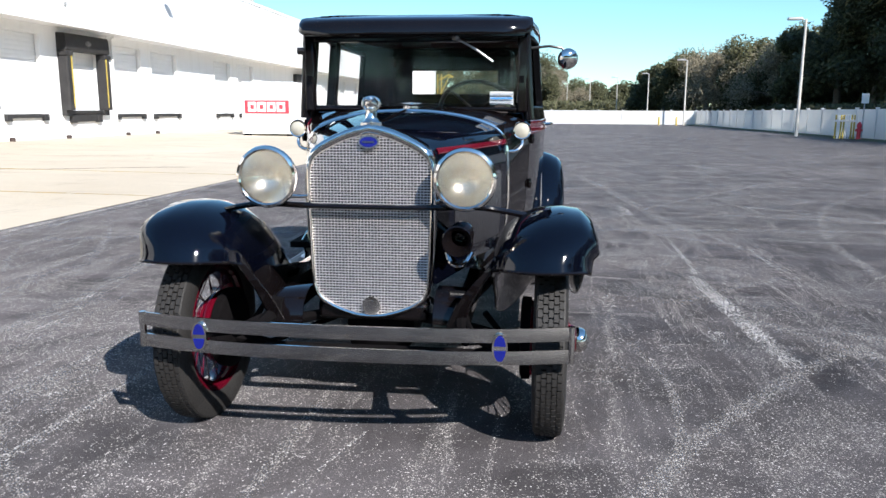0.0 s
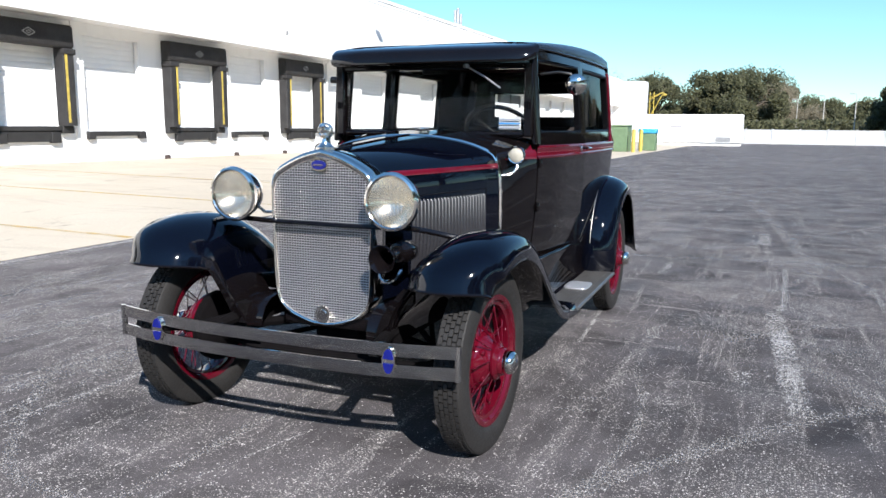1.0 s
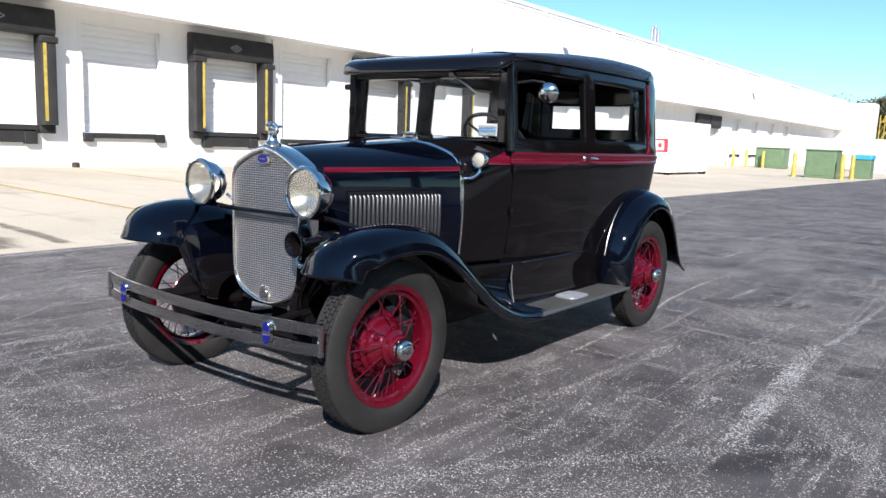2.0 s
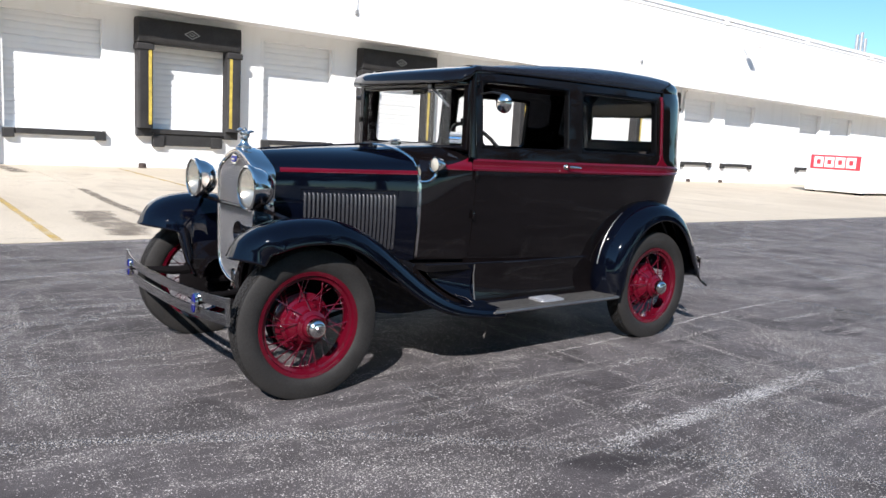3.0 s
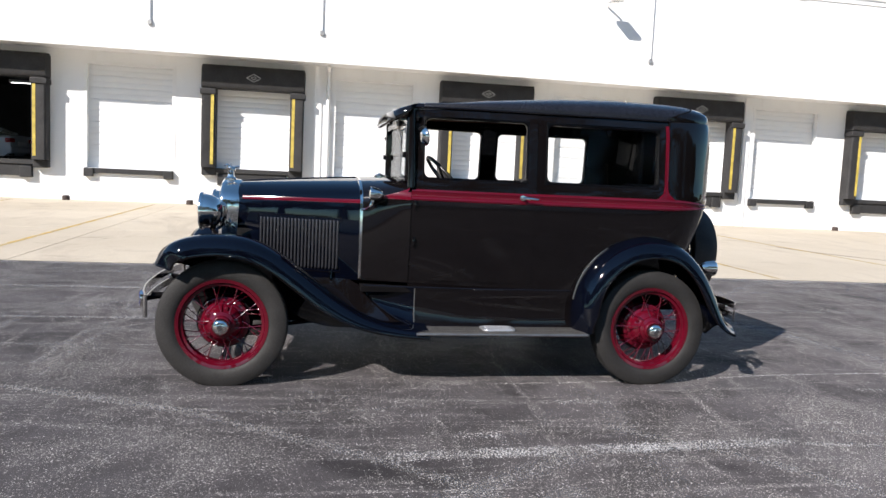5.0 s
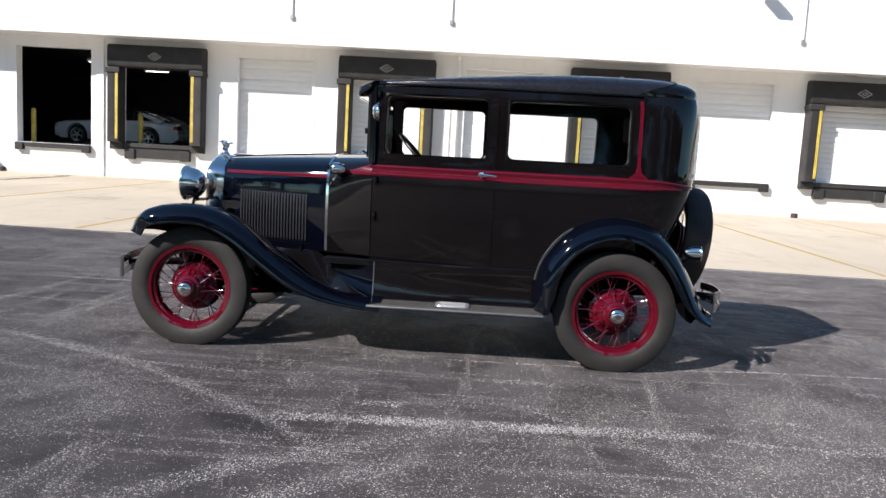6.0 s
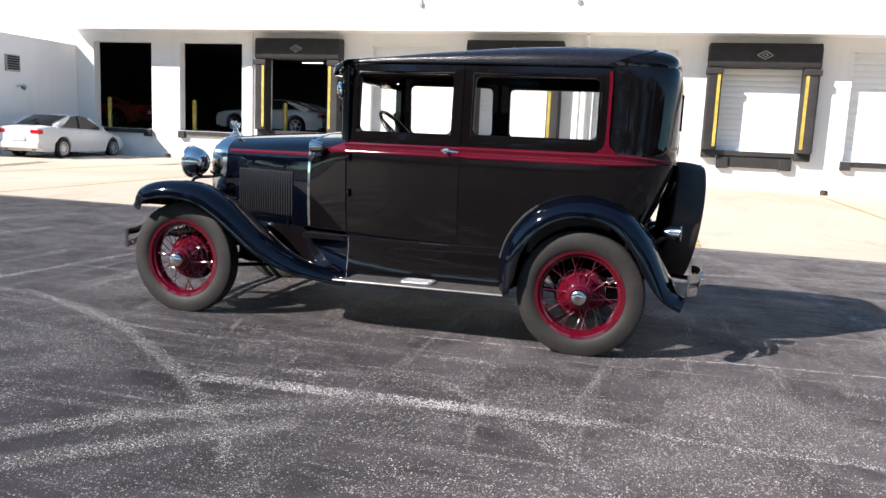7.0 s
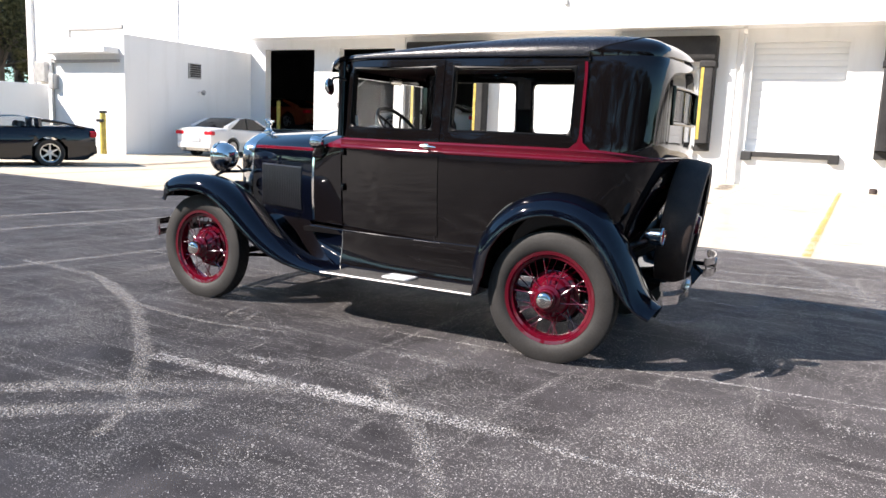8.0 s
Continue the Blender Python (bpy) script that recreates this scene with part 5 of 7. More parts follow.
# --- running boards, aprons, chassis
for s in SIDES:
    x0, x1 = sorted((s * 0.615, s * 0.825))
    rb = part("running_board", boxes((x0, x1, 1.13, 2.19, 0.315, 0.340)), MAT_RUBBER, car, "ribbed rubber running board", bevel=0.006)
    for k in range(9):
        x = s * (0.635 + 0.019 * k)
        part("rib", boxes((x - 0.005, x + 0.005, 1.15, 2.18, 0.3395, 0.3435)), MAT_RUBBER, rb)
    part("edge_trim", bar([(s * 0.828, 1.12, 0.330), (s * 0.828, 2.19, 0.330)], 0.009, 8), TRIM_GLINT_METAL, rb, "dull metal edge trim")
    part("inner_trim", bar([(s * 0.622, 1.14, 0.348), (s * 0.622, 2.18, 0.348)], 0.006, 8), TRIM_GLINT_METAL, rb)
    bm = bmesh.new()
    loft(bm, [[(s * 0.715 + 0.072 * math.copysign(abs(math.cos(t)) ** 0.35, math.cos(t)), 1.64 + 0.105 * math.copysign(abs(math.sin(t)) ** 0.5, math.sin(t)), z) for t in (2 * math.pi * k / 28 for k in range(28))] for z in (0.340, 0.351)], True, True)
    step = part("step_plate", bm, STEP_METAL, rb, "bright metal step plate with rounded corners", bevel=0.003)
    for k in range(7):
        part("step_rib", boxes((s * 0.715 - 0.055 + 0.017 * k, s * 0.715 - 0.047 + 0.017 * k, 1.56, 1.72, 0.350, 0.354)), STEP_METAL, step)
    edge = ((0.648, 0.341), (0.630, 0.352), (0.622, 0.385), (0.624, 0.44), (0.634, 0.51), (0.645, 0.555), (0.645, 0.572), (0.632, 0.580))
    sill = lambda y: lerp(y, [(0.82, -0.100), (1.12, -0.040), (1.5, -0.008), (2.22, 0.0)])
    bm = bmesh.new()
    loft(bm, [[(s * (x + sill(y) * smooth((z - 0.36) / 0.2)), y, z) for x, z in edge] for y in (1.13, 1.3, 1.5, 1.9, 2.22)], False)
    ap = part("splash_apron", bm, BLACK_PAINT, car, "glossy black valance panel", solid=0.006)
    bm, rows = bmesh.new(), []
    for k in range(10):
        y0 = 0.82 + 0.31 * k / 9
        row = []
        for q in range(9):
            u = q / 8
            y = y0 + 0.28 * (1 - u) ** 2.0 * (1 - k / 9)
            zb = lerp(y, FF) + 0.004
            xb, xt = 0.648 + 0.012 * (1 - k / 9), 0.645 + sill(y)
            row.append((s * (xt + (xb - xt) * (1 - u) ** 3.0 - 0.022 * math.sin(math.pi * u)), y, zb + (0.572 - zb) * u ** 1.25))
        rows.append(row)
    loft(bm, rows, False)
    fr = part("apron_front", bm, SKY_TINT_BLACK, car, "curved black panel joining fender and valance, sky blue put into its colour", solid=0.006)
    part("edge_bead", bar([(r[-1][0], r[-1][1], r[-1][2] + 0.004) for r in rows], 0.006, 6), BLACK_PAINT, fr)
    part("front_bead", bar(rows[0], 0.005, 6), BLACK_PAINT, fr)
    # the seam's glint is put in as bright metal
    part("seam", bar([(s * (x + sill(1.13) * smooth((z - 0.36) / 0.2) + 0.004), 1.13, z) for x, z in edge[:-1]], 0.0035, 6), TRIM_GLINT_METAL, ap, "thin seam bead, its glint put in as bright metal")
    part("top_bead", bar([(s * (0.645 + sill(y)), y, 0.578) for y in (1.13, 1.3, 1.5, 1.9, 2.22)], 0.0055, 6), BLACK_PAINT, ap)
    # curved cover over the frame beside the radiator's foot
    bm = bmesh.new()
    loft(bm, [[(s * x, y, z - 0.25 * (x - 0.25) ** 1.5) for y, z in ((0.06, 0.545), (-0.04, 0.548), (-0.09, 0.536), (-0.13, 0.508), (-0.150, 0.470), (-0.155, 0.430))] for x in (0.25, 0.28, 0.31, 0.34, 0.37)], False)
    part("frame_cover", bm, BLACK_PAINT, car, "rounded black cover over the frame end", solid=0.005)
    part("frame_rail", boxes((s * 0.36 - 0.025, s * 0.36 + 0.025, -0.16, 3.0, 0.42, 0.52)), CHASSIS, car)
    part("frame_horn", bar([(s * 0.36, -0.14, 0.47), (s * 0.37, -0.28, 0.46), (s * 0.40, -0.45, 0.475)], [0.03, 0.022, 0.016]), CHASSIS, car)
    part("shock_arm", bar([(s * 0.44, -0.05, 0.47), (s * 0.52, -0.02, 0.36)], 0.012), CHASSIS, car)
ax = bmesh.new()
tube(ax, [(-0.64, 0, 0.33), (-0.50, 0, 0.31), (-0.40, 0, 0.285), (0.40, 0, 0.285), (0.50, 0, 0.31), (0.64, 0, 0.33)], 0.022)
part("front_axle", ax, CHASSIS, car)
ax = bmesh.new()
tube(ax, [(-0.62, BASE, 0.35), (-0.14, BASE, 0.35), (0, BASE, 0.35), (0.14, BASE, 0.35), (0.62, BASE, 0.35)], [0.035, 0.05, 0.12, 0.05, 0.035], 14)
part("rear_axle", ax, CHASSIS, car)
part("cross_spring", bar(spline([(-0.52, 0, 0.36), (-0.25, 0, 0.42), (0, 0, 0.45), (0.25, 0, 0.42), (0.52, 0, 0.36)], 3), 0.022), CHASSIS, car)
part("tie_rod", bar([(-0.60, 0.12, 0.30), (0.60, 0.12, 0.30)], 0.010), CHASSIS, car)
for s in SIDES:
    part("radius_rod", bar([(s * 0.48, 0.02, 0.28), (s * 0.05, 0.95, 0.30)], 0.013), CHASSIS, car)
    part("torque_rod", bar([(s * 0.58, BASE - 0.05, 0.33), (s * 0.06, 1.30, 0.36)], 0.014), CHASSIS, car)
part("oil_pan", boxes((-0.14, 0.14, 0.06, 0.62, 0.26, 0.45)), CHASSIS, car, bevel=0.05)
part("gearbox", boxes((-0.12, 0.12, 0.62, 1.15, 0.33, 0.55)), CHASSIS, car, bevel=0.05)
part("torque_tube", bar([(0, 1.15, 0.42), (0, BASE, 0.35)], 0.035), CHASSIS, car)
part("engine_block", boxes((-0.12, 0.12, 0.10, 0.66, 0.45, 0.98)), CHASSIS, car, bevel=0.02)
part("firewall", boxes((-0.47, 0.47, 0.785, 0.797, 0.60, 1.16)), CHASSIS, car)
part("floor_pan", boxes((-0.60, 0.60, 0.80, 2.95, 0.545, 0.575)), CHASSIS, car)
part("gravel_pan", boxes((-0.22, 0.22, -0.05, 0.06, 0.42, 0.50)), BLACK_PAINT, car, bevel=0.02)
part("exhaust", bar([(-0.20, 0.6, 0.34), (-0.28, 1.2, 0.30), (-0.28, 1.9, 0.30), (-0.30, 3.05, 0.33)], [0.022, 0.05, 0.05, 0.02]), CHASSIS, car)

# --- bumpers
FB = lambda x: -0.500 + 0.085 * (abs(x) / 0.765) ** 2.6
xs = [-0.765 + 1.516 * k / 24 for k in range(25)]


def blade(z, pts, h=0.0235, t=0.004):
    bm = bmesh.new()
    loft(bm, [[(x, y - t, z - h), (x, y - t - 0.002, z), (x, y - t, z + h), (x, y + t, z + h), (x, y + t, z - h)] for x, y in pts], True, True)
    return bm


bumper = part("front_bumper", blade(0.507, [(x, FB(x)) for x in xs]), DULL_CHROME, car, "two-bar bright metal front bumper")
part("lower_bar", blade(0.430, [(x, FB(x)) for x in xs]), DULL_CHROME, bumper)
for s in SIDES:
    part("end_bolt", bar([(s * 0.750, FB(0.750), 0.405), (s * 0.750, FB(0.750), 0.532)], 0.012), DULL_CHROME, bumper)
    y = FB(0.515) - 0.004
    part("clamp", disc(0.026, 0.050, s * 0.515, y - 0.014, y, 0.468), CHROME, bumper, "oval chrome clamp with blue enamel")
    for z0, z1 in ((0.476, 0.513), (0.425, 0.461)):
        bm = bmesh.new()
        ring = [(s * 0.515 + 0.020 * math.cos(t), 0.468 + 0.045 * math.sin(t)) for t in (2 * math.pi * k / 32 for k in range(32))]
        ring = [(x, min(z1, max(z0, z))) for x, z in ring]
        loft(bm, [[(x, yy, z) for x, z in ring] for yy in (y - 0.013, y - 0.0175)], True, True)
        part("enamel", bm, BLUE_ENAMEL, bumper)
    part("bumper_iron", bar([(s * 0.515, FB(0.515), 0.468), (s * 0.43, -0.40, 0.468), (s * 0.38, -0.20, 0.47)], 0.014), CHASSIS, bumper)
for s in SIDES:
    # short rear bumpers either side of the spare wheel
    pts = [(s * x, y) for x, y in ((0.30, 3.275), (0.33, 3.298), (0.42, 3.315), (0.56, 3.305), (0.66, 3.280), (0.735, 3.225))]
    rbm = part("rear_bumper", blade(0.500, pts), DULL_CHROME, car, "short two-bar bright metal rear bumper")
    part("lower_bar", blade(0.425, pts), DULL_CHROME, rbm)
    for x, y in ((0.31, 3.285), (0.728, 3.232)):
        part("end_bolt", bar([(s * x, y, 0.405), (s * x, y, 0.522)], 0.006), DULL_CHROME, rbm)
    part("clamp", disc(0.026, 0.050, s * 0.47, 3.308, 3.326, 0.463), CHROME, rbm)
    part("bumper_iron", bar([(s * 0.47, 3.31, 0.463), (s * 0.42, 3.15, 0.47), (s * 0.37, 2.98, 0.47)], 0.014), CHASSIS, rbm)

# --- rear: tank cover, spare wheel, tail lamps
bm = bmesh.new()
loft(bm, [[(x, y, z) for x in (-0.56, -0.3, 0, 0.3, 0.56)] for y, z in ((2.90, 0.58), (2.96, 0.50), (3.06, 0.44), (3.10, 0.40))], False)
part("rear_valance", bm, BLACK_PAINT, car, solid=0.006)
spare = build_wheel("spare_wheel", pose(0, 3.175, 0.768, 0, 0, 5) @ pose(0, 0, 0, -97, 0, 0), BROWN_RUBBER, "spare red wire wheel with dark tyre on the tail", False)
part("tyre_cover", turned([(0.315, -0.080), (0.345, -0.090), (0.364, -0.086), (0.373, -0.072), (0.376, 0.0), (0.373, 0.072), (0.364, 0.086), (0.345, 0.090), (0.315, 0.080)], seg=56), BROWN_RUBBER, spare, "smooth dusty brown tyre cover", solid=0.003)
part("spare_bracket", bar([(0, 3.02, 0.66), (0, 3.08, 0.72), (0, 3.16, 0.795)], [0.03, 0.03, 0.045]), CHASSIS, car)
for s in SIDES:
    m = pose(s * 0.53, 3.165, 0.735) @ pose(0, 0, 0, -90, 0, 0)
    tl = part("tail_lamp", turned([(0.0, -0.095), (0.028, -0.085), (0.046, -0.050), (0.050, 0.0), (0.054, 0.006), (0.050, 0.014)], m, 24), CHROME, car, "chrome drum-shaped tail lamp")
    part("lens", turned([(0.047, 0.004), (0.030, 0.007), (0.0, 0.008)], m, 20), RED_LAMP, tl)
    part("lamp_arm", bar([(s * 0.58, 2.95, 0.66), (s * 0.54, 3.02, 0.675), (s * 0.53, 3.11, 0.71)], 0.016), BLACK_PAINT, tl)

# --- cowl lamps and mirror
for s in SIDES:
    m = pose(s * 0.556, 0.845, 1.140) @ pose(0, 0, 0, 90, 0, 0)
    cl = part("cowl_lamp", turned([(0.0, -0.075), (0.018, -0.070), (0.034, -0.048), (0.041, -0.015), (0.042, 0.0)], m, 24), CHROME, car, "small chrome cowl lamp")
    part("lens", turned([(0.038, 0.0), (0.026, 0.008), (0.0, 0.012)], m, 20), PALE_LENS, cl, "pale lamp glass")
    part("rim", turned([(0.038, -0.004), (0.044, 0.0), (0.042, 0.007), (0.037, 0.005)], m, 24), CHROME, cl)
    part("lamp_arm", bar(spline([(s * 0.492, 0.80, 1.040), (s * 0.53, 0.825, 1.045), (s * 0.556, 0.845, 1.07), (s * 0.556, 0.86, 1.105)], 3), 0.009), CHROME, cl)
mm = pose(0.775, 1.130, 1.492) @ pose(0, 0, 0, 98, 0, 12)
mir = part("side_mirror", turned([(0.0, 0.030), (0.028, 0.026), (0.047, 0.013), (0.053, 0.0), (0.048, -0.006)], mm, 28), CHROME, car, "round chrome side mirror")
part("mirror_glass", turned([(0.048, -0.005), (0.0, -0.004)], mm, 24), CHROME, mir)
part("mirror_arm", bar([(0.59, 1.12, 1.545), (0.68, 1.125, 1.555), (0.745, 1.13, 1.545), (0.775, 1.135, 1.50)], 0.007), BLACK_PLASTIC, mir)

# --- inside
dash = bmesh.new()
box(dash, -0.55, 0.55, 1.10, 1.16, 1.10, 1.22)
part("dashboard", dash, BLACK_PAINT, car, bevel=0.02)
part("instrument_cluster", disc(0.10, 0.05, 0, 1.165, 1.16, 1.16), DULL_CHROME, car)
wm = pose(0.30, 1.365, 1.235) @ pose(0, 0, 0, -48, 0, 0)
sw = part("steering_wheel", turned([(0.200 + 0.012 * math.cos(t), 0.012 * math.sin(t)) for t in (2 * math.pi * k / 10 for k in range(10))], wm, 40, True), BLACK_PLASTIC, car, "thin black four-spoke steering wheel")
for k in range(4):
    a = math.pi / 4 + k * math.pi / 2
    part("wheel_spoke", bar([wm @ Vector((0, 0, -0.02)), wm @ Vector((0.2 * math.cos(a), 0.2 * math.sin(a), 0))], 0.008), BLACK_PLASTIC, sw)
part("steering_column", bar([wm @ Vector((0, 0, 0.0)), wm @ Vector((0, 0, -0.62))], 0.016), CHASSIS, sw)
for s in SIDES:
    part("front_seat", boxes((s * 0.30 - 0.25, s * 0.30 + 0.25, 1.48, 1.93, 0.72, 0.90)), DARK_CLOTH, car, "dark cloth front seat", bevel=0.05)
    bm = bmesh.new()
    box(bm, s * 0.30 - 0.25, s * 0.30 + 0.25, 0, 0.09, 0, 0.44, pose(0, 1.90, 0.82, -12, 0, 0))
    part("seat_back", bm, DARK_CLOTH, car, bevel=0.04)
part("rear_seat", boxes((-0.52, 0.52, 2.38, 2.84, 0.70, 0.88)), DARK_CLOTH, car, bevel=0.05)
bm = bmesh.new()
box(bm, -0.52, 0.52, 0, 0.10, 0, 0.46, pose(0, 2.80, 0.84, -13, 0, 0))
part("rear_seat_back", bm, DARK_CLOTH, car, bevel=0.05)
bm = bmesh.new()
loft(bm, [[Vector((v.x * 0.96, v.y * 0.985 + 0.03, v.z - 0.03)) for v in r] for r in rings[1:]])
bmesh.ops.remove_doubles(bm, verts=bm.verts, dist=1e-4)
part("headlining", bm, MAROON_CLOTH, car, "dark maroon cloth headlining")
im = part("inner_mirror", boxes((-0.075, 0.075, 1.118, 1.130, 1.555, 1.600)), BLACK_PLASTIC, car, bevel=0.005)
part("mirror_glass", boxes((-0.070, 0.070, 1.1305, 1.1325, 1.560, 1.595)), CHROME, im)

# ---- modern cars ----
def modern_car(name, m, label, length, width, belt, roof, paint, wheel_r, base, front_over, deck, cabin, clear=0.20, spokes=10, glass=None, group=""):
    """A closed car, nose to local -y from 0 to length. belt, deck: (y, z) of the body's top line; cabin: (y, z) of the roofline."""
    c = thing(name, m, label, "car", group)
    w = width / 2
    wy = (front_over, front_over + base)

    def under(y):
        z = clear
        for q in wy:
            r = wheel_r + 0.065
            if abs(y - q) < r:
                z = max(z, wheel_r + math.sqrt(r * r - (y - q) ** 2) * 0.98)
        return z

    ys = sorted({round(length * k / 46, 3) for k in range(47)} | {round(q + d * (wheel_r + 0.065), 3) for q in wy for d in (-1, -0.9, -0.6, -0.3, 0, 0.3, 0.6, 0.9, 1)})
    bm, rings = bmesh.new(), []
    for y in ys:
        t = y / length
        taper = 1 - 0.16 * (abs(2 * t - 1) ** 5) - 0.02 * abs(2 * t - 1)
        ww, top, u = w * taper, lerp(y, deck), under(y)
        u = max(u, clear + 0.16 * smooth((0.05 - t) / 0.05) + 0.16 * smooth((t - 0.95) / 0.05))
        sh = top - 0.10
        mid = max(u + 0.01, (clear + top) / 2)
        half = [(ww * 0.93, u), (ww * 0.985, max(u + 0.005, mid - 0.1)), (ww, max(mid, u + 0.012)), (ww * 0.985, max(sh, u + 0.02)), (ww * 0.93, top - 0.03), (ww * 0.80, top), (ww * 0.4, top + 0.018), (0, top + 0.024)]
        rings.append([(x, y, z) for x, z in half] + [(-x, y, z) for x, z in reversed(half[:-1])])
    loft(bm, rings, True, True)
    part("body", bm, paint, c, sharp=45)
    # glasshouse: pillars and roof in paint over dark glass
    cy = [y for y, _ in cabin]
    y0, y1 = cy[0], cy[-1]
    bm, rg, roofs = bmesh.new(), [], []
    for k in range(25):
        y = y0 + (y1 - y0) * k / 24
        zt, zb = lerp(y, cabin), lerp(y, deck) - 0.02
        wr = w * (0.90 - 0.20 * (zt - zb) / 0.6)
        rg.append([(w * 0.86, y, zb), (wr + 0.02, y, zb + (zt - zb) * 0.75), (wr, y, zt - 0.035), (wr * 0.85, y, zt - 0.008), (0, y, zt), (-wr * 0.85, y, zt - 0.008), (-wr, y, zt - 0.035), (-wr - 0.02, y, zb + (zt - zb) * 0.75), (-w * 0.86, y, zb)])
    loft(bm, rg, False)
    part("glasshouse", bm, glass or DARK_GLASS, c, "clear car windows" if glass else "dark tinted car windows", sharp=50)
    if glass:
        for s in SIDES:
            bm = bmesh.new()
            box(bm, s * w * 0.42 - 0.24, s * w * 0.42 + 0.24, 0, 0.14, 0, roof - belt + 0.10, pose(0, (y0 + y1) / 2 - 0.15, belt - 0.20, -16, 0, 0))
            part("seat_back", bm, DARK_CLOTH, c, bevel=0.06)
    bm = bmesh.new()
    i0 = next(k for k in range(25) if lerp(y0 + (y1 - y0) * k / 24, cabin) > roof - 0.09)
    i1 = max(k for k in range(25) if lerp(y0 + (y1 - y0) * k / 24, cabin) > roof - 0.07)
    loft(bm, [[(x * 1.012, y, z + 0.008) for x, y, z in r[2:7]] for r in rg[i0 : i1 + 1]], False)
    part("roof", bm, paint, c)
    for s in SIDES:
        e = 2 if s > 0 else 6
        l = 0 if s > 0 else 8
        up = lambda r: [(r[l][0] * 1.012, r[l][1], r[l][2]), (r[1 if s > 0 else 7][0] * 1.012, r[l][1], r[1 if s > 0 else 7][2]), (r[e][0] * 1.012, r[e][1], r[e][2] + 0.006)]
        for nm, k0 in (("front_pillar", 0), ("rear_pillar", 1)):
            ks = (0, 2, i0) if k0 == 0 else (i1, 22, 24)
            path = [Vector(rg[ks[0]][l]) * 1.0, Vector(rg[ks[2]][e])] if k0 == 0 else [Vector(rg[ks[0]][e]), Vector(rg[ks[2]][l])]
            part(nm, bar([path[0], path[0].lerp(path[1], 0.5) + Vector((s * 0.02, 0, 0.01)), path[1]], [0.05, 0.04, 0.035] if k0 == 0 else [0.03, 0.028, 0.025] if glass else [0.05, 0.09, 0.11]), paint, c)
        mid = rg[15 if glass else 13]
        part("centre_pillar", bar([mid[l], mid[e]], 0.085 if glass else 0.03), paint if glass else BLACK_PLASTIC, c)
        part("headlight", boxes((s * w * 0.66 - 0.16, s * w * 0.66 + 0.16, 0.02, 0.12, lerp(0.15, deck) - 0.22, lerp(0.15, deck) - 0.08)), LAMP_REFLECTOR, c, bevel=0.03)
        tz = lerp(length - 0.1, deck)
        tlb = boxes((s * w * 0.70 - 0.19, s * w * 0.70 + 0.19, length - 0.14, length + 0.012, tz - 0.22, tz - 0.08))
        part("tail_light", tlb, RED_LAMP, c, "red tail light", bevel=0.03)
        part("door_handle", boxes((s * w * 0.985 - 0.015, s * w * 0.985 + 0.015, y0 + 1.45, y0 + 1.63, belt - 0.16, belt - 0.13)), paint, c, bevel=0.008)
        part("exhaust_pipe", bar([(s * w * 0.55, length - 0.3, 0.28), (s * w * 0.55, length - 0.02, 0.28)], 0.04), DULL_CHROME, c)
        if cabin[0][0] > 0.5:
            part("door_mirror", turned([(0.0, -0.10), (0.07, -0.06), (0.09, 0.0), (0.06, 0.03), (0, 0.03)], pose(s * (w * 0.90 + 0.10), y0 + 0.42, belt + 0.03) @ pose(0, 0, 0, -90, 0, 0), 14), paint, c)
        for q in wy:
            wm = pose(s * (w - 0.125), q, wheel_r) @ pose(0, 0, 0, 0, 90 * s, 0)
            rr = wheel_r * 0.68
            wh = part("wheel", turned([(rr, -0.09), (rr + 0.012, -0.1), (wheel_r - 0.02, -0.105), (wheel_r, -0.085), (wheel_r, 0.085), (wheel_r - 0.02, 0.105), (rr + 0.012, 0.1), (rr, 0.09)], seg=36, close=True), RUBBER, c, "black tyre with alloy wheel")
            wh.matrix_basis = wm
            part("rim", turned([(rr + 0.004, 0.10), (rr - 0.015, 0.095), (rr - 0.025, 0.06), (rr - 0.02, -0.06)], seg=36), ALLOY, wh)
            part("brake_disc", turned([(rr * 0.72, 0.01), (0.03, 0.015)], seg=24), CHASSIS, wh)
            part("hub", turned([(0.065, 0.02), (0.06, 0.075), (0.04, 0.085), (0.0, 0.086)], seg=18), ALLOY, wh)
            sp = None
            for k in range(spokes):
                a = 2 * math.pi * k / spokes
                if sp is None:
                    bm = bmesh.new()
                    loft(bm, [[(0.05, -0.028, 0.05), (0.05, 0.028, 0.05), (0.05, 0.022, 0.078), (0.05, -0.022, 0.078)], [(rr - 0.01, -0.02, 0.065), (rr - 0.01, 0.02, 0.065), (rr - 0.01, 0.014, 0.09), (rr - 0.01, -0.014, 0.09)]], True, True)
                    sp = part("spoke", bm, ALLOY, wh)
                else:
                    like(sp, wh, Matrix.Rotation(a, 4, "Z"))
    # bumpers, sills
    part("front_bumper", boxes((-w * 0.80, w * 0.80, -0.025, 0.10, 0.26, 0.46)), paint, c, bevel=0.04)
    part("rear_bumper", boxes((-w * 0.82, w * 0.82, length - 0.12, length + 0.03, 0.30, 0.52)), paint, c, bevel=0.04)
    part("underside", boxes((-w * 0.80, w * 0.80, 0.25, length - 0.25, clear - 0.02, clear + 0.25)), CHASSIS, c)
    bm = boxes((-0.26, 0.26, length + 0.004, length + 0.035, 0.56, 0.68))
    part("plate", bm, WHITE_CARD, c)
    return c


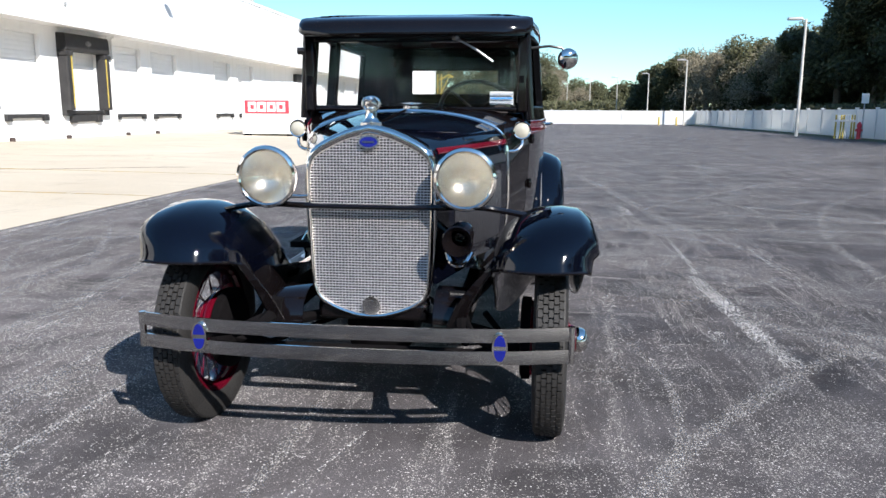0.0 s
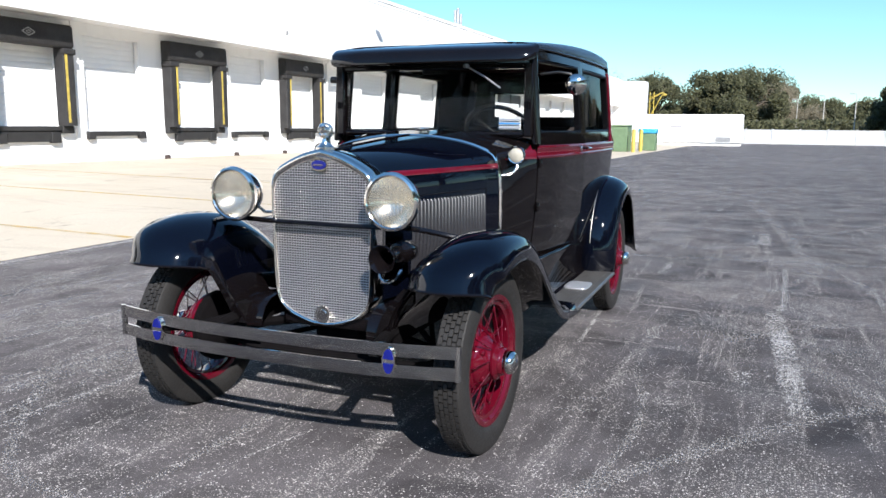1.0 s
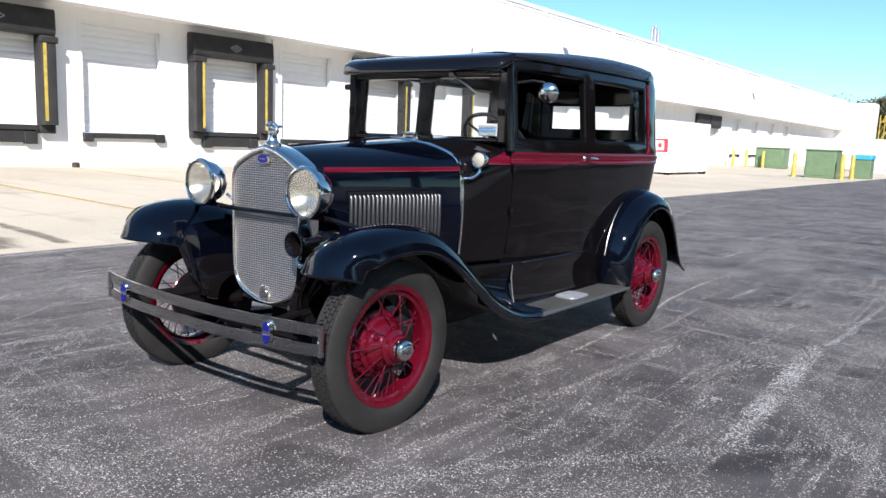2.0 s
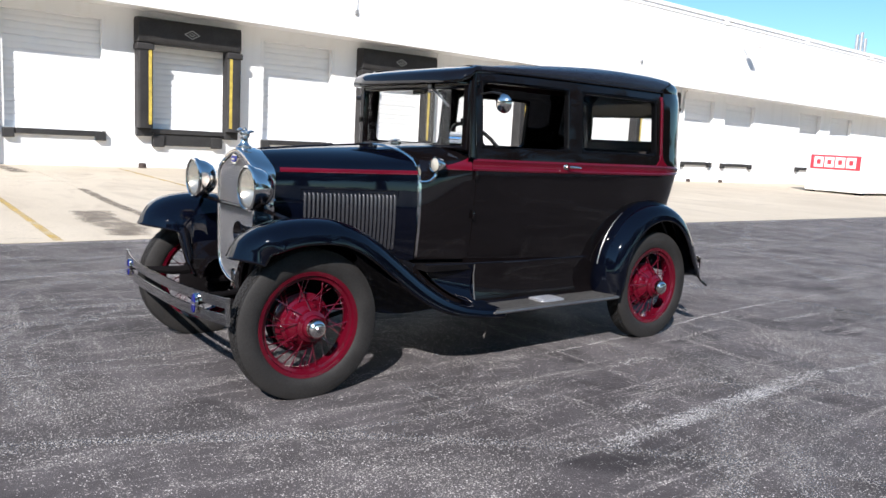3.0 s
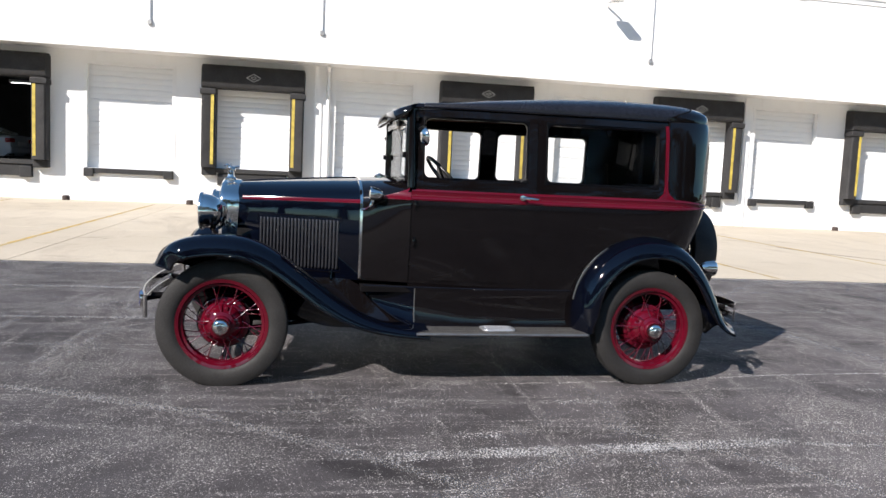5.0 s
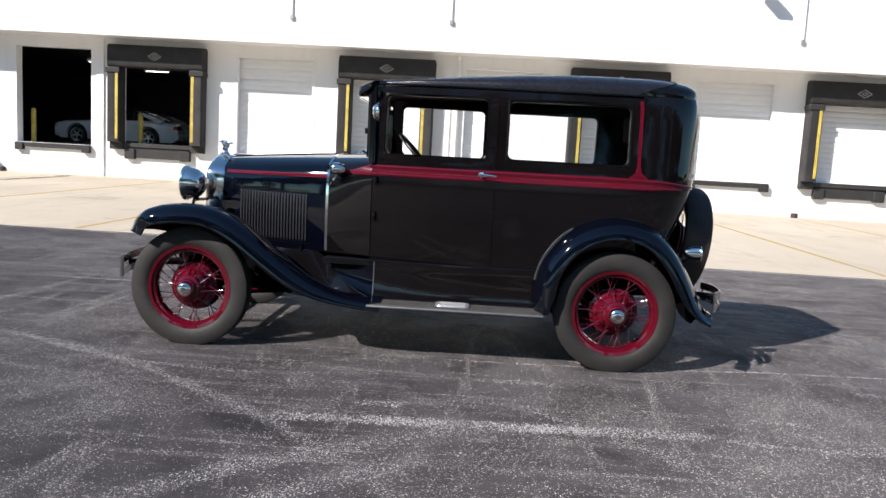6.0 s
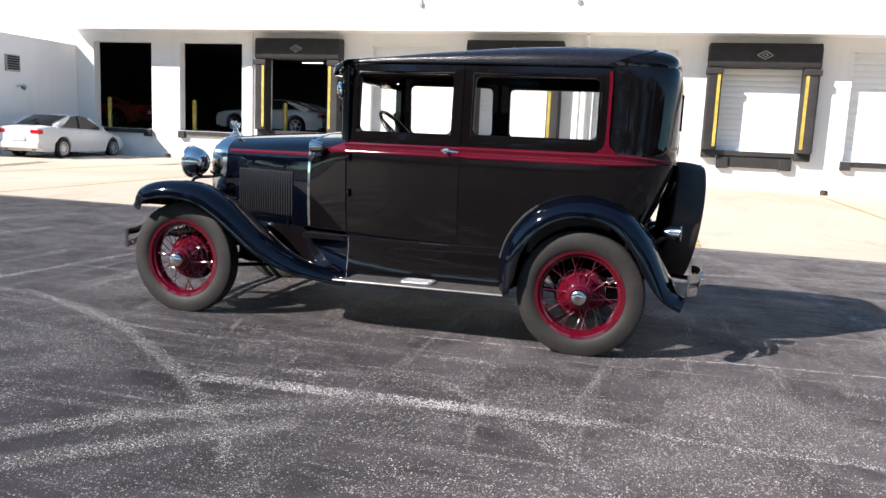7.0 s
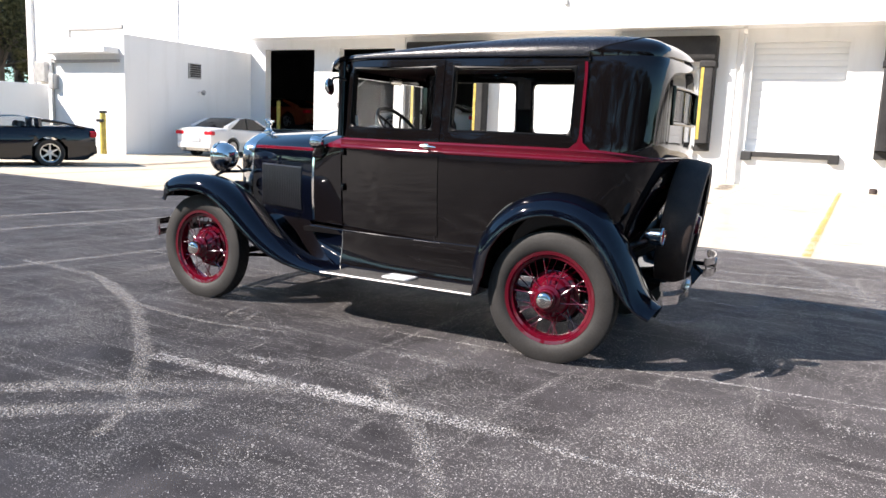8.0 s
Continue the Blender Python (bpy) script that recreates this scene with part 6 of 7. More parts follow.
# white sedan, nose to the dock wall
modern_car("sedan", pose(-17.45, -15.45, rise(-15.2) - 0.02, 0, 0, -84) @ Matrix.Diagonal((0.92, 0.92, 0.92, 1)), "white modern four-door sedan parked by the annex", 4.62, 1.80, 0.98, 1.43, CAR_WHITE, 0.325, 2.80, 0.78,
           [(0, 0.66), (0.25, 0.76), (1.2, 0.92), (1.5, 0.96), (3.6, 1.02), (4.2, 1.04), (4.62, 0.98)], [(1.15, 0.93), (1.62, 1.20), (2.08, 1.39), (2.6, 1.43), (3.05, 1.39), (3.45, 1.24), (3.85, 1.05)], spokes=10)
# dark low coupe
modern_car("coupe", pose(-4.05, -15.18, rise(-5.5), 0, 0, 64.5), "dark low sports coupe parked on the concrete", 4.50, 1.80, 0.86, 1.19, CAR_BLACK, 0.325, 2.44, 1.02,
           [(0, 0.56), (0.5, 0.70), (1.6, 0.86), (1.9, 0.88), (3.6, 0.96), (4.1, 0.98), (4.5, 0.93)], [(1.55, 0.87), (2.05, 1.06), (2.5, 1.17), (2.8, 1.19), (3.2, 1.16), (3.7, 1.08), (4.25, 0.97)], clear=0.17, spokes=6, glass=GLASS)
# cars inside the dim room
modern_car("muscle_car", pose(-22.4, -13.6, 1.047, 0, 0, -6), "white classic coupe standing inside the open bay", 4.75, 1.86, 0.90, 1.30, CAR_WHITE, 0.34, 2.75, 0.95,
           [(0, 0.74), (0.4, 0.82), (1.6, 0.90), (3.6, 0.95), (4.75, 0.86)], [(1.75, 0.92), (2.25, 1.20), (2.6, 1.29), (3.1, 1.29), (3.6, 1.15), (4.2, 0.96)], spokes=5)
modern_car("orange_car", pose(-22.0, -21.2, 1.047, 0, 0, -4), "dull orange coupe in the dark of the open bay", 4.6, 1.80, 0.92, 1.30, CAR_ORANGE, 0.33, 2.70, 0.9,
           [(0, 0.72), (0.4, 0.82), (1.6, 0.92), (3.6, 0.97), (4.6, 0.90)], [(1.7, 0.92), (2.2, 1.20), (2.6, 1.29), (3.1, 1.28), (3.6, 1.15), (4.1, 0.96)], spokes=5)

# ---- storage container with a red sign ----
box_c = thing("storage_container", pose(-12.0, 31.5, lean(31.5) + rise(-12.0)), "white storage container with a red lettered sign panel", "container")
part("body", boxes((-1.22, 1.22, 0.0, 4.9, 0.08, 2.45)), WHITE_PAINT, box_c, bevel=0.03)
for k in range(5):
    for s in SIDES:
        part("rib", boxes((s * 1.235 - 0.016, s * 1.235 + 0.016, 0.25 + 1.08 * k, 0.35 + 1.08 * k, 0.15, 2.40)), WHITE_PAINT, box_c)
part("sign", boxes((-1.06, 1.06, -0.022, -0.002, 1.02, 1.62)), RED_SIGN, box_c, "red sign panel with white block shapes")
for k in range(4):
    x = -0.90 + 0.46 * k
    part("sign_block", boxes((x, x + 0.40, -0.034, -0.023, 1.10, 1.22), (x, x + 0.11, -0.034, -0.023, 1.221, 1.54), (x + 0.29, x + 0.40, -0.034, -0.023, 1.221, 1.54), (x + 0.111, x + 0.289, -0.034, -0.023, 1.42, 1.54)), WHITE_CARD, box_c)
for x in (-1.05, 1.05):
    for y in (0.2, 4.6):
        part("foot", boxes((x - 0.14, x + 0.14, y - 0.16, y + 0.16, -0.02, 0.08)), CHASSIS, box_c)


# ---- far end of the lot ----
def on_ground(x, y):
    return lean(y) + (rise(x) if x < EDGE else 0)


tr = thing("trailer", pose(-4.75, 67.6, on_ground(-4.0, 67.6)), "long low white trailer at the end of the lot", "trailer")
part("body", boxes((-4.3, 4.0, -1.2, 1.2, 0.25, 2.66)), WHITE_PAINT, tr, bevel=0.06)
part("vent", boxes((-1.9, -0.9, -1.215, -1.199, 1.55, 1.72)), GREY_SEAM_SHADE, tr)
part("panel", boxes((1.9, 3.1, -1.215, -1.199, 0.35, 0.75)), GALV, tr)
part("skirt", boxes((-4.2, 3.9, -1.1, 1.1, 0.0, 0.25)), WHITE_PAINT, tr)

gb = thing("transformer_box", pose(-6.75, 42.6, on_ground(-6.75, 42.6)), "green steel transformer cabinet on the concrete", "utility box", "green cabinets")
part("cabinet", boxes((-0.75, 0.75, -0.7, 0.7, 0.0, 1.45)), GREEN_BOX, gb, bevel=0.04)
part("lid", boxes((-0.80, 0.80, -0.75, 0.75, 1.45, 1.53)), GREEN_BOX, gb, bevel=0.02)
part("door", boxes((-0.68, 0.68, -0.725, -0.70, 0.15, 1.35)), GREEN_BOX, gb, bevel=0.01)
copy_thing(gb, pose(-14.3, 60.6, on_ground(-14.3, 60.6)) @ Matrix.Diagonal((1.4, 1.2, 1.05, 1)))
for x, y in ((-16.9, 59.4), (-15.9, 59.4), (-14.6, 59.3), (-5.6, 41.6), (-5.5, 43.6), (-7.9, 41.4), (-8.9, 52.0), (-7.6, 52.0)):
    b = thing("bollard", pose(x, y, on_ground(x, y)), "tall yellow steel bollard on the concrete", "bollard", "yellow guard posts")
    part("post", turned([(0.11, -0.05), (0.11, 1.22), (0.07, 1.29), (0, 1.30)], seg=14), YELLOW, b)
bn = thing("waste_bin", pose(-5.5, 46.4, on_ground(-5.5, 46.4)), "green waste bin with a blue lid", "bin")
part("bin_body", boxes((-0.5, 0.5, -0.5, 0.5, 0, 1.05)), GREEN_BOX, bn, bevel=0.04)
part("bin_lid", boxes((-0.54, 0.54, -0.54, 0.54, 1.05, 1.35)), plain("blue_plastic", (0.05, 0.35, 0.55), 0.5), bn, bevel=0.06)
# low far hall with a yellow frame beside it
bm = boxes((-24, -13.8, 98.3, 101.0, -1.2, 7.0))
tagged(part("warehouse_end", bm, WHITE_WALL, bevel=0.05), "white end block of the warehouse", "building", kind="structure")
cr = thing("yellow_gantry", pose(-13.4, 100, on_ground(-13.4, 100)) @ Matrix.Diagonal((0.5, 1, 0.95, 1)), "yellow lattice steel frame beside the warehouse", "gantry")
for x in (0, 1.0):
    part("mast", bar([(x, 0, -0.6), (x, 0, 6.4)], 0.11, 6), YELLOW, cr)
for k in range(6):
    part("brace", bar([(0, 0, k * 1.05), (1.0, 0, k * 1.05 + 1.0)], 0.04, 5), YELLOW, cr)
for dz in (0.0, -1.6):
    part("jib", bar([(0.5, 0, 5.6 + dz * 1.4), (3.0, 0, 6.3 + dz * 0.2), (4.2, 0, 6.0)], 0.10, 6), YELLOW, cr)

# ---- fence ----
FX = 16.3
fence = thing("fence", Matrix(), "long white vinyl panel fence with square posts along the lot", "fence", kind="structure")


def fence_run(p, q, h, step=2.4):
    p, q = Vector((*p, 0)), Vector((*q, 0))
    n = max(1, round((q - p).length / step))
    ang = math.atan2((q - p).y, (q - p).x)
    st = (q - p).length / n
    post = panel = None
    for k in range(n + 1):
        c = p.lerp(q, k / n)
        m = pose(c.x, c.y, lean(c.y)) @ Matrix.Rotation(ang, 4, "Z")
        if post is None:
            bm = boxes((-0.065, 0.065, -0.065, 0.065, -0.1, h + 0.06))
            box(bm, -0.08, 0.08, -0.08, 0.08, h + 0.06, h + 0.09)
            post = part("post", bm, FENCE_WHITE, fence)
            post.matrix_basis = m
            bm = boxes((0.066, st - 0.066, -0.02, 0.02, 0.05, h - 0.12), (0.066, st - 0.066, -0.035, 0.035, h - 0.12, h), (0.066, st - 0.066, -0.035, 0.035, 0.05, 0.20))
            panel = part("panel", bm, FENCE_WHITE, fence)
            panel.matrix_basis = m
        else:
            like(post, fence, m, "post")
            if k < n:
                like(panel, fence, m, "panel")


fence_run((FX, -60), (FX, 79), 1.45)
fence_run((FX - 0.14, 79), (-13.0, 79), 1.45)
# marker posts before the far fence
for x, y in ((12.2, 76.5), (13.9, 76.5)):
    mp = thing("marker_post", pose(x, y, lean(y)), "short pale yellow marker post before the fence", "post", "marker posts")
    part("post", turned([(0.09, -0.02), (0.09, 0.78), (0.06, 0.84), (0.0, 0.85)], seg=12), YELLOW, mp)
# grass verge under the fence
GRASS = plain("rough_grass", (0.06, 0.075, 0.03), 0.95, 0.0, 0.4, 2.0, 0.6)
bm = bmesh.new()
loft(bm, [[(x, y, lean(y) + z) for x, z in ((FX - 0.9, 0.005), (FX - 0.7, 0.05), (FX + 3, 0.12), (FX + 60, 0.3), (FX + 300, 0.3))] for y in (-40, 4, 60, 130, 160, 600)], False)
tagged(part("verge", bm, GRASS), "rough grass verge along the fence", "verge", kind="structure")

# lamp posts
for x, y, h in ((14.5, 41.5, 6.2), (14.7, 77.0, 6.4), (15.1, 108.0, 6.6), (12.5, 126, 6.9), (9.0, 140, 7.2), (5.2, 150, 7.0), (2.8, 158, 7.0)):
    lp = thing("street_lamp", pose(x, y, lean(y)), "tall pale lamp post with a single flat head", "street lamp", "lot lamp posts")
    part("pole", bar([(0, 0, -0.1), (0, 0, 0.5), (0, 0, h)], [0.105, 0.09, 0.06], 10), POLE_GREY, lp)
    part("lamp_arm", bar([(0, 0, h - 0.05), (-0.25, 0, h + 0.02)], 0.04, 6), GALV, lp)
    part("lamp_head", boxes((-0.95, -0.2, -0.17, 0.17, h - 0.04, h + 0.10)), GALV, lp, bevel=0.03)
# gate, sign and hydrant by the fence
gate = thing("fence_gate", pose(14.65, 36.3, lean(36.3), 0, 0, -90), "short yellow and white striped barrier gate by the fence", "gate")
for k in range(9):
    part("picket", boxes((-0.02, 0.02, 0.12 * k - 0.035, 0.12 * k + 0.035, 0.05, 1.18)), YELLOW if k in (0, 2, 3, 6, 7) else FENCE_WHITE, gate)
part("rail", boxes((0.021, 0.05, -0.05, 1.0, 0.85, 0.95)), FENCE_WHITE, gate)
hy = thing("fire_hydrant", pose(15.62, 36.0, lean(36)) @ Matrix.Diagonal((0.8, 0.8, 1.1, 1)), "small red fire hydrant by the fence", "hydrant")
part("barrel", turned([(0.16, 0), (0.16, 0.05), (0.11, 0.08), (0.11, 0.55), (0.14, 0.58), (0.12, 0.68), (0.05, 0.76), (0.0, 0.78)], seg=16), RED_SIGN, hy)
part("outlet", bar([(-0.2, 0, 0.42), (0.2, 0, 0.42)], 0.055, 10), RED_SIGN, hy)
sg = thing("road_sign", pose(15.75, 36.0, lean(36)), "white rectangular sign on a thin post", "sign")
part("post", bar([(0, 0, 0), (0, 0, 2.1)], 0.03, 6), GALV, sg)
part("plate", boxes((-0.17, 0.17, -0.05, -0.032, 1.72, 2.18)), FENCE_WHITE, sg, bevel=0.01)


# ---- trees ----
def tree(x, y, h, r, seed, leaf, label, leaves=5200, size=0.34, airy=0.0):
    rnd = random.Random(seed)
    t = thing("tree", pose(x, y, lean(y)), label, "tree", "trees beyond the fence")
    bm = bmesh.new()
    top = h * 0.55
    lx, ly = rnd.uniform(-0.5, 0.5), rnd.uniform(-0.5, 0.5)
    tube(bm, [(0, 0, -0.2), (lx * 0.3, ly * 0.3, top * 0.4), (lx, ly, top)], [h * 0.035, h * 0.026, h * 0.014], 8)
    clumps = []
    for k in range(9 + int(h)):
        a, e = rnd.uniform(0, 6.283), rnd.uniform(0.0, 1.0)
        rad = r * rnd.uniform(0.25, 0.95) * math.sqrt(max(0.15, 1 - (e - 0.3) ** 2))
        c = Vector((math.cos(a) * rad, math.sin(a) * rad, h * (0.30 + 0.60 * e)))
        clumps.append((c, r * rnd.uniform(0.22, 0.42)))
        s = Vector((lx * 0.6, ly * 0.6, h * rnd.uniform(0.25, 0.5)))
        tube(bm, [s, s.lerp(c, 0.5) + Vector((0, 0, 0.3)), c], [h * 0.012, h * 0.008, h * 0.003], 5)
    part("trunk", bm, BARK, t)
    verts, faces = [], []
    for i in range(leaves):
        c, cr = rnd.choice(clumps)
        d = Vector((rnd.gauss(0, 1), rnd.gauss(0, 1), rnd.gauss(0, 0.8)))
        d = d.normalized() * cr * (rnd.random() ** 0.45) * (1 + airy * rnd.random())
        p = c + d
        p.z = max(p.z, h * 0.10)
        u = Vector((rnd.gauss(0, 1), rnd.gauss(0, 1), rnd.gauss(0, 1))).normalized()
        v = u.orthogonal().normalized() * size * rnd.uniform(0.5, 1.1)
        u = u * size * rnd.uniform(0.6, 1.3)
        n = len(verts)
        verts += [p - u, p + v * 0.6, p + u, p - v * 0.6]
        faces.append((n, n + 1, n + 2, n + 3))
    me = bpy.data.meshes.new("crown")
    me.from_pydata(verts, [], faces)
    me.materials.append(leaf)
    o = new("crown", me)
    o.parent = t
    return t


OAK = "broad dark green oak with a dense uneven crown"
DRY = "thin brownish half-bare tree"
far = [(24.5, 88, 19, 7.5, 0), (21.8, 90, 17.0, 6.5, 0), (19.6, 92, 14.5, 5.5, 0), (17.4, 97, 10.6, 5.0, 0), (15.9, 100, 9.6, 4.6, 1), (14.4, 106, 10.6, 4.8, 0), (12.9, 110, 9.2, 4.6, 1), (11.4, 114, 9.6, 4.8, 1), (9.9, 118, 9.4, 4.8, 0), (8.5, 122, 8.6, 4.5, 0), (7.6, 128, 7.6, 4.2, 0),
       (26.5, 100, 20, 8, 0), (22.6, 108, 19, 7, 0), (18.6, 112, 12.0, 6, 0), (16.4, 122, 12.0, 6, 0), (13.6, 126, 11.5, 6, 0), (10.6, 134, 11.0, 6, 0)]
rows = [(0.67 + d * math.sin(radians(a)), -2.9 + d * math.cos(radians(a)), h, r, dry) for a, d, h, r, dry in far]
rows += [
        (13, 160, 5.2, 4, 0), (6, 158, 5.6, 4, 1), (9.5, 170, 6.2, 5, 0), (1.5, 160, 9.0, 5, 1), (-2.5, 152, 10.8, 5.5, 0), (-7, 144, 11.0, 5.5, 0), (-11, 146, 9.0, 4.5, 0), (-18, 140, 9.8, 5, 0), (-23, 146, 10.0, 5.5, 1), (-1, 168, 11.0, 6, 0), (5, 180, 7, 6, 0), (16, 165, 7, 6, 0),
        # unseen tall trees to the east, added to darken the car's reflections
        (46, 76, 24, 8, 0), (41, 63, 24, 8, 0), (39, 51, 24, 8, 0), (39, 38, 25, 8, 0), (42, 25, 26, 9, 0), (40, 13, 27, 9, 0), (42, 2, 27, 9, 0), (40, -9, 27, 9, 0), (42, -20, 26, 9, 0), (40, -32, 26, 9, 0), (42, -45, 24, 9, 0),
        (-22, -40, 9, 5, 0), (-16, -44, 10, 5.5, 0), (-27, -46, 11, 6, 0),
        # unseen trees to the south, added to darken reflections in glass and paint
        (-8, -52, 15, 8, 0), (3, -56, 17, 8, 0), (14, -53, 15, 8, 0), (25, -56, 17, 8.5, 0), (34, -52, 16, 8, 0), (-30, -58, 14, 8, 0), (-19, -60, 15, 8, 0)]
for k, (x, y, h, r, dry) in enumerate(rows):
    grow = 1.0 if x > 15 else 1.15
    near = y < -35 and x < 0
    tree(x, y, h * grow, r * (0.5 + 0.5 * grow), 11 + k, LEAF_DRY if dry else LEAF, DRY if dry else OAK, 9000 if dry else 30000 if near else 14000, 0.17 if dry else 0.13 if near else 0.26, 0.5 if dry else 0.15)
# undergrowth behind the fence
bm_v, bm_f = [], []
rnd = random.Random(31)
for k in range(52000):
    if k >= 30000:
        y = rnd.uniform(34, 125)
        top = 7.0 + 4.0 * noise.noise((y * 0.08, 11.0, 0))
        p = Vector((33.0 + rnd.uniform(0, 6), y, lean(y) + top * rnd.random() ** 0.8))
    elif k % 4:
        y = rnd.uniform(18, 140)
        p = Vector((26.0 + rnd.uniform(0, 8), y, lean(y) + (0.8 + 2.0 * noise.noise((y * 0.12, 3.0, 0)) ** 2 + 1.2) * rnd.random()))
    else:
        x = rnd.uniform(-28, 24)
        p = Vector((x, 136 + rnd.uniform(0, 8), lean(140) + (3.2 + 1.5 * noise.noise((x * 0.15, 7.0, 0))) * rnd.random()))
    u = Vector((rnd.gauss(0, 1), rnd.gauss(0, 1), rnd.gauss(0, 1))).normalized()
    v = u.orthogonal().normalized() * rnd.uniform(0.15, 0.3)
    u = u * rnd.uniform(0.2, 0.45)
    n = len(bm_v)
    bm_v += [p - u, p + v, p + u, p - v]
    bm_f.append((n, n + 1, n + 2, n + 3))
me = bpy.data.meshes.new("undergrowth")
me.from_pydata(bm_v, [], bm_f)
me.materials.append(LEAF)
tagged(new("undergrowth", me), "dense dark undergrowth behind the white fence", "shrubs", kind="stuff")
# far wood that closes the view
bm_v, bm_f = [], []
rnd = random.Random(77)
for k in range(26000):
    a = rnd.uniform(0, 6.283)
    d = rnd.uniform(230, 300)
    h = 9 + 4 * noise.noise((math.cos(a) * 9, math.sin(a) * 9, 0))
    p = Vector((math.cos(a) * d, math.sin(a) * d, -1.5 + h * rnd.random() ** 0.7))
    u = Vector((rnd.gauss(0, 1), rnd.gauss(0, 1), rnd.gauss(0, 1))).normalized()
    v = u.orthogonal().normalized() * 1.0
    n = len(bm_v)
    bm_v += [p - u * 1.4, p + v, p + u * 1.4, p - v]
    bm_f.append((n, n + 1, n + 2, n + 3))
me = bpy.data.meshes.new("far_wood")
me.from_pydata(bm_v, [], bm_f)
me.materials.append(LEAF)
tagged(new("far_wood", me), "distant dark green belt of trees", "wood", kind="stuff")

# ---- paint and scuffs on the ground ----
MARK_Z = [0.0045]
flat_mark("parking_line", [(1.93, 0.86), (1.89, 1.5), (1.85, 2.3), (1.81, 2.95)], 0.15, LINE_WHITE, "worn white parking line on the asphalt")
flat_mark("parking_line", [(1.84, 3.00), (1.89, 3.4), (1.89, 3.7), (1.92, 5.0)], 0.06, LINE_FAINT, "nearly worn away white parking line")
flat_mark("parking_line", [(0.74, 1.6), (0.71, 2.2), (0.66, 2.9), (0.54, 3.62), (0.48, 4.4), (0.44, 5.6)], 0.035, LINE_WHITE, "thin worn white line beside the car")
flat_mark("parking_line", [(EDGE + 0.12, -30), (EDGE + 0.12, 4), (EDGE + 0.12, 50)], 0.13, LINE_WHITE, "worn white edge line along the concrete")
for x, y, w, l in ((1.12, 2.08, 0.10, 0.34), (1.34, 1.09, 0.07, 0.09), (1.70, 6.86, 0.17, 1.05), (1.53, 3.34, 0.06, 0.20), (1.93, 0.89, 0.17, 0.07), (0.90, 4.35, 0.09, 0.60), (1.66, 1.34, 0.10, 0.26), (0.01, 7.0, 0.09, 1.05), (3.33, 6.95, 0.11, 1.1), (2.48, 4.33, 0.08, 0.16), (2.54, 3.75, 0.045, 1.0), (1.86, 3.12, 0.035, 0.30), (-2.29, 1.70, 0.08, 0.20), (-3.97, 3.50, 0.10, 0.42), (-0.45, 12.1, 0.12, 1.0), (0.9, 14.8, 0.15, 1.1), (5.6, 11.5, 0.10, 1.6), (1.0, 10.2, 0.08, 0.5), (0.55, 9.0, 0.07, 0.4), (4.2, 15.5, 0.12, 1.3)):
    flat_mark("paint_fleck", [(x, y - l / 2), (x + 0.01, y + l / 2)], w, LINE_WHITE, "small patch of worn white paint", 0.0042)
for pts, w in (([(-11.2, 1.5), (-9.5, 1.42), (-8.0, 1.40), (-6.2, 1.45), (-4.95, 1.40)], 0.26), ([(-7.6, 0.9), (-6.6, 0.75), (-5.7, 0.85), (-5.0, 0.7)], 0.75), ([(-10.6, 10.7), (-9.0, 11.2), (-7.8, 12.0), (-6.6, 12.6)], 0.22),
               ([(-17.2, -10.6), (-15.5, -10.4), (-13.2, -10.5)], 0.5), ([(-17.3, 0.9), (-16.2, 1.0), (-14.8, 1.1)], 0.6),
               ([(-12.5, -13.2), (-10.5, -12.6), (-8.6, -12.4), (-7.0, -12.9)], 0.7)):
    flat_mark("stain", [(v.x, v.y) for v in spline([(*p, 0) for p in pts], 5)], w, STAIN, "dark damp stain on the concrete", 0.003)
for pts, w in (([(-1.24, -0.75), (-1.225, -0.5), (-1.20, -0.1), (-1.17, 0.3)], 0.022), ([(-0.25, -0.75), (-0.255, -0.4)], 0.03), ([(-0.20, -1.3), (-0.18, -1.1), (-0.12, -0.67), (0.02, -0.15)], 0.020), ([(-2.19, 0.6), (-2.14, 0.95), (-2.12, 1.2)], 0.03),
               ([(-1.46, 0.0), (-1.40, 0.12)], 0.06), ([(-1.21, -0.34), (-1.18, -0.22)], 0.06), ([(-2.9, 1.6), (-2.85, 2.5)], 0.04), ([(-3.3, 0.2), (-3.2, 1.8)], 0.03)):
    flat_mark("paint_streak", pts, w, LINE_WHITE, "thin streak of scraped white paint", 0.0042)
for y in (-10.9, -7.4, -3.75, -0.05, 3.62, 7.3, 11.0):
    flat_mark("bay_line", [(EDGE - 0.05, y), (-8.2, y), (-12.0, y), (-16.9, y)], 0.10, LINE_YELLOW, "faded yellow bay line on the concrete", 0.004)

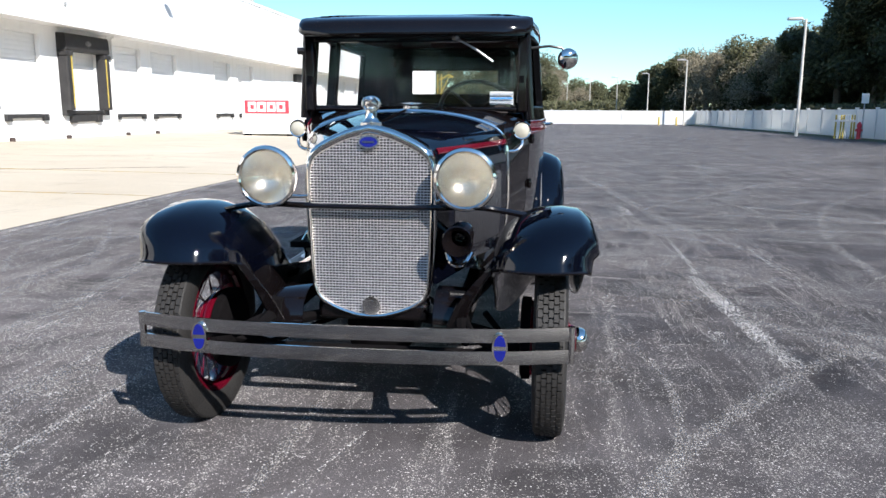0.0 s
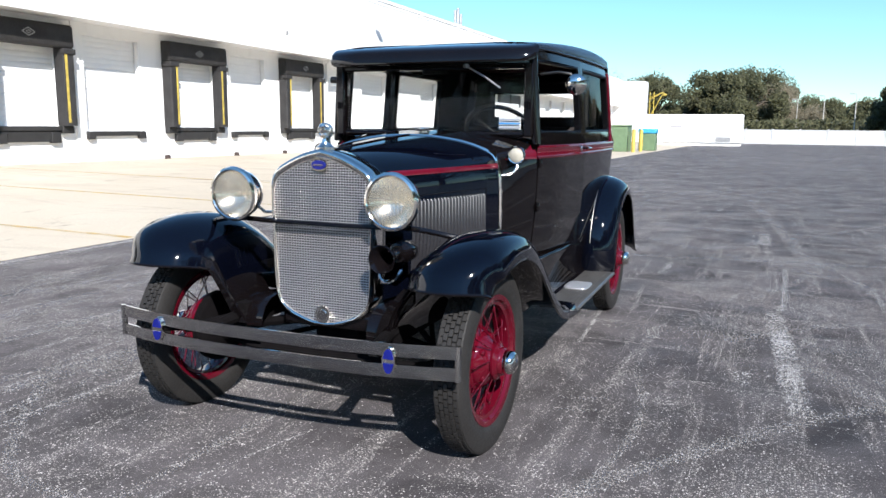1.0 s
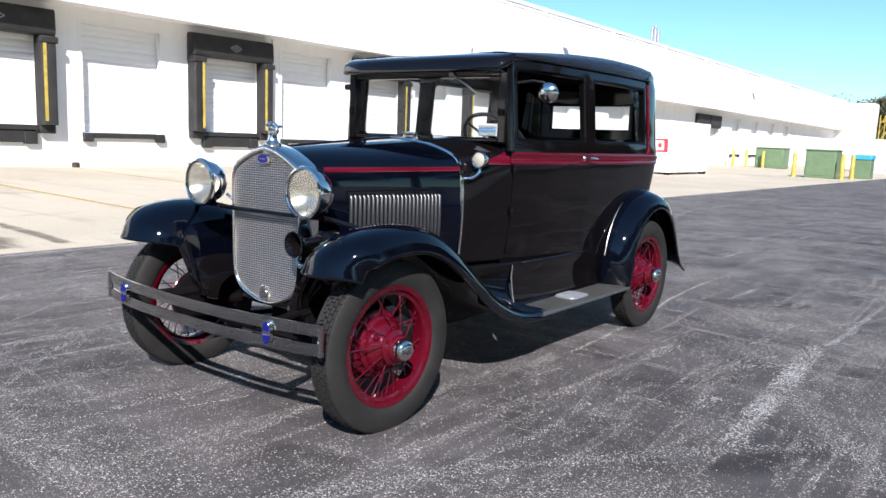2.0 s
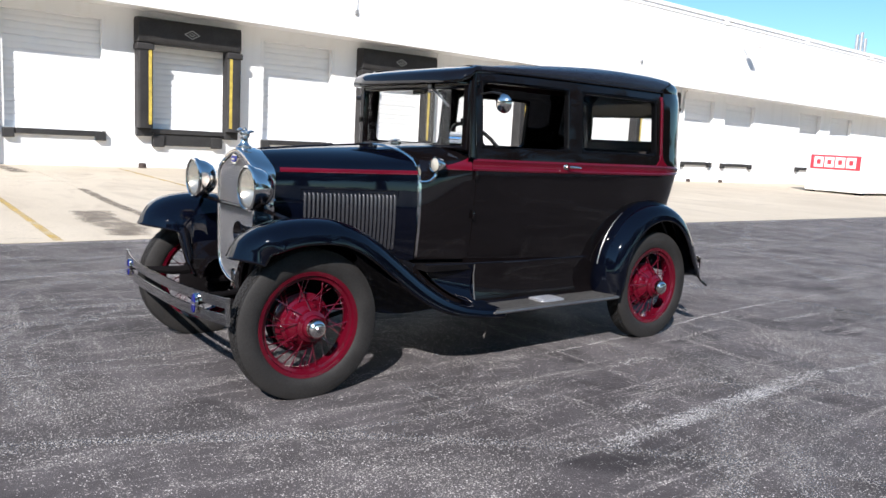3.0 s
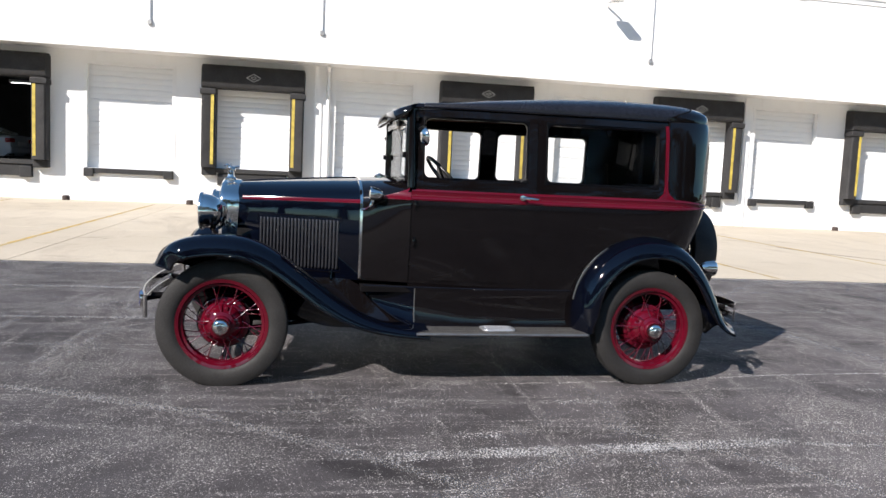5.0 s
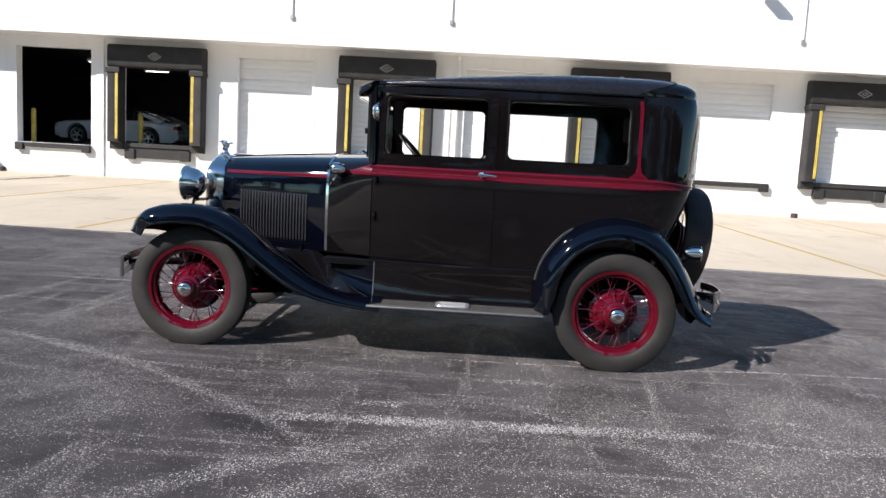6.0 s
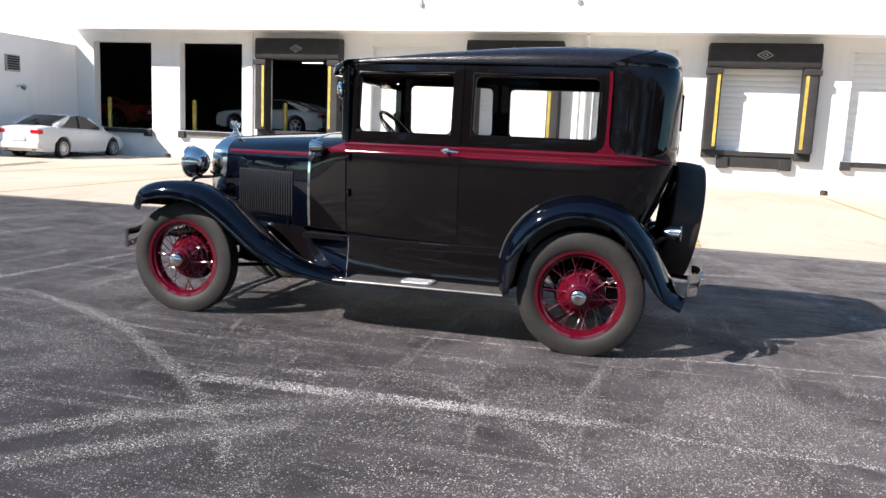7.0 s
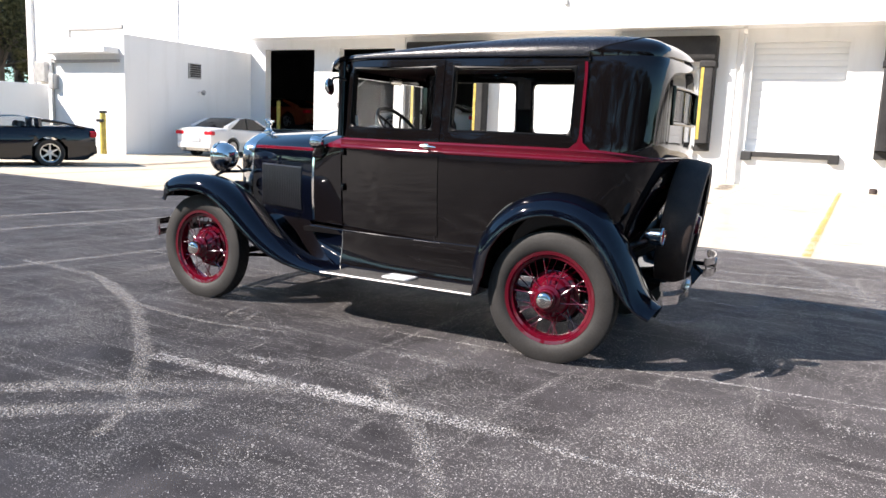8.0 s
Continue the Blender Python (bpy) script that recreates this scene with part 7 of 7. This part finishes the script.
for pts, w in (
    ([(0.72, -2.2), (0.75, -1.45), (0.88, -0.85), (1.23, -0.15), (1.64, 0.42), (2.0, 0.87), (2.36, 1.24)], 0.075),
    ([(2.30, 1.19), (2.50, 1.38), (2.80, 1.56)], 0.045),
    ([(2.95, 0.50), (2.6, 0.82), (2.36, 1.12), (2.1, 1.5), (1.9, 1.85)], 0.12),
    ([(3.2, 0.66), (2.8, 1.06), (2.55, 1.36), (2.3, 1.62)], 0.12),
    ([(0.48, -1.04), (-0.06, -1.03), (-0.50, -1.0), (-0.81, -0.93), (-1.22, -0.55), (-1.62, -0.1)], 0.045),
    ([(0.39, -1.17), (-0.32, -1.14), (-0.75, -1.10), (-1.14, -0.98), (-1.60, -0.51)], 0.045),
    ([(0.67, -1.36), (0.81, -1.03), (1.07, -0.55), (1.22, -0.07), (1.27, 0.43), (1.25, 0.74), (1.16, 1.18)], 0.036),
    ([(1.55, 2.05), (1.72, 2.25), (2.0, 2.55), (2.3, 2.8), (2.6, 3.0)], 0.07),
    ([(0.85, 0.50), (1.10, 0.57)], 0.03),
    ([(0.87, 0.66), (1.10, 0.74)], 0.03),
    ([(-1.24, -2.4), (-1.20, -0.6), (-1.17, 0.6), (-1.15, 2.2)], 0.06),
    ([(-1.62, -1.4), (-1.58, 0.1), (-1.50, 1.6)], 0.07),
    ([(-2.5, -0.6), (-2.3, 0.9), (-2.45, 2.6)], 0.09),
    ([(-0.27, -2.0), (-0.25, -0.6), (-0.24, 0.2)], 0.05),
    ([(1.62, 3.2), (1.95, 4.1), (2.28, 5.0)], 0.06),
    ([(2.26, 5.30), (2.34, 4.9), (2.44, 4.4), (2.52, 3.9), (2.60, 3.2)], 0.05),
    ([(3.2, 3.0), (3.5, 5.0), (4.4, 7.6), (6.0, 10.0)], 0.08),
    ([(2.4, 8.0), (4.2, 7.0), (7.0, 6.4)], 0.10),
    ([(1.4, 12.0), (4.0, 10.6), (8.0, 10.0), (12.0, 10.4)], 0.14),
    ([(0.5, 17.0), (4.0, 15.4), (9.0, 15.0)], 0.16),
    ([(4.0, 24.0), (7.0, 18.0), (11.0, 14.0)], 0.16),
    ([(2.0, 22.0), (6.0, 21.0), (12.0, 22.0)], 0.2),
    ([(-3.0, 9.0), (-1.0, 12.0), (2.0, 16.0)], 0.12),
):
    MARK_Z[0] += 0.0001
    flat_mark("tyre_scuff", [(v.x, v.y) for v in spline([(*p, 0) for p in pts], 5)], w * 1.5, SCUFF, "pale tyre scuff worn into the asphalt", MARK_Z[0])

# many more tyre tracks, smeared over the rest of the lot
tracks = thing("tyre_tracks", Matrix(), "faint pale tyre tracks crossing the asphalt lot", "markings", kind="structure")
rnd = random.Random(5)
for k in range(150):
    x, y = rnd.uniform(-4.0, 14.0), 4.5 + 60 * rnd.random() ** 1.6
    if k % 5 == 0:
        x, y = rnd.uniform(-4.2, -1.4), rnd.uniform(-6, 14)
    if k % 9 == 0:
        x, y = rnd.uniform(3.4, 9), rnd.uniform(-5, 6)
    far_off = 1 + 0.03 * max(0, y - 5)
    a = rnd.choice((rnd.gauss(0.1, 0.35), rnd.gauss(2.4, 0.4), rnd.gauss(1.5, 0.3)))
    turn, length, w = rnd.uniform(-0.09, 0.09), rnd.uniform(2.5, 9) * far_off, rnd.uniform(0.05, 0.13) * far_off
    n, z, strong = 16, 0.0010 + 0.000016 * k, rnd.uniform(0.45, 1.0)
    bm, rows, shares = bmesh.new(), [], []
    for i in range(n + 1):
        d = Vector((math.cos(a), math.sin(a)))
        across = [(max(x, EDGE + 0.3) - d.y * w * q, y + d.x * w * q) for q in (-1, -0.5, 0, 0.5, 1)]
        rows.append([(px, py, lean(py) + z) for px, py in across])
        shares.append(strong * math.sin(math.pi * i / n) ** 0.5 if 0 < i < n else 0.0)
        if -0.5 < x < 3.3 and -1.2 < y < 4.2:      # the tracks beside the car are laid one by one above
            shares[-1] *= 0.15
        x, y, a = x + d.x * length / n, y + d.y * length / n, a + turn * length / n
    cover = bm.verts.layers.float.new("cover")
    for row, share in zip(loft(bm, rows, False), shares):
        for v, c in zip(row, (0.0, 0.75, 1.0, 0.75, 0.0)):
            v[cover] = share * c
    part("track", bm, SCUFF_FAR, tracks)
for k in range(46):
    x, y = rnd.uniform(-4.3, -0.9), rnd.uniform(-2.6, 5.0)
    a, length = 1.5708 + rnd.gauss(0.05, 0.22), rnd.uniform(0.8, 3.5)
    bend = rnd.uniform(-0.10, 0.10) * length
    pts = [(x, y), (x + math.cos(a) * length / 2 + bend, y + math.sin(a) * length / 2), (x + math.cos(a) * length, y + math.sin(a) * length)]
    pts = [(max(p.x, EDGE + 0.25), p.y) for p in spline([(*p, 0) for p in pts], 6)]
    flat_mark("tyre_scuff", pts, rnd.uniform(0.03, 0.10), SCUFF, "pale tyre scuff worn into the asphalt", 0.0070 + 0.00004 * k)
